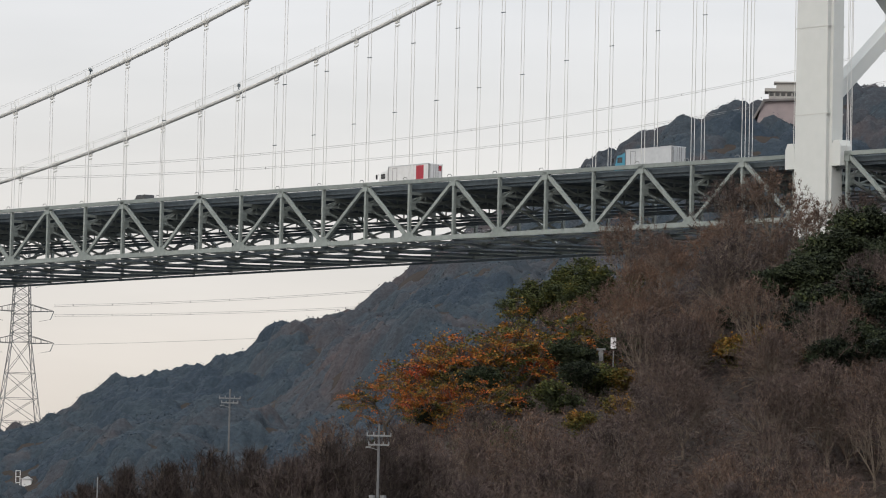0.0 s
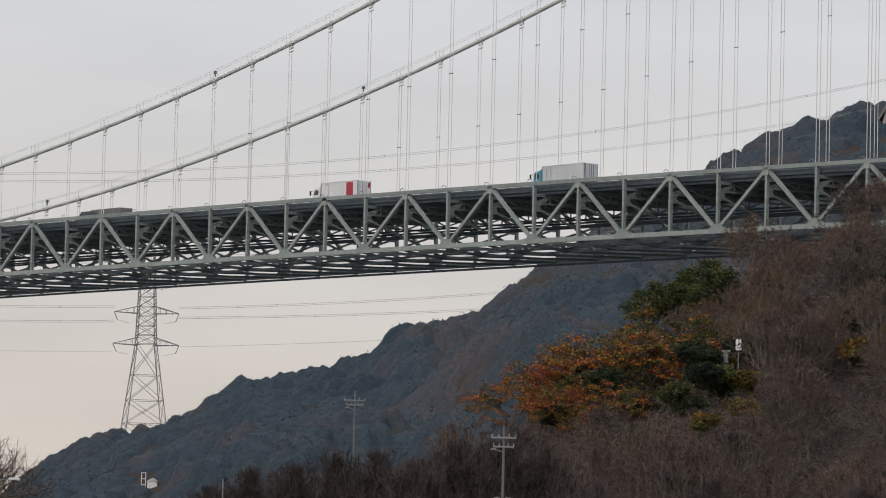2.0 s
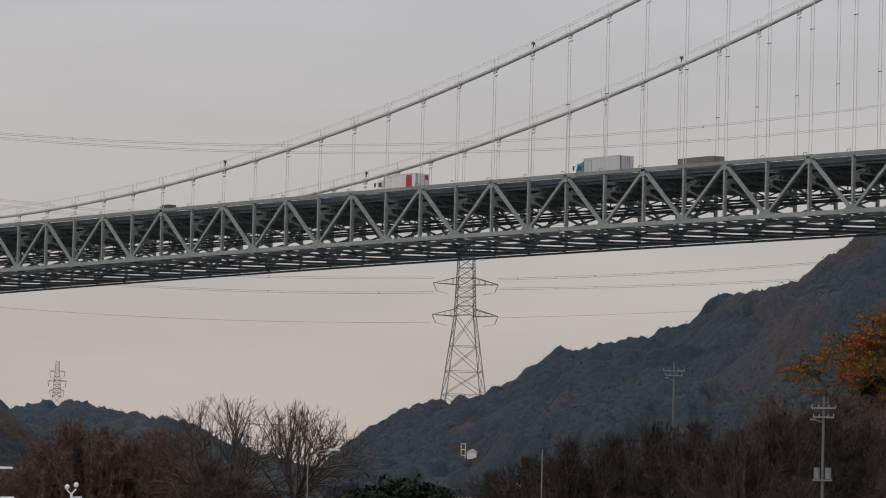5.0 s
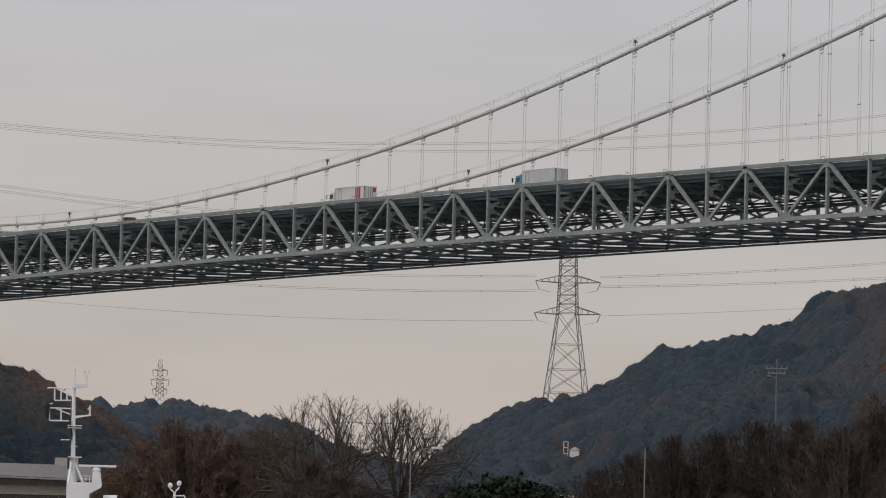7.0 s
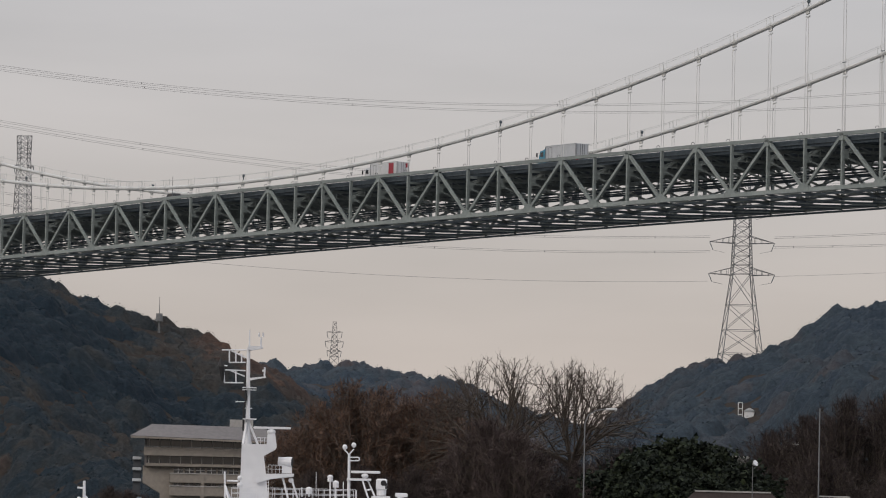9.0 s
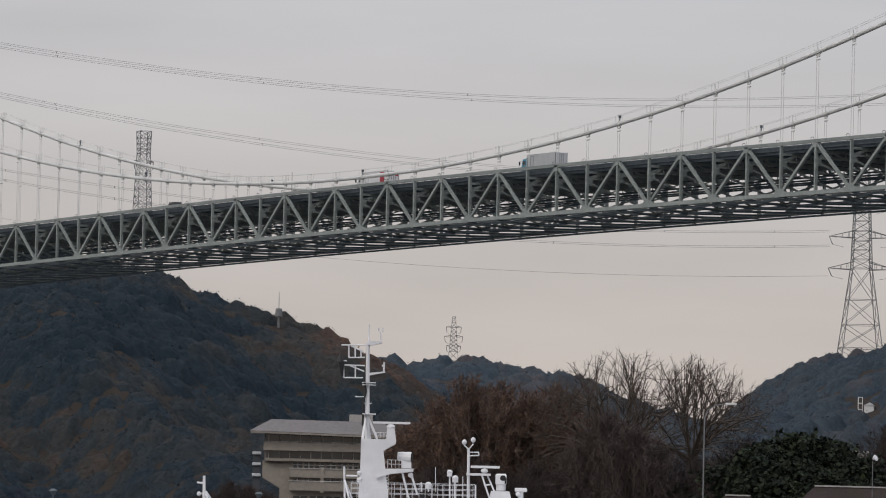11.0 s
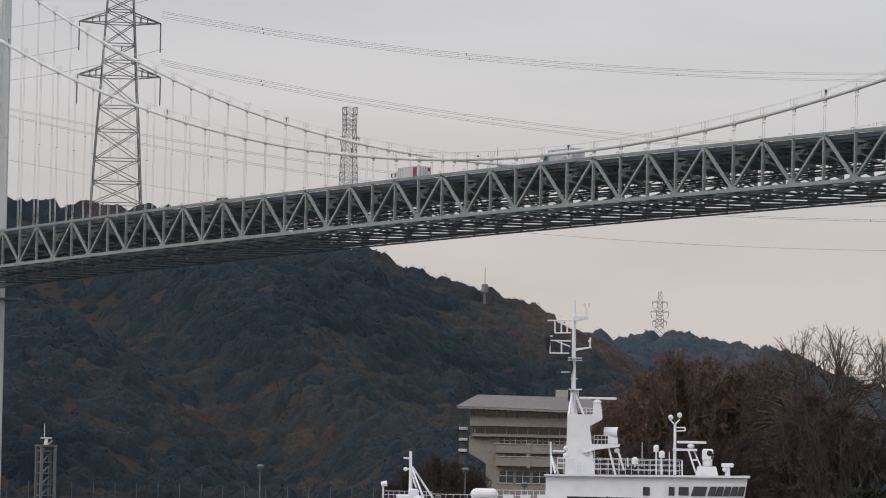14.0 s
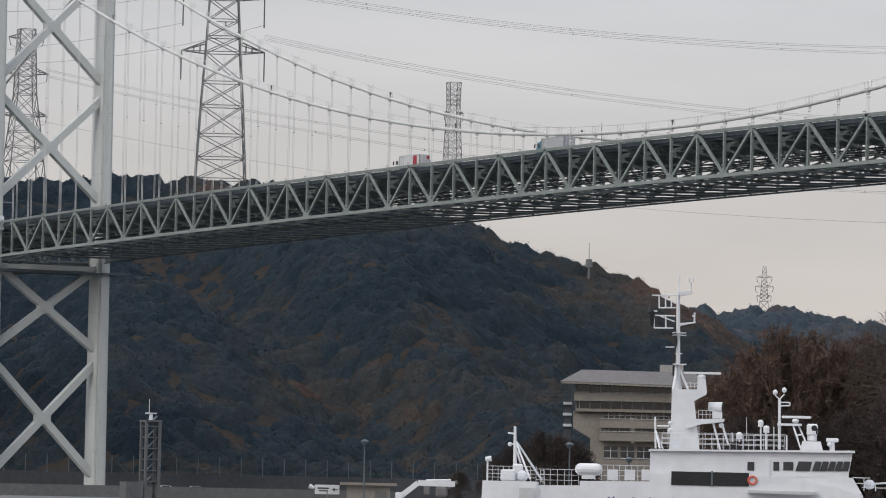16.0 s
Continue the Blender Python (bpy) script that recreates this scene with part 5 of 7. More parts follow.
g = Geo()
for k in range(4):
    g.box((-0.8, -2.2, hh - 3.6 + k * 1.75), (1.4, 0.2, 0.22))
for sx in (-0.62, 0.62):
    g.box((-0.8 + sx, -2.2, hh / 2 + 0.9), (0.2, 0.2, hh + 1.8))
part("sign_frame", g, M_BODY, ob)

# hilltop observatory with stepped roofs
x, y, _ = polar(4.05, 1700, 0)
zb = land_z(x, y)
ob = thing("observatory", pose(x, y, zb - 2, 0, 0, -4), "rose and grey hilltop building with a flat lookout deck", "building")
t0 = 186.8 - zb + 2
part("wing", Geo().prism([(-9.5, t0 - 14), (-7.0, t0 - 3.5), (9, t0 - 2.5), (9, t0 - 14)], -6, 6), M_PINKWALL, ob)
part("wing_roof", Geo().prism([(-10.5, t0 - 9.6), (-6.6, t0 - 2.6), (10, t0 - 2.0), (10, t0 - 2.6), (-6.2, t0 - 3.4), (-9.9, t0 - 9.8)], -7, 7), M_BROWNROOF, ob)
part("lookout_deck", Geo().box((0.5, -1, t0 + 0.6), (13.5, 9, 1.0)), M_CONC, ob)
part("lookout", Geo().box((0.8, -1, t0 - 1.2), (11.5, 7.5, 3.0)), M_CONC, ob)
for k in range(6):
    part("window", Geo().box((-4 + 1.9 * k, -4.8, t0 - 0.8), (1.4, 0.1, 1.1)), M_GLASS, ob)
part("top_house", Geo().box((1.5, -1, t0 + 2.1), (8.0, 6, 1.9)), M_CONC, ob)
part("top_roof", Geo().box((1.5, -1, t0 + 3.2), (9.6, 7.4, 0.4)), M_CONC, ob)
part("lower_house", Geo().prism([(-8, t0 - 18), (-8, t0 - 11.5), (-5, t0 - 9.5), (-2, t0 - 11.5), (-2, t0 - 18)], -11, -6.2), M_PINKWALL, ob)

# antenna mast on the hill shoulder
x, y, _ = polar(-10.61, 1640, 0)
zb = land_z(x, y)
ob = thing("radio_mast", pose(x, y, zb, 0, 0, 0), "short grey radio mast with a drum antenna on a ridge", "mast")
part("mast", Geo().tube((0, 0, 0), (0, 0, 78 - zb), 0.4, 0.3, n=8), M_GALV, ob)
part("antenna", Geo().tube((0, 0, 78 - zb), (0, 0, 80.5 - zb), 1.2, 1.0, n=8).tube((0, 0, 80.5 - zb), (0, 0, 85.6 - zb), 0.12, 0.08, n=5), M_GALV, ob)

# tall beacon frame on the waterfront
x, y, _ = polar(-15.36, 1000, 0)
zb = land_z(x, y)
ob = thing("beacon_tower", pose(x, y, zb, 0, 0, 15.4 + 20), "tall open concrete frame tower with a radar on top", "tower")
for sx in (-1, 1):
    for sy in (-1, 1):
        part("column", Geo().box((sx * 1.35, sy * 1.35, 7.5), (0.5, 0.5, 15.2)), M_QUAYWALL, ob)
for k in range(7):
    part("landing", Geo().box((0, 0, 1.4 + 2.1 * k), (2.8, 2.8, 0.2)), M_QUAYWALL, ob)
    part("stair", Geo().beam((-1, -0.6, 1.4 + 2.1 * k), (1, -0.6, 3.4 + 2.1 * k), 0.7, 0.15), M_GALV, ob)
part("top_slab", Geo().box((0, 0, 15.0), (3.4, 3.4, 0.35)), M_QUAYWALL, ob)
part("radar", Geo().tube((0, 0, 15.2), (0, 0, 16.3), 0.5, 0.3, n=8).box((0, 0, 16.5), (2.2, 0.3, 0.25)).tube((-0.4, 0, 16.3), (-0.4, 0, 19.2), 0.07, n=5), M_BODY, ob)
part("hut", Geo().box((-3.6, 0, 1.7), (3.6, 3.4, 3.4)), M_QUAYWALL, ob)

# waterfront road wall and fence at the foot of the left hill
for a0, a1, r, zt, nm, lab in ((-19.5, -12.6, 1240, 6.1, "sea_wall", "long pale concrete parapet of a waterfront road"), (-19.5, -8.5, 1345, 9.6, "retaining_wall", "dark retaining wall at the foot of a wooded hill")):
    pts = [Vector(polar(a, r, 0)) for a in np.linspace(a0, a1, 24)]
    g = Geo()
    zb = 2.8
    g.rail([(p.x, p.y, (zt + zb) / 2) for p in pts], 0.8, zt - zb)
    ob = tagged(part(nm, g, M_QUAYWALL if nm == "sea_wall" else M_RETAIN), lab, "wall", kind="structure")
for k in range(46):
    az = -19.3 + k * 0.235
    lx, ly, _ = polar(az, 1343, 0)
    fp = tagged(part("fence_post", Geo().box((0, 0, 2.2), (0.16, 0.16, 4.6)), M_DARKANDSHADE, m=pose(lx, ly, 9.4, 0, 0, 0)), "thin dark post of a rockfall fence above a wall", "fence post", "rockfall fence")

# beige quay kiosk, white arrow sign and a crane truck behind the ship
x, y, _ = polar(-12.97, 402, 0)
zb = land_z(x, y)
ob = thing("kiosk", pose(x, y, zb, 0, 0, 14), "flat-roofed beige quay kiosk with a pale roof edge", "hut")
part("wall", Geo().box((0, 0, 1.25), (3.3, 3.0, 2.5)), M_BEIGE, ob)
part("roof", Geo().box((0, 0, 2.58), (4.3, 3.8, 0.2)), M_BEIGE, ob)
part("door", Geo().box((0.9, -1.52, 1.05), (0.9, 0.06, 2.0)), M_BROWNROOF, ob)
x, y, _ = polar(-13.42, 402, 0)
ob = thing("direction_sign", pose(x, y, zb, 0, 0, 14), "white quay sign with a black arrow on a post", "sign")
part("post", Geo().tube((0, 0, 0), (0, 0, 2.0), 0.06, n=6), M_GALV, ob)
part("sign_panel", Geo().box((0, 0, 2.1), (1.9, 0.06, 0.72), bevel=0.02), M_BODY, ob)
part("arrow", Geo().prism([(0.35, 2.1), (0.62, 2.26), (0.55, 2.13), (0.85, 2.13), (0.85, 2.07), (0.55, 2.07), (0.62, 1.94)], -0.06, -0.04), M_BLACK, ob)
part("legend_bar", Geo().box((-0.3, -0.05, 2.2), (0.9, 0.02, 0.1)).box((-0.3, -0.05, 2.0), (0.7, 0.02, 0.08)), M_BLACK, ob)
part("lamp", Geo().tube((-1.0, 0, 2.2), (-1.4, 0, 2.35), 0.13, 0.2, n=8), M_BODY, ob)
x, y, _ = polar(-12.3, 398, 0)
ob = thing("crane_truck", pose(x, y, zb, 0, 0, 12), "white folded loader crane on a truck behind a ship", "crane")
part("boom", Geo().beam((-2.2, 0, 1.7), (-0.9, 0, 2.75), 0.3, 0.4).beam((-0.9, 0, 2.75), (1.9, 0, 2.7), 0.32, 0.42).tube((-0.3, 0.3, 2.95), (1.6, 0.3, 3.0), 0.1, n=6), M_WHITE, ob)
part("column", Geo().box((-2.3, 0, 1.0), (0.6, 0.6, 2.0), bevel=0.08), M_WHITE, ob)
part("hydraulics", Geo().box((0.9, -0.1, 2.1), (0.9, 0.7, 0.8), bevel=0.15).tube((1.4, 0, 2.4), (2.1, 0, 2.9), 0.16, n=7).box((-0.2, 0, 2.2), (0.5, 0.5, 0.7), bevel=0.1), M_BROWNROOF, ob)
part("chassis", Geo().box((0, 0, 0.9), (6.5, 2.2, 0.5)), M_SHIPGREY, ob)
for sx in (-2.2, 1.2, 2.4):
    for sy in (-1, 1):
        part("wheel", Geo().tube((sx, sy * 0.95 - 0.15, 0.45), (sx, sy * 0.95 + 0.15, 0.45), 0.45, n=14), M_BLACK, ob)

# ---- hillside training building behind the ship ----
x, y, _ = polar(-10.27, 720, 0)
zb = land_z(x, y)
ob = thing("office_building", pose(x, y, zb, 0, 0, 10.3), "large beige building with dark window bands and an overhanging upper storey", "building")
g = Geo()
g.add([(-7.8, -5.2, 17.9), (13.2, -5.2, 17.5), (13.2, 12, 17.5), (-7.8, 12, 17.9), (-4.9, -1.5, 19.6), (10.4, -1.5, 19.45), (10.4, 8, 19.45), (-4.9, 8, 19.6)],
      [(0, 1, 5, 4), (1, 2, 6, 5), (2, 3, 7, 6), (3, 0, 4, 7), (4, 5, 6, 7), (3, 2, 1, 0)])
part("upper_roof", g, M_BROWNROOF, ob)
part("fascia", Geo().beam((-7.7, -5.1, 17.72), (13.1, -5.1, 17.32), 0.2, 0.26), M_BEIGE, ob)
part("roof_box", Geo().box((7.4, 3, 20.0), (3.2, 3, 1.1)), M_CONC, ob)
part("upper_storey", Geo().box((3.4, 4.5, 15.6), (18.4, 13.0, 4.2)), M_BROWNROOF, ob)
part("window_band", Geo().box((3.4, -2.05, 17.0), (17.8, 0.1, 1.1)), M_GLASS, ob)
part("window_band", Geo().box((3.4, -2.05, 14.75), (17.8, 0.1, 0.95)), M_GLASS, ob)
for z, hh in ((17.0, 1.1), (14.75, 0.95)):
    for k in range(13):
        part("mullion", Geo().box((-5.2 + 1.45 * k, -2.14, z), (0.12, 0.1, hh)), M_CONC, ob)
part("ledge", Geo().box((3.4, -2.9, 15.85), (18.6, 1.6, 1.15)), M_BEIGE, ob)
part("ledge_rail", Geo().box((3.4, -3.74, 16.5), (18.6, 0.08, 0.1)), M_GALV, ob)
part("ledge", Geo().box((3.4, -2.5, 14.05), (18.0, 0.9, 0.4)), M_BEIGE, ob)
part("end_wall", Geo().prism([(-3.6, 0), (-3.6, 10.2), (-6.0, 11.6), (-6.0, 13.9), (-2.4, 13.9), (-2.4, 0)], -2.0, 8), M_BEIGE, ob)
part("lower_block", Geo().box((4.9, 3.0, 6.9), (14.6, 10, 13.8)), M_BEIGE, ob)
for z, hh in ((12.25, 1.2), (10.5, 1.25)):
    part("balcony", Geo().box((4.9, -2.7, z), (14.4, 1.4, hh), bevel=0.08), M_BEIGE, ob)
    part("coping", Geo().box((4.9, -3.42, z + hh / 2 + 0.06), (14.5, 0.2, 0.12)), M_CONC, ob)
    part("pier", Geo().box((2.2, -2.75, z), (0.5, 1.5, hh + 0.5)), M_BEIGE, ob)
for z, hh, n_ in ((13.3, 0.8, 9), (11.4, 0.4, 9), (8.35, 1.6, 6)):
    for k in range(n_):
        w = 13.6 / n_
        xx = -1.9 + w * (k + 0.5)
        pane = part("window", Geo().box((xx, -2.03, z), (w * 0.82, 0.1, hh)), M_GLASS, ob)
        part("window_frame", Geo().box((xx, -2.1, z), (0.07, 0.06, hh)).box((xx, -2.1, z + hh * 0.12), (w * 0.82, 0.06, 0.07)).box((xx, -2.1, z - hh / 2), (w * 0.86, 0.1, 0.09)), M_BODY, pane)
part("stair_tower", Geo().box((-6.8, -1.2, 7.4), (1.0, 1.4, 14.8)), M_RETAIN, ob)
for z in (11.9, 13.4, 14.9):
    part("stair_landing", Geo().box((-6.8, -1.5, z), (1.2, 1.7, 0.4), bevel=0.06), M_BODYGREY, ob)

# ---- the white patrol ship ----
x, y, _ = polar(-9.63, 360, 0)
ship = thing("patrol_ship", pose(x, y, 0, 0, 0, 9.63), "white patrol ship with a tall radar mast, moored at the quay", "ship")


def sp(name, g, mat=None, parent=None, label=""):
    return part(name, g, mat or M_WHITE, parent or ship, label)


# hull and deckhouses (x along the ship, bow to +x; z over the water)
hull = Geo()
prof = [(-26, 4.3, 3.4), (-14, 4.6, 3.5), (0, 4.6, 3.8), (12, 4.3, 4.6), (22, 3.0, 5.6), (29, 0.3, 6.6)]
hv, hf = [], []
for px_, hb, zt in prof:
    hv += [(px_, -hb, zt), (px_, -hb * 0.9, -0.6), (px_, hb * 0.9, -0.6), (px_, hb, zt)]
for i in range(len(prof) - 1):
    for k in range(4):
        j = (k + 1) % 4
        hf.append((i * 4 + k, i * 4 + 4 + k, i * 4 + 4 + j, i * 4 + j))
hf += [(0, 1, 2, 3), (len(hv) - 1, len(hv) - 2, len(hv) - 3, len(hv) - 4)]
sp("hull", hull.add(hv, hf))
# upper bridge deckhouse, wheelhouse windows and lower superstructure
sp("wheelhouse", Geo().prism([(-1.68, 8.45), (12.05, 8.549999999999999), (11.82, 7.109999999999999), (11.82, 6.859999999999999), (-1.68, 6.859999999999999)], -3.2, 3.2), M_WHITE)
sp("wheelhouse_roof", Geo().prism([(-1.78, 8.569999999999999), (12.200000000000001, 8.75), (12.200000000000001, 8.59), (-1.78, 8.45)], -3.5, 3.5), M_WHITE)
sp("front_slope", Geo().prism([(8.07, 6.91), (12.08, 6.91), (12.75, 5.81), (8.09, 5.81)], -3.2, 3.2), M_WHITE)
sp("superstructure", Geo().prism([(-6.42, 6.31), (-1.68, 6.37), (-1.68, 6.91), (8.07, 6.91), (12.75, 5.76), (13.35, 3.5), (-6.42, 3.0)], -3.9, 3.9), M_WHITE)
sp("wing_deck", Geo().prism([(4.98, 5.92), (9.64, 5.89), (9.39, 5.66), (4.98, 5.74)], -4.5, -3.8), M_SHIPGREY)
# windows
sp("window", Geo().box((5.17, -3.2199999999999998, 7.55), (0.46, 0.07999999999999963, 0.59), bevel=0.0), M_GLASS)
sp("window", Geo().box((6.06, -3.2199999999999998, 7.58), (0.31, 0.07999999999999963, 0.59), bevel=0.0), M_GLASS)
sp("window", Geo().box((6.89, -3.2199999999999998, 7.59), (0.4, 0.07999999999999963, 0.59), bevel=0.0), M_GLASS)
sp("window", Geo().box((7.71, -3.2199999999999998, 7.61), (0.69, 0.07999999999999963, 0.58), bevel=0.0), M_GLASS)
sp("window", Geo().prism([(8.4, 7.95), (9.326, 7.95), (9.18, 7.29), (8.19, 7.29)], -3.26, -3.18), M_GLASS)
sp("window", Geo().prism([(9.53, 7.97), (9.966, 7.97), (9.819999999999999, 7.31), (9.319999999999999, 7.31)], -3.26, -3.18), M_GLASS)
sp("window", Geo().prism([(10.040000000000001, 7.98), (10.466, 7.98), (10.319999999999999, 7.32), (9.83, 7.32)], -3.26, -3.18), M_GLASS)
sp("window", Geo().prism([(10.56, 7.99), (10.956, 7.99), (10.809999999999999, 7.33), (10.35, 7.33)], -3.26, -3.18), M_GLASS)
sp("window", Geo().prism([(11.05, 8.0), (11.436, 8.0), (11.29, 7.34), (10.84, 7.34)], -3.26, -3.18), M_GLASS)
sp("window", Geo().prism([(11.51, 8.01), (11.916, 8.01), (11.77, 7.35), (11.299999999999999, 7.35)], -3.26, -3.18), M_GLASS)
sp("side_screen", Geo().box((2.42, -3.92, 6.63), (5.27, 0.08000000000000007, 0.93), bevel=0.0), M_BLACK)
sp("screen_frame", Geo().box((2.54, -3.97, 6.64), (0.13, 0.040000000000000036, 1.04), bevel=0.0), M_DARKANDSHADE)
sp("door", Geo().box((6.12, -3.235, 7.24), (0.68, 0.08999999999999986, 1.66), bevel=0.0), M_WHITE)
ring = Geo().path([(5.28 + 0.27 * math.cos(a), -4.0, 6.6 + 0.27 * math.sin(a)) for a in np.linspace(0, 2 * math.pi, 17)], 0.07, 6)
sp("lifebuoy", ring, M_ORANGE, label="red and white lifebuoy")
# radar mast tower
sp("mast_tower", Geo().prism([(-0.29, 12.73), (1.33, 12.74), (2.11, 12.59), (2.07, 12.43), (1.25, 11.96), (1.4, 10.83), (1.68, 8.57), (-0.41, 8.52), (-0.31, 11.05)], -1.0, 1.0), M_WHITE)
sp("mast_platform", Geo().prism([(0.54, 10.7), (3.35, 10.76), (3.32, 10.58), (1.77, 10.38), (0.81, 10.06)], -1.3, 1.3), M_WHITE)
sp("tripod_leg", Geo().tube((0.03, 0, 14.42), (-0.19, -0.8, 12.71), 0.09, n=6).tube((0.07, 0, 14.42), (0.32, 0.8, 12.72), 0.09, n=6).tube((0.11, 0, 14.36), (0.82, 0, 12.73), 0.09, n=6).tube((0.0, 0, 14.42), (-0.22, 0.8, 12.71), 0.09, n=6), M_WHITE)
sp("mast_pole", Geo().tube((0.12, 0, 12.61), (0.02, 0, 19.36), 0.17, 0.12, n=8), M_WHITE)
sp("top_pole", Geo().tube((0.08, 0, 19.34), (0.08, 0, 20.61), 0.06, 0.035, n=8), M_WHITE)
sp("top_platform", Geo().prism([(-0.0, 19.49), (1.01, 19.46), (1.01, 19.33), (0.16, 19.16), (-0.02, 19.23)], -0.35, 0.35), M_WHITE)
sp("horn_antenna", Geo().tube((0.88, -0.1, 19.48), (0.86, -0.1, 20.1), 0.06, n=6).tube((0.73, -0.1, 20.13), (0.73, -0.1, 20.41), 0.06, n=6).tube((1.01, -0.1, 20.13), (1.0, -0.1, 20.42), 0.06, n=6), M_WHITE)
sp("signal_yard", Geo().tube((-1.79, 0, 19.17), (-0.04, 0, 19.21), 0.05, n=6).tube((-1.29, 0, 19.18), (-1.27, 0, 18.32), 0.05, n=6).tube((-1.27, 0, 18.32), (-0.15, 0, 18.35), 0.05, n=6).tube((-0.85, 0, 19.12), (-0.83, 0, 18.33), 0.05, n=6).tube((-1.14, 0, 19.12), (-0.16, 0, 18.69), 0.05, n=6).tube((-0.45, 0, 18.94), (-0.43, 0, 18.34), 0.05, n=6), M_WHITE)
sp("signal_yard", Geo().tube((-2.0, 0, 18.1), (-1.4, 0, 18.09), 0.05, n=6).tube((-1.63, 0, 17.8), (-0.14, 0, 17.78), 0.05, n=6).tube((-1.63, 0, 17.8), (-1.58, 0, 16.93), 0.05, n=6).tube((-1.58, 0, 16.93), (-0.18, 0, 16.94), 0.05, n=6).tube((-0.81, 0, 17.77), (-0.79, 0, 16.95), 0.05, n=6).tube((-1.17, 0, 17.76), (-0.19, 0, 17.39), 0.05, n=6), M_WHITE)
sp("day_shape", Geo().tube((-1.85, -0.1, 18.6), (-1.85, -0.1, 18.05), 0.05, 0.26, n=8), M_BLACK)
sp("day_shape", Geo().tube((-1.8, -0.1, 18.0), (-1.72, -0.1, 17.0), 0.26, 0.08, n=8), M_BLACK)
sp("lamp_arm", Geo().prism([(0.01, 17.27), (1.26, 17.42), (1.26, 17.34), (0.01, 17.08)], -0.12, 0.12), M_WHITE)
sp("navigation_lamp", Geo().tube((1.16, 0, 17.39), (1.17, 0, 18.04), 0.06, n=6).tube((1.07, 0, 17.74), (1.07, 0, 17.87), 0.06, n=6), M_WHITE)
sp("crow_platform", Geo().box((0.15, 0.0, 16.62), (0.96, 0.8, 0.05), bevel=0.0), M_WHITE)
sp("crow_platform", Geo().box((0.15, 0.0, 16.46), (0.96, 0.8, 0.04), bevel=0.0), M_WHITE)
sp("spreader", Geo().tube((-0.78, 0, 15.63), (-0.09, 0, 15.65), 0.04, n=6).tube((-0.14, 0, 15.19), (0.37, 0, 15.2), 0.04, n=6), M_WHITE)
sp("ring_platform", Geo().box((0.21, 0.0, 14.46), (0.94, 1.0, 0.07), bevel=0.0), M_WHITE)
sp("cable_run", Geo().tube((-0.21, -0.2, 17.0), (-0.03, -0.2, 15.97), 0.07, n=6).tube((-0.03, -0.2, 15.97), (-0.17, -0.2, 15.32), 0.07, n=6).tube((-0.21, -0.2, 15.32), (-0.21, -0.2, 13.64), 0.07, n=6), M_BLACK)
sp("radar_scanner", Geo().box((1.77, 0.0, 13.89), (2.59, 0.3, 0.15), bevel=0.04), M_WHITE)
sp("radar_pedestal", Geo().prism([(1.47, 13.48), (1.99, 13.49), (2.12, 12.55), (1.41, 12.61)], -0.35, 0.35), M_WHITE)
sp("radar_gearbox", Geo().ball((1.73, 0, 13.61), 0.3, 10, 6, 0.7))
sp("railing", Geo().tube((0.74, -0.7, 12.96), (1.52, -0.7, 12.96), 0.017, n=5).tube((0.74, -0.7, 13.18), (1.52, -0.7, 13.18), 0.017, n=5).tube((0.74, -0.7, 12.73), (0.74, -0.7, 13.18), 0.017, n=5).tube((1.0, -0.7, 12.73), (1.0, -0.7, 13.18), 0.017, n=5).tube((1.26, -0.7, 12.73), (1.26, -0.7, 13.18), 0.017, n=5).tube((1.52, -0.7, 12.73), (1.52, -0.7, 13.18), 0.017, n=5))
sp("railing", Geo().tube((1.56, -1.2, 11.04), (2.6, -1.2, 11.04), 0.017, n=5).tube((1.56, -1.2, 11.32), (2.6, -1.2, 11.32), 0.017, n=5).tube((1.56, -1.2, 10.76), (1.56, -1.2, 11.32), 0.017, n=5).tube((1.82, -1.2, 10.76), (1.82, -1.2, 11.32), 0.017, n=5).tube((2.08, -1.2, 10.76), (2.08, -1.2, 11.32), 0.017, n=5).tube((2.34, -1.2, 10.76), (2.34, -1.2, 11.32), 0.017, n=5).tube((2.6, -1.2, 10.76), (2.6, -1.2, 11.32), 0.017, n=5))
sp("searchlight", Geo().tube((2.76 - 0.5, 0, 11.61), (2.76 + 0.42, -0.15, 11.61 - 0.05), 0.3, 0.36, n=12).box((2.76, 0, 11.61 - 0.45), (0.5, 0.5, 0.4)), M_WHITE)
sp("searchlight_glass", Geo().tube((2.76 + 0.42, -0.15, 11.61 - 0.05), (2.76 + 0.47, -0.16, 11.61 - 0.05), 0.3, n=12), M_BLACK)
sp("searchlight_base", Geo().box((2.85, 0.0, 11.0), (0.68, 0.8, 0.42), bevel=0.0), M_WHITE)
sp("platform_strut", Geo().tube((2.57, -1, 10.49), (3.08, -1, 8.64), 0.08, n=6).tube((3.17, -1, 10.45), (3.64, -1, 9.0), 0.08, n=6), M_WHITE)
sp("dome_antenna", Geo().ball((3.14, -1, 10.32), 0.18, 8, 6))
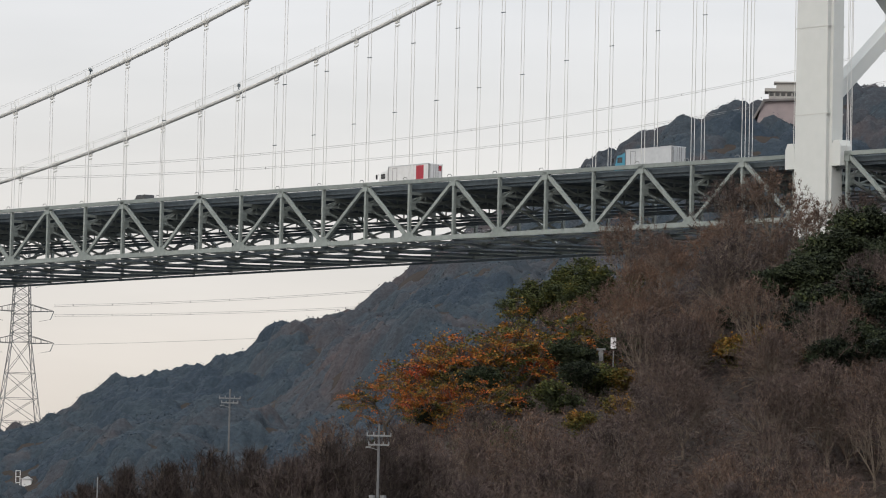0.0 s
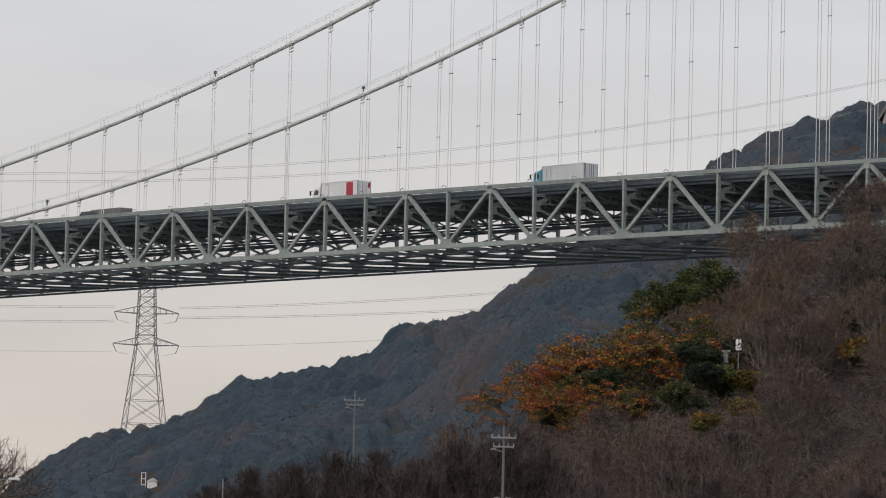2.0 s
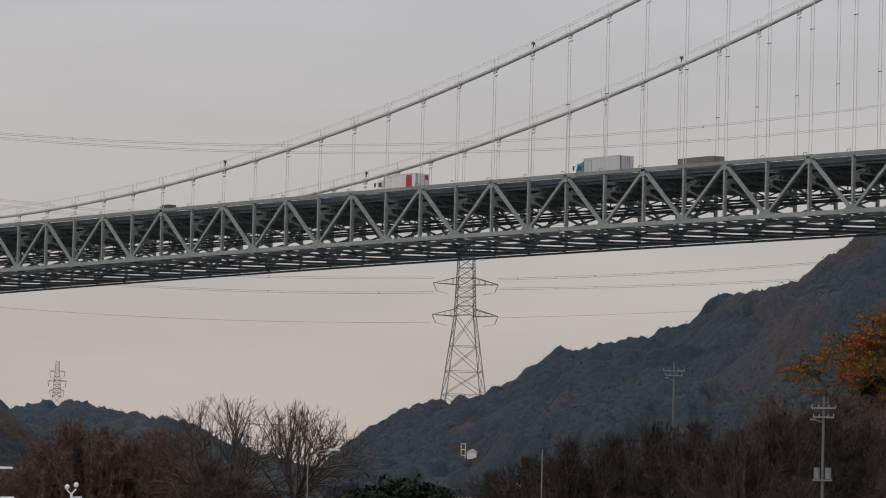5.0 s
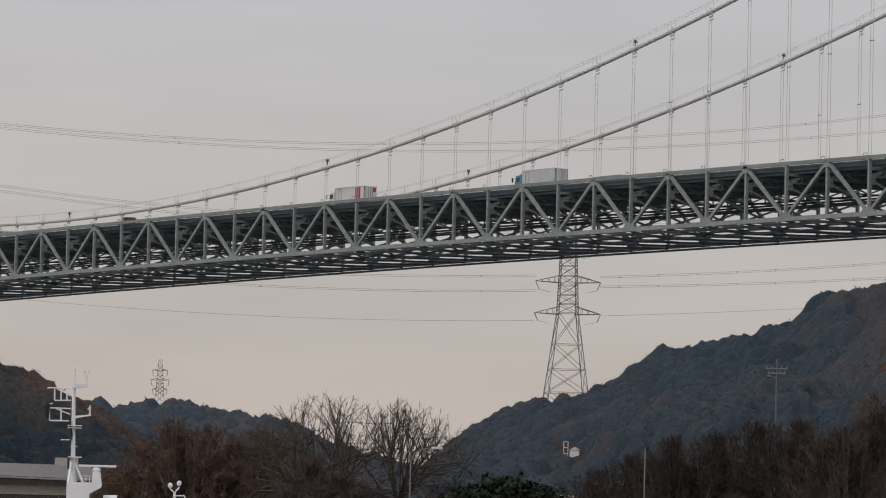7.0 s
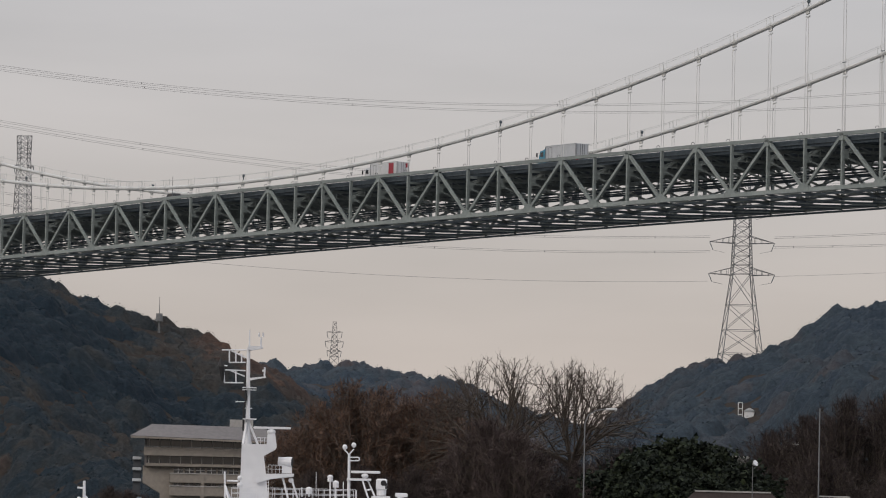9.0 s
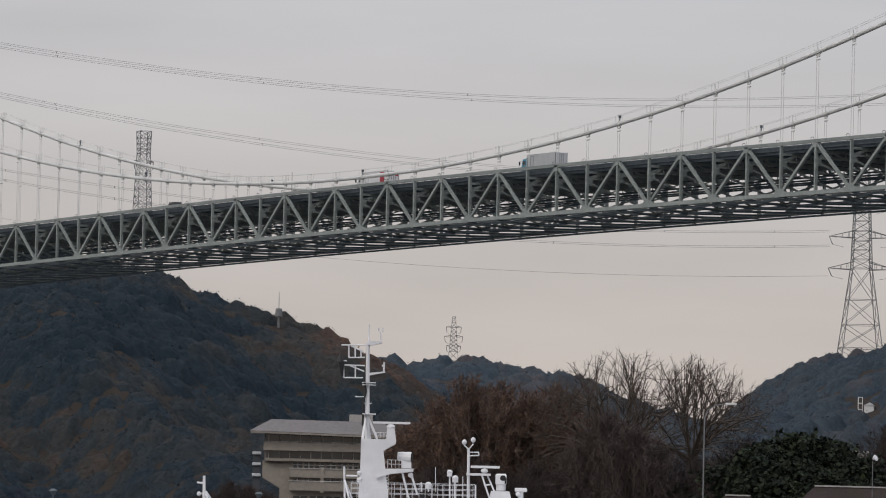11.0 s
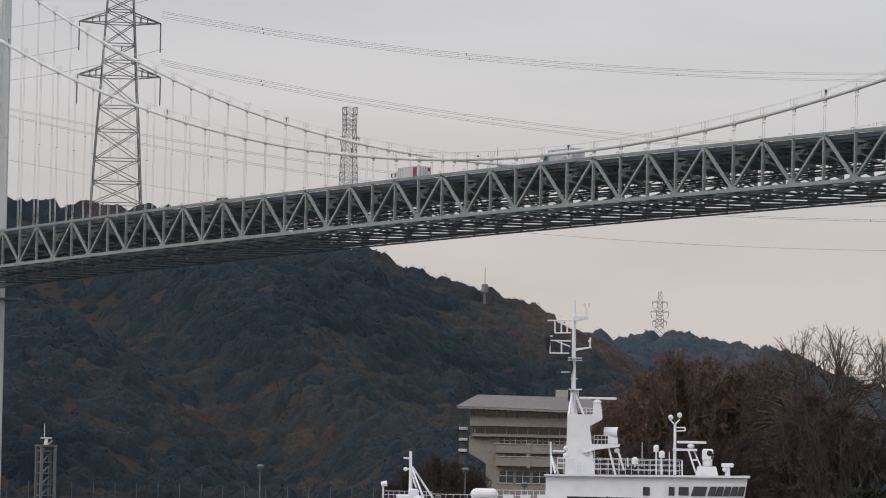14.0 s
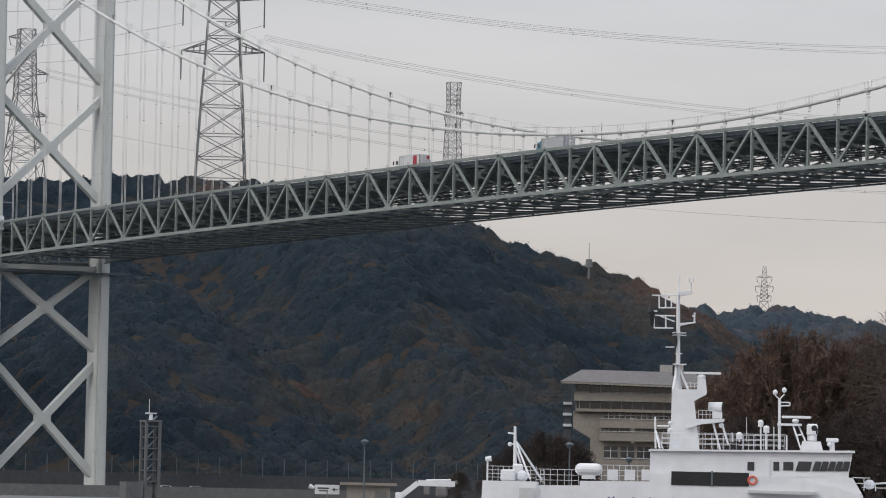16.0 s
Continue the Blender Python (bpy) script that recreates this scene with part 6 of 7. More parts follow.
# roof railings, ladders and fittings
sp("railing", Geo().tube((-0.91, -3.1, 9.03), (7.53, -3.1, 9.03), 0.017, n=5).tube((-0.91, -3.1, 9.38), (7.53, -3.1, 9.38), 0.017, n=5).tube((-0.91, -3.1, 9.73), (7.53, -3.1, 9.73), 0.017, n=5).tube((-0.91, -3.1, 8.68), (-0.91, -3.1, 9.73), 0.017, n=5).tube((-0.49, -3.1, 8.68), (-0.49, -3.1, 9.73), 0.017, n=5).tube((-0.07, -3.1, 8.68), (-0.07, -3.1, 9.73), 0.017, n=5).tube((0.36, -3.1, 8.68), (0.36, -3.1, 9.73), 0.017, n=5).tube((0.78, -3.1, 8.68), (0.78, -3.1, 9.73), 0.017, n=5).tube((1.2, -3.1, 8.68), (1.2, -3.1, 9.73), 0.017, n=5).tube((1.62, -3.1, 8.68), (1.62, -3.1, 9.73), 0.017, n=5).tube((2.04, -3.1, 8.68), (2.04, -3.1, 9.73), 0.017, n=5).tube((2.47, -3.1, 8.68), (2.47, -3.1, 9.73), 0.017, n=5).tube((2.89, -3.1, 8.68), (2.89, -3.1, 9.73), 0.017, n=5).tube((3.31, -3.1, 8.68), (3.31, -3.1, 9.73), 0.017, n=5).tube((3.73, -3.1, 8.68), (3.73, -3.1, 9.73), 0.017, n=5).tube((4.15, -3.1, 8.68), (4.15, -3.1, 9.73), 0.017, n=5).tube((4.58, -3.1, 8.68), (4.58, -3.1, 9.73), 0.017, n=5).tube((5.0, -3.1, 8.68), (5.0, -3.1, 9.73), 0.017, n=5).tube((5.42, -3.1, 8.68), (5.42, -3.1, 9.73), 0.017, n=5).tube((5.84, -3.1, 8.68), (5.84, -3.1, 9.73), 0.017, n=5).tube((6.26, -3.1, 8.68), (6.26, -3.1, 9.73), 0.017, n=5).tube((6.69, -3.1, 8.68), (6.69, -3.1, 9.73), 0.017, n=5).tube((7.11, -3.1, 8.68), (7.11, -3.1, 9.73), 0.017, n=5).tube((7.53, -3.1, 8.68), (7.53, -3.1, 9.73), 0.017, n=5))
sp("railing", Geo().tube((-0.91, 3.1, 9.03), (7.53, 3.1, 9.03), 0.017, n=5).tube((-0.91, 3.1, 9.38), (7.53, 3.1, 9.38), 0.017, n=5).tube((-0.91, 3.1, 9.73), (7.53, 3.1, 9.73), 0.017, n=5).tube((-0.91, 3.1, 8.68), (-0.91, 3.1, 9.73), 0.017, n=5).tube((-0.21, 3.1, 8.68), (-0.21, 3.1, 9.73), 0.017, n=5).tube((0.5, 3.1, 8.68), (0.5, 3.1, 9.73), 0.017, n=5).tube((1.2, 3.1, 8.68), (1.2, 3.1, 9.73), 0.017, n=5).tube((1.9, 3.1, 8.68), (1.9, 3.1, 9.73), 0.017, n=5).tube((2.61, 3.1, 8.68), (2.61, 3.1, 9.73), 0.017, n=5).tube((3.31, 3.1, 8.68), (3.31, 3.1, 9.73), 0.017, n=5).tube((4.01, 3.1, 8.68), (4.01, 3.1, 9.73), 0.017, n=5).tube((4.72, 3.1, 8.68), (4.72, 3.1, 9.73), 0.017, n=5).tube((5.42, 3.1, 8.68), (5.42, 3.1, 9.73), 0.017, n=5).tube((6.12, 3.1, 8.68), (6.12, 3.1, 9.73), 0.017, n=5).tube((6.83, 3.1, 8.68), (6.83, 3.1, 9.73), 0.017, n=5).tube((7.53, 3.1, 8.68), (7.53, 3.1, 9.73), 0.017, n=5))
sp("railing", Geo().tube((1.35, -1.6, 8.88), (1.61, -1.6, 8.88), 0.017, n=5).tube((1.35, -1.6, 9.09), (1.61, -1.6, 9.09), 0.017, n=5).tube((1.35, -1.6, 9.29), (1.61, -1.6, 9.29), 0.017, n=5).tube((1.35, -1.6, 9.5), (1.61, -1.6, 9.5), 0.017, n=5).tube((1.35, -1.6, 9.7), (1.61, -1.6, 9.7), 0.017, n=5).tube((1.35, -1.6, 9.9), (1.61, -1.6, 9.9), 0.017, n=5).tube((1.35, -1.6, 10.11), (1.61, -1.6, 10.11), 0.017, n=5).tube((1.35, -1.6, 10.31), (1.61, -1.6, 10.31), 0.017, n=5).tube((1.35, -1.6, 8.68), (1.35, -1.6, 10.31), 0.017, n=5).tube((1.61, -1.6, 8.68), (1.61, -1.6, 10.31), 0.017, n=5))
sp("roof_post", Geo().tube((-1.32, -2, 8.63), (-1.4, -2, 10.79), 0.07, n=6).tube((-1.35, -2, 9.86), (-0.84, -1, 8.64), 0.07, n=6).tube((-1.35, -2, 9.86), (-1.04, -3, 8.64), 0.07, n=6).tube((-1.25, -2, 10.17), (-0.45, -2, 10.16), 0.07, n=6), M_WHITE)
sp("loudhailer", Geo().ball((-0.36, -2, 10.37), 0.17, 8, 6).ball((-0.35, -2, 9.88), 0.2, 8, 6))
sp("locker", Geo().box((4.0, -2.5, 8.93), (0.55, 0.5999999999999996, 0.48), bevel=0.0), M_BLACK)
sp("antenna_post", Geo().tube((5.86, -1.2, 8.72), (5.82, -1.2, 10.6), 0.055, 0.055, n=6), M_WHITE)
sp("antenna_post", Geo().tube((6.21, -1.2, 8.73), (6.18, -1.2, 10.15), 0.06, 0.06, n=6), M_WHITE)
sp("antenna_post", Geo().tube((4.39, -1.2, 9.21), (4.38, -1.2, 9.73), 0.05, 0.05, n=6), M_WHITE)
sp("antenna_post", Geo().tube((4.88, -1.2, 9.22), (4.85, -1.2, 10.9), 0.02, 0.02, n=6), M_WHITE)
sp("antenna_post", Geo().tube((6.76, -1.2, 8.74), (6.72, -1.2, 10.29), 0.03, 0.03, n=6), M_WHITE)
sp("antenna_post", Geo().tube((7.64, -1.2, 8.7), (7.62, -1.2, 9.73), 0.04, 0.04, n=6), M_WHITE)
sp("antenna_post", Geo().tube((3.9, -1.2, 9.2), (3.88, -1.2, 9.84), 0.04, 0.04, n=6), M_WHITE)
sp("dome_antenna", Geo().ball((5.82, -1.2, 10.58), 0.2, 10, 6, 0.85).tube((5.82, -1.2, 10.28), (5.82, -1.2, 10.58), 0.18, n=10))
sp("dome_antenna", Geo().ball((6.21, -1.2, 10.18), 0.22, 10, 6, 0.85).tube((6.21, -1.2, 9.88), (6.21, -1.2, 10.18), 0.20, n=10))
sp("dome_antenna", Geo().ball((4.38, -1.2, 9.7), 0.22, 10, 6, 0.85).tube((4.38, -1.2, 9.4), (4.38, -1.2, 9.7), 0.20, n=10))
sp("fore_mast", Geo().tube((7.15, 0, 8.75), (7.1, 0, 12.22), 0.11, 0.09, n=8), M_WHITE)
sp("fore_yard", Geo().tube((6.78, 0, 12.49), (7.07, 0, 12.22), 0.05, n=6).tube((7.43, 0, 12.57), (7.12, 0, 12.22), 0.05, n=6).tube((7.15, 0, 11.99), (7.8, 0, 12.0), 0.05, n=6).tube((7.16, 0, 11.75), (7.81, 0, 11.79), 0.05, n=6).tube((7.8, 0, 12.0), (7.81, 0, 11.79), 0.05, n=6), M_WHITE)
sp("satellite_dome", Geo().ball((6.8, 0, 12.68), 0.17, 10, 6, 1.1))
sp("satellite_dome", Geo().ball((7.41, 0, 12.84), 0.17, 10, 6, 1.1))
sp("radar_scanner", Geo().box((8.27, 0.0, 11.0), (2.02, 0.3, 0.17), bevel=0.04), M_WHITE)
sp("radar_gearbox", Geo().ball((8.22, 0, 10.74), 0.25, 10, 6, 0.7))
sp("radar_shelf", Geo().box((7.81, 0.0, 10.48), (1.66, 0.8, 0.15), bevel=0.0), M_WHITE)
sp("shelf_strut", Geo().tube((8.06, -0.3, 10.39), (8.57, -0.6, 8.91), 0.06, n=6).tube((8.45, 0.3, 10.4), (8.9, -0.6, 9.37), 0.06, n=6).tube((8.27, -0.4, 9.74), (8.69, -0.4, 9.82), 0.06, n=6), M_WHITE)
sp("director_base", Geo().prism([(8.73, 9.37), (9.93, 9.35), (10.13, 8.66), (8.55, 8.65)], -1.1, 1.1), M_WHITE)
sp("fire_director", Geo().box((9.37, -0.2, 10.16), (0.75, 0.8, 0.8), bevel=0.1).tube((9.37, -0.2, 9.41), (9.37, -0.2, 9.81), 0.33, n=12), M_WHITE)
sp("director_lens", Geo().tube((9.49, -0.62, 10.26), (9.49, -0.56, 10.26), 0.2, n=12).box((9.67, -0.6, 10.06), (0.12, 0.08, 0.4)), M_BLACK)
sp("camera_head", Geo().tube((10.74, -0.5, 8.67), (10.74, -0.5, 9.32), 0.18, n=8).box((10.74, -0.5, 9.47), (0.85, 0.4, 0.28), bevel=0.06).ball((10.54, -0.7, 9.17), 0.16, 8, 6), M_WHITE)
sp("roof_lamp", Geo().tube((10.24, -3, 8.4), (10.62, -3, 8.67), 0.06, n=6).tube((10.95, -3, 8.42), (11.2, -3, 8.68), 0.06, n=6).tube((11.53, -3, 8.52), (11.85, -3, 8.75), 0.06, n=6), M_WHITE)
sp("fore_rail", Geo().tube((12.08, -3, 6.92), (13.31, -3, 6.92), 0.03, n=6).tube((12.09, -3, 6.53), (13.32, -3, 6.55), 0.03, n=6).tube((12.75, -3, 6.26), (14.61, -3, 6.26), 0.03, n=6).tube((13.65, -3, 6.56), (13.66, -3, 6.04), 0.03, n=6).tube((12.86, -3, 6.93), (12.88, -3, 6.03), 0.03, n=6).tube((14.43, -3, 6.26), (14.44, -3, 5.8), 0.03, n=6), M_WHITE)
sp("deck_gun", Geo().tube((13.13, -0.5, 6.52), (14.49, -0.5, 6.61), 0.07, n=6), M_WHITE)
sp("gun_mount", Geo().ball((13.32, -0.5, 6.49), 0.38, 10, 6, 0.9))
# after deck: life raft, railings, stern house with its own mast
sp("life_raft", Geo().tube((-6.35, -3.6, 7.1), (-5.3, -3.6, 7.1), 0.42, n=14).ball((-6.35, -3.6, 7.1), 0.42, 12, 6).ball((-5.3, -3.6, 7.1), 0.42, 12, 6).box((-5.85, -3.6, 6.6), (0.9, 0.5, 0.3)))
sp("railing", Geo().tube((-5.369999999999999, -3.8, 6.72), (-1.68, -3.8, 6.72), 0.017, n=5).tube((-5.369999999999999, -3.8, 7.07), (-1.68, -3.8, 7.07), 0.017, n=5).tube((-5.369999999999999, -3.8, 7.42), (-1.68, -3.8, 7.42), 0.017, n=5).tube((-5.37, -3.8, 6.37), (-5.37, -3.8, 7.42), 0.017, n=5).tube((-4.96, -3.8, 6.37), (-4.96, -3.8, 7.42), 0.017, n=5).tube((-4.55, -3.8, 6.37), (-4.55, -3.8, 7.42), 0.017, n=5).tube((-4.14, -3.8, 6.37), (-4.14, -3.8, 7.42), 0.017, n=5).tube((-3.73, -3.8, 6.37), (-3.73, -3.8, 7.42), 0.017, n=5).tube((-3.32, -3.8, 6.37), (-3.32, -3.8, 7.42), 0.017, n=5).tube((-2.91, -3.8, 6.37), (-2.91, -3.8, 7.42), 0.017, n=5).tube((-2.5, -3.8, 6.37), (-2.5, -3.8, 7.42), 0.017, n=5).tube((-2.09, -3.8, 6.37), (-2.09, -3.8, 7.42), 0.017, n=5).tube((-1.68, -3.8, 6.37), (-1.68, -3.8, 7.42), 0.017, n=5))
sp("deck_locker", Geo().box((-4.21, -2.95, 6.77), (0.72, 0.6999999999999997, 0.73), bevel=0.0), M_WHITE)
sp("deck_locker", Geo().box((-3.04, -2.95, 6.79), (0.71, 0.6999999999999997, 0.72), bevel=0.0), M_WHITE)
sp("deck_locker", Geo().box((-1.88, -2.95, 6.81), (0.72, 0.6999999999999997, 0.73), bevel=0.0), M_WHITE)
sp("stern_house", Geo().prism([(-13.04, 6.2), (-9.41, 6.2), (-9.21, 5.2), (-9.11, 2.8), (-13.19, 2.8)], -3.4, 3.4), M_WHITE)
sp("stern_locker", Geo().box((-10.0, -3.5, 5.13), (1.07, 0.20000000000000018, 1.24), bevel=0.0), M_SHIPGREY)
sp("stern_deck", Geo().prism([(-9.41, 5.96), (-6.42, 6.0), (-6.42, 2.8), (-9.41, 2.8)], -3.2, 3.2), M_WHITE)
sp("railing", Geo().tube((-12.739999999999998, -3.3, 6.45), (-9.41, -3.3, 6.45), 0.017, n=5).tube((-12.739999999999998, -3.3, 6.7), (-9.41, -3.3, 6.7), 0.017, n=5).tube((-12.739999999999998, -3.3, 6.95), (-9.41, -3.3, 6.95), 0.017, n=5).tube((-12.739999999999998, -3.3, 7.2), (-9.41, -3.3, 7.2), 0.017, n=5).tube((-12.74, -3.3, 6.2), (-12.74, -3.3, 7.2), 0.017, n=5).tube((-12.37, -3.3, 6.2), (-12.37, -3.3, 7.2), 0.017, n=5).tube((-12.0, -3.3, 6.2), (-12.0, -3.3, 7.2), 0.017, n=5).tube((-11.63, -3.3, 6.2), (-11.63, -3.3, 7.2), 0.017, n=5).tube((-11.26, -3.3, 6.2), (-11.26, -3.3, 7.2), 0.017, n=5).tube((-10.89, -3.3, 6.2), (-10.89, -3.3, 7.2), 0.017, n=5).tube((-10.52, -3.3, 6.2), (-10.52, -3.3, 7.2), 0.017, n=5).tube((-10.15, -3.3, 6.2), (-10.15, -3.3, 7.2), 0.017, n=5).tube((-9.78, -3.3, 6.2), (-9.78, -3.3, 7.2), 0.017, n=5).tube((-9.41, -3.3, 6.2), (-9.41, -3.3, 7.2), 0.017, n=5))
sp("railing", Geo().tube((-9.41, -3.1, 6.33), (-6.52, -3.1, 6.33), 0.017, n=5).tube((-9.41, -3.1, 6.69), (-6.52, -3.1, 6.69), 0.017, n=5).tube((-9.41, -3.1, 7.06), (-6.52, -3.1, 7.06), 0.017, n=5).tube((-9.41, -3.1, 5.96), (-9.41, -3.1, 7.0600000000000005), 0.017, n=5).tube((-8.93, -3.1, 5.96), (-8.93, -3.1, 7.0600000000000005), 0.017, n=5).tube((-8.45, -3.1, 5.96), (-8.45, -3.1, 7.0600000000000005), 0.017, n=5).tube((-7.96, -3.1, 5.96), (-7.96, -3.1, 7.0600000000000005), 0.017, n=5).tube((-7.48, -3.1, 5.96), (-7.48, -3.1, 7.0600000000000005), 0.017, n=5).tube((-7.0, -3.1, 5.96), (-7.0, -3.1, 7.0600000000000005), 0.017, n=5).tube((-6.52, -3.1, 5.96), (-6.52, -3.1, 7.0600000000000005), 0.017, n=5))
sp("railing", Geo().tube((-9.11, -3.5, 5.43), (-8.83, -3.5, 5.43), 0.017, n=5).tube((-9.11, -3.5, 5.69), (-8.83, -3.5, 5.69), 0.017, n=5).tube((-9.11, -3.5, 5.95), (-8.83, -3.5, 5.95), 0.017, n=5).tube((-9.11, -3.5, 6.2), (-8.83, -3.5, 6.2), 0.017, n=5).tube((-9.11, -3.5, 6.46), (-8.83, -3.5, 6.46), 0.017, n=5).tube((-9.11, -3.5, 6.72), (-8.83, -3.5, 6.72), 0.017, n=5).tube((-9.11, -3.5, 6.98), (-8.83, -3.5, 6.98), 0.017, n=5).tube((-9.11, -3.5, 5.17), (-9.11, -3.5, 6.98), 0.017, n=5).tube((-8.83, -3.5, 5.17), (-8.83, -3.5, 6.98), 0.017, n=5))
sp("after_mast", Geo().tube((-10.96, 0, 7.32), (-11.01, 0, 9.98), 0.13, 0.09, n=8), M_WHITE)
sp("mast_stay", Geo().tube((-10.92, 0, 8.88), (-9.86, -1.5, 6.38), 0.07, n=6).tube((-10.87, 0, 8.9), (-9.13, 1.5, 6.33), 0.07, n=6).tube((-10.93, -0.1, 8.49), (-10.57, -0.1, 7.46), 0.07, n=6).tube((-10.94, 0, 8.17), (-10.68, 0, 8.17), 0.07, n=6), M_WHITE)
sp("mast_lamp", Geo().tube((-11.49, 0, 9.51), (-11.03, 0, 9.47), 0.07, n=6).tube((-11.41, 0, 8.76), (-11.04, 0, 8.75), 0.07, n=6), M_WHITE)
sp("loudhailer", Geo().ball((-11.34, 0, 8.74), 0.15, 8, 6))
sp("searchlight", Geo().tube((-12.89, -3, 7.65), (-12.49, -3, 7.71), 0.16, 0.2, n=10).tube((-12.74, -3, 6.2), (-12.74, -3, 7.65), 0.06, n=6))
sp("deck_gear", Geo().box((-11.36, -2, 6.6000000000000005), (1.0, 1.0, 0.8), bevel=0.1).ball((-10.39, -2, 6.55), 0.4, 10, 6).box((-10.72, -1, 6.8), (0.7, 0.7, 1.2), bevel=0.1), M_WHITE)
txt = bpy.data.curves.new("ship_lettering", "FONT")
txt.body, txt.size, txt.space_character = "海上保安庁", 1.15, 1.32
txt.extrude = 0.01
txt.materials.append(M_NAVY)
lt = new("ship_lettering", txt)
lt.parent = ship
lt.matrix_basis = pose(-4.64, -3.93, 4.34, 90, 0, 0)


# ---- vehicles on the bridge ----
def wheels(ob, xs, w, r=0.5):
    for xx in xs:
        for sy in (-1, 1):
            wh = part("wheel", Geo().tube((xx, sy * w - 0.14, r), (xx, sy * w + 0.14, r), r, n=16), M_BLACK, ob)
            part("hub", Geo().tube((xx, sy * (w + 0.15), r), (xx, sy * (w + 0.17), r), r * 0.5, n=10), M_GALV, wh)


def box_truck(label, cab_mat, body_mat, length, red=False, height=3.75):
    """Cab forward at +x, box body behind; its foot is on the road."""
    ob = thing("box_truck", Matrix(), label, "truck", "trucks on the bridge")
    x1 = length / 2
    cab = part("cab", Geo().prism([(x1 - 2.1, 0.6), (x1 - 2.1, 3.0), (x1 - 1.9, 3.1), (x1 - 0.5, 3.05), (x1 - 0.1, 1.9), (x1, 1.2), (x1, 0.6)], -1.2, 1.2), cab_mat, ob)
    part("windscreen", Geo().prism([(x1 - 0.46, 2.95), (x1 - 0.08, 1.95), (x1 - 0.05, 1.97), (x1 - 0.42, 2.98)], -1.1, 1.1), M_GLASS, cab)
    for sy in (-1, 1):
        part("side_window", Geo().box((x1 - 1.05, sy * 1.21, 2.4), (1.0, 0.04, 0.75)), M_GLASS, cab)
        part("mirror", Geo().box((x1 + 0.18, sy * 1.45, 2.35), (0.16, 0.28, 0.7), bevel=0.04).beam((x1 - 0.2, sy * 1.2, 2.7), (x1 + 0.15, sy * 1.42, 2.65), 0.05, 0.05), M_BLACK, cab)
    part("wind_deflector", Geo().prism([(x1 - 2.1, 3.05), (x1 - 2.1, 3.5), (x1 - 1.0, 3.1)], -1.0, 1.0), cab_mat, cab)
    bl = length - 2.3
    bx = -x1 + bl / 2
    box = part("box_body", Geo().box((bx, 0, (height + 1.05) / 2), (bl, 2.5, height - 1.05), bevel=0.05), body_mat, ob)
    for zz in (height - 0.03, 1.12):
        part("edge_rail", Geo().box((bx, -1.265, zz), (bl, 0.06, 0.12)).box((bx, 1.265, zz), (bl, 0.06, 0.12)), M_BODYGREY, box)
    for xx in (-x1 + 0.05, -x1 + bl - 0.05):
        part("corner_post", Geo().box((xx, 1.262, (height + 1.05) / 2), (0.14, 0.05, height - 1.1)), M_GALV, box)
    part("side_door", Geo().box((-x1 + bl - 1.1, 1.262, 2.35), (0.06, 0.03, 2.3)).box((-x1 + bl - 2.1, 1.262, 2.35), (0.06, 0.03, 2.3)).box((-x1 + bl - 1.6, 1.262, 3.45), (1.05, 0.03, 0.06)), M_GALV, box)
    part("rear_door", Geo().box((-x1 - 0.01, 0.62, 2.4), (0.05, 1.15, 2.5)).box((-x1 - 0.01, -0.62, 2.4), (0.05, 1.15, 2.5)), body_mat, box)
    g = Geo()
    for yy in (-1.1, -0.4, 0.0, 0.4, 1.1):
        g.box((-x1 - 0.05, yy, 2.4), (0.05, 0.05, 2.45))
    part("lock_bar", g, M_GALV, box)
    if red:
        part("red_panel", Geo().box((-x1 + 2.15, 1.262, 2.55), (1.75, 0.03, 2.0)), M_RED, box)
        part("red_panel", Geo().box((-x1 - 0.05, -0.75, 3.1), (0.04, 0.5, 0.75)), M_RED, box)
    part("chassis", Geo().box((0, 0, 0.85), (length - 0.6, 1.0, 0.3)).box((bx, -1.1, 0.75), (bl * 0.5, 0.08, 0.4)).box((bx, 1.1, 0.75), (bl * 0.5, 0.08, 0.4)), M_DARKANDSHADE, ob)
    wheels(ob, (x1 - 1.3, -x1 + 1.4, -x1 + 2.6), 1.05)
    for sy in (-0.95, 0.95):
        part("tail_lamp", Geo().box((-x1 - 0.02, sy, 0.95), (0.06, 0.35, 0.14)), M_RED, ob)
    return ob


def flat_trailer(label, body_mat, cab_mat, height, length):
    ob = thing("trailer_truck", Matrix(), label, "truck", "trucks on the bridge")
    x1 = length / 2
    cab = part("cab", Geo().prism([(x1 - 2.0, 0.6), (x1 - 2.0, 2.7), (x1 - 0.5, 2.75), (x1 - 0.1, 1.8), (x1, 1.2), (x1, 0.6)], -1.2, 1.2), cab_mat, ob)
    part("windscreen", Geo().prism([(x1 - 0.46, 2.65), (x1 - 0.08, 1.85), (x1 - 0.05, 1.87), (x1 - 0.42, 2.68)], -1.1, 1.1), M_GLASS, cab)
    part("cargo_body", Geo().box((-1.3, 0, (height + 1.0) / 2), (length - 2.7, 2.45, height - 1.0), bevel=0.12), body_mat, ob)
    part("chassis", Geo().box((0, 0, 0.85), (length - 0.6, 1.0, 0.3)), M_DARKANDSHADE, ob)
    wheels(ob, (x1 - 1.2, -x1 + 1.4, -x1 + 2.6), 1.05)
    return ob


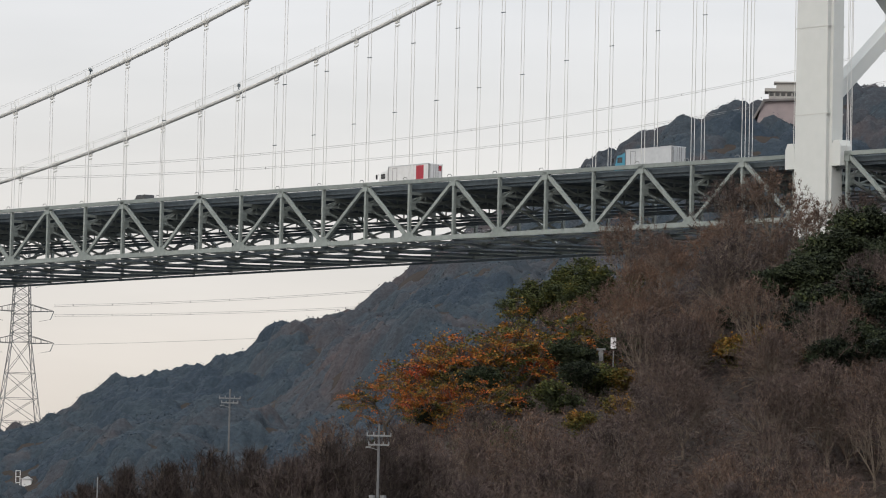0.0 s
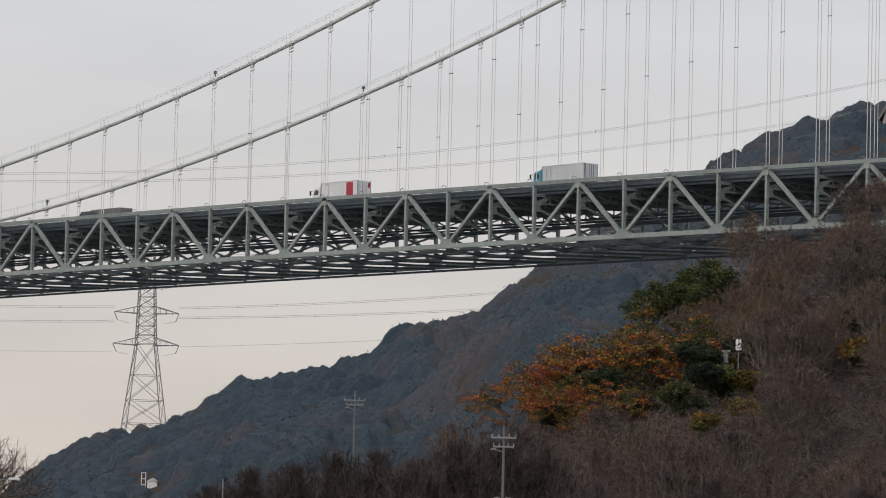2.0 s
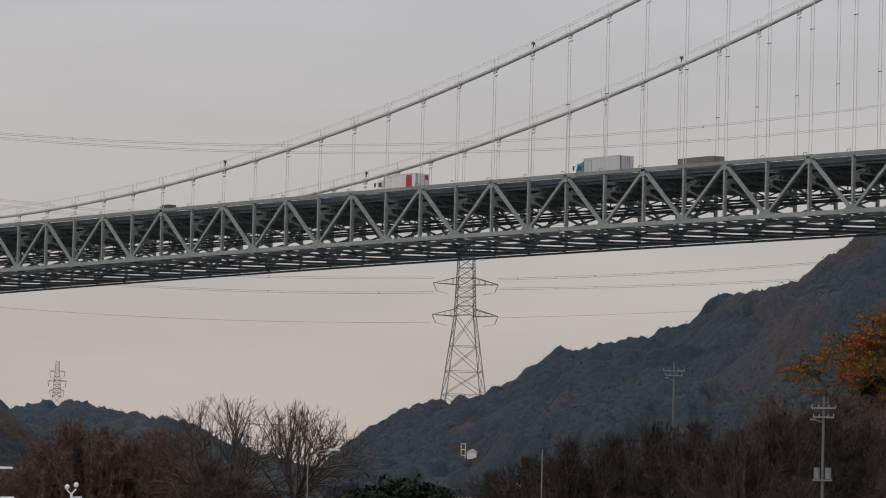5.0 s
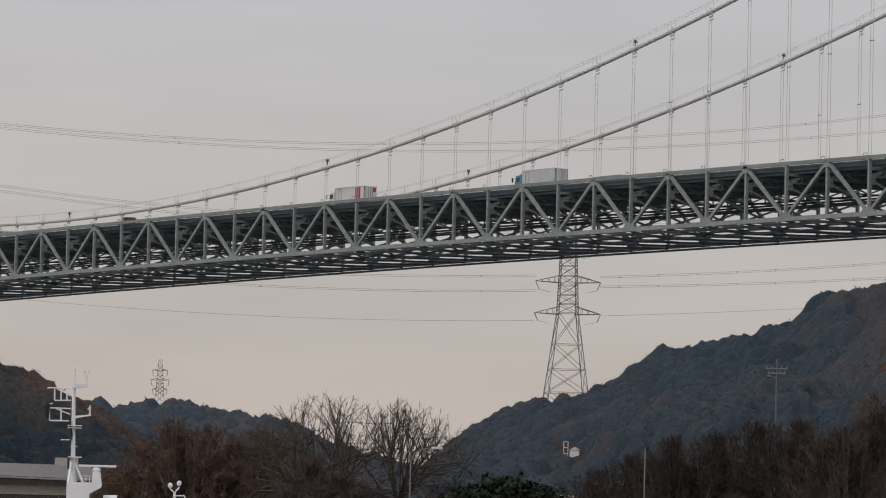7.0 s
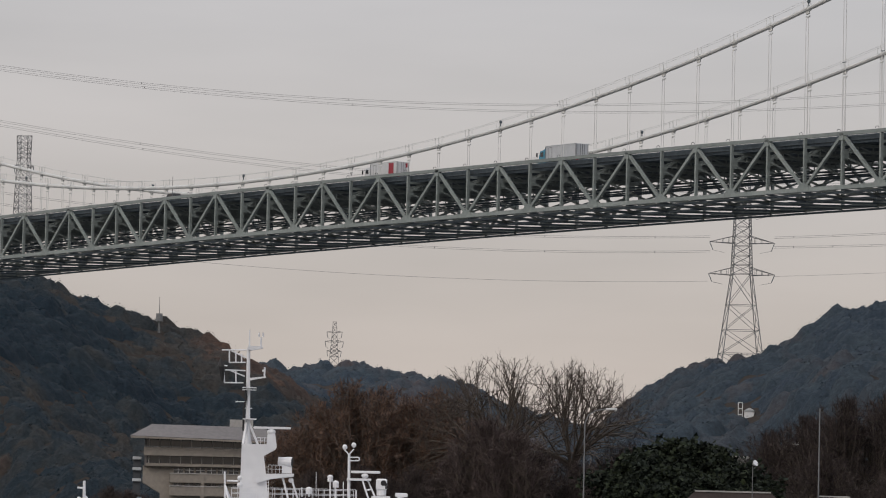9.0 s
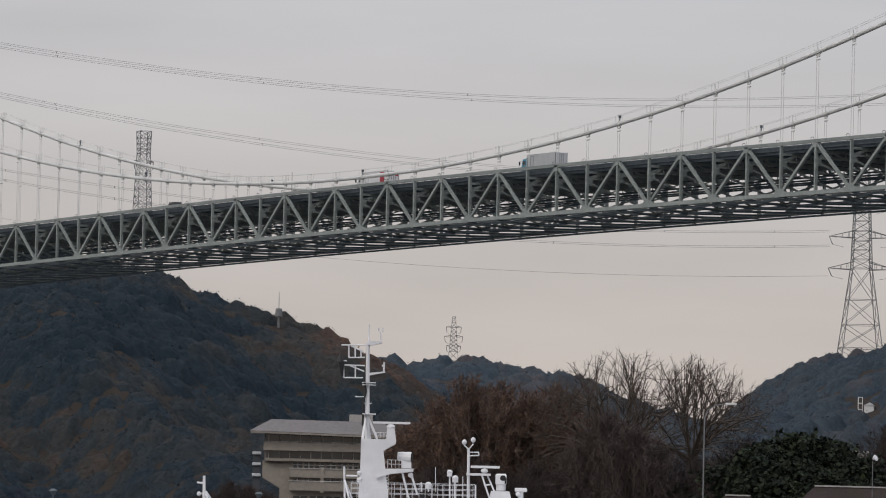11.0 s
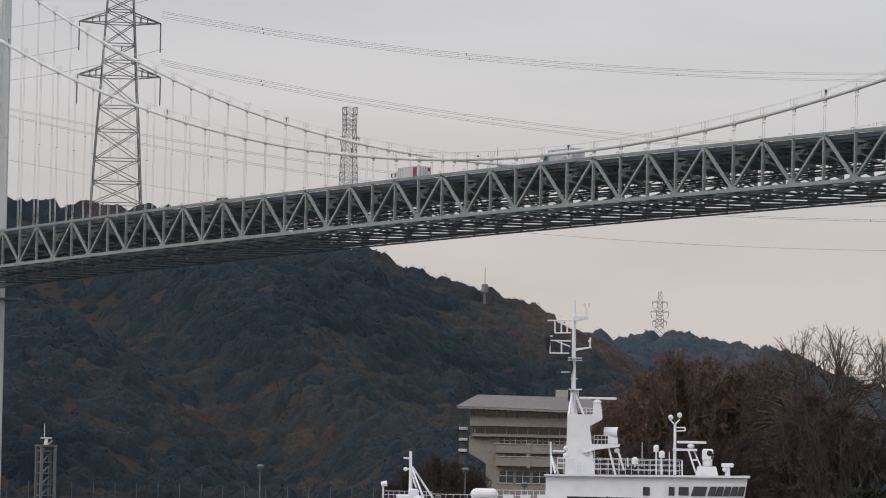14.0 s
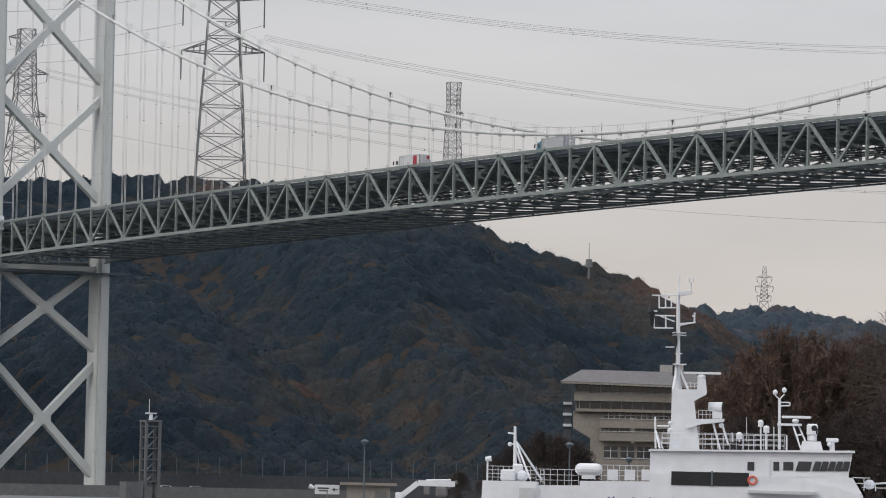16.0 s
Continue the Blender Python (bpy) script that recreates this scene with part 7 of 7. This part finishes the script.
def sedan(label, mat, tall=1.0):
    ob = thing("car", Matrix(), label, "car", "cars on the bridge")
    part("body", Geo().prism([(-2.2, 0.35), (-2.25, 0.85), (-2.1, 1.05 * tall), (-1.9, 1.5 * tall), (0.3, 1.5 * tall), (1.1, 0.98 * tall), (2.1, 0.85 * tall), (2.25, 0.6), (2.2, 0.35)], -0.85, 0.85), mat, ob)
    for sy in (-1, 1):
        part("side_window", Geo().prism([(-1.7, 1.05 * tall), (-1.6, 1.42 * tall), (0.2, 1.42 * tall), (0.8, 1.05 * tall)], sy * 0.86 - 0.01, sy * 0.86 + 0.01), M_GLASS, ob)
    part("windscreen", Geo().prism([(0.34, 1.46 * tall), (1.08, 1.0 * tall), (1.12, 1.02 * tall), (0.38, 1.5 * tall)], -0.75, 0.75), M_GLASS, ob)
    wheels(ob, (-1.35, 1.35), 0.8, 0.32)
    return ob


red_truck = box_truck("white box truck with a red side panel on the bridge deck", M_BODY, M_BODY, 12.0, True)
blue_truck = box_truck("silver box truck with a blue cab on the bridge deck", M_BLUE, M_BODYGREY, 12.2)
low_truck = flat_trailer("grey-brown covered trailer truck on the far lanes of the bridge", M_BROWNROOF, M_CAR, 4.15, 12.0)
green_truck = flat_trailer("grey-green covered truck on the far lanes of the bridge", M_STEEL, M_GREEN, 3.4, 11.0)
dark_car = sedan("dark tall minivan on the bridge deck", M_CAR, 1.42)
HEAD = math.degrees(math.atan2(UY, UX))

# slim flag pole on the deck edge
fp_m = BRIDGE @ Matrix.Translation((398.0, -WIDTH / 2, chord_z(398.0) - 0.76))
mast_ob = thing("signal_pole", fp_m, "slim pole standing on the median of the bridge", "pole")
part("pole", Geo().tube((0, 0, 0), (0, 0, 7.2), 0.10, 0.05, n=6), M_GALV, mast_ob)
# two cars on the waterfront road
road_cars = []
for az in (-15.15, -14.83):
    cx, cy, _ = polar(az, 1262, 0)
    cb = sedan("small white car on the waterfront road", M_WHITE)
    cb["group"] = "cars on the waterfront road"
    cb.matrix_basis = pose(cx, cy, land_z(cx, cy) + 1.6, 0, 0, 15)
    road_cars.append(cb)
tagged(part("road", Geo().rail([Vector(polar(a, 1268, LOW + 0.8)) for a in np.linspace(-19.5, -12.6, 24)], 40, 1.6), M_ASPHALT), "asphalt waterfront road behind a parapet", "road", kind="structure")


def on_bridge(s, off, away=True):
    p = BRIDGE @ Vector((s, -off, chord_z(s) - 0.76))
    return pose(p.x, p.y, p.z, 0, 0, HEAD if away else HEAD + 180)


def drive(ob, s0, speed, off, away=True):
    rows = []
    for k in range(33):
        t = k * 0.5
        rows.append((t, on_bridge(s0 + speed * t, off, away)))
    walk(ob, rows)


def motions():
    drive(red_truck, 78.9, 24.15, 5.0)
    drive(blue_truck, 25.0, 23.4, 5.0)
    drive(dark_car, 145.0, 25.8, 3.6)
    drive(low_truck, 259.5, -25.6, 17.0, False)
    drive(green_truck, 359.5, -25.0, 17.0, False)


motions()
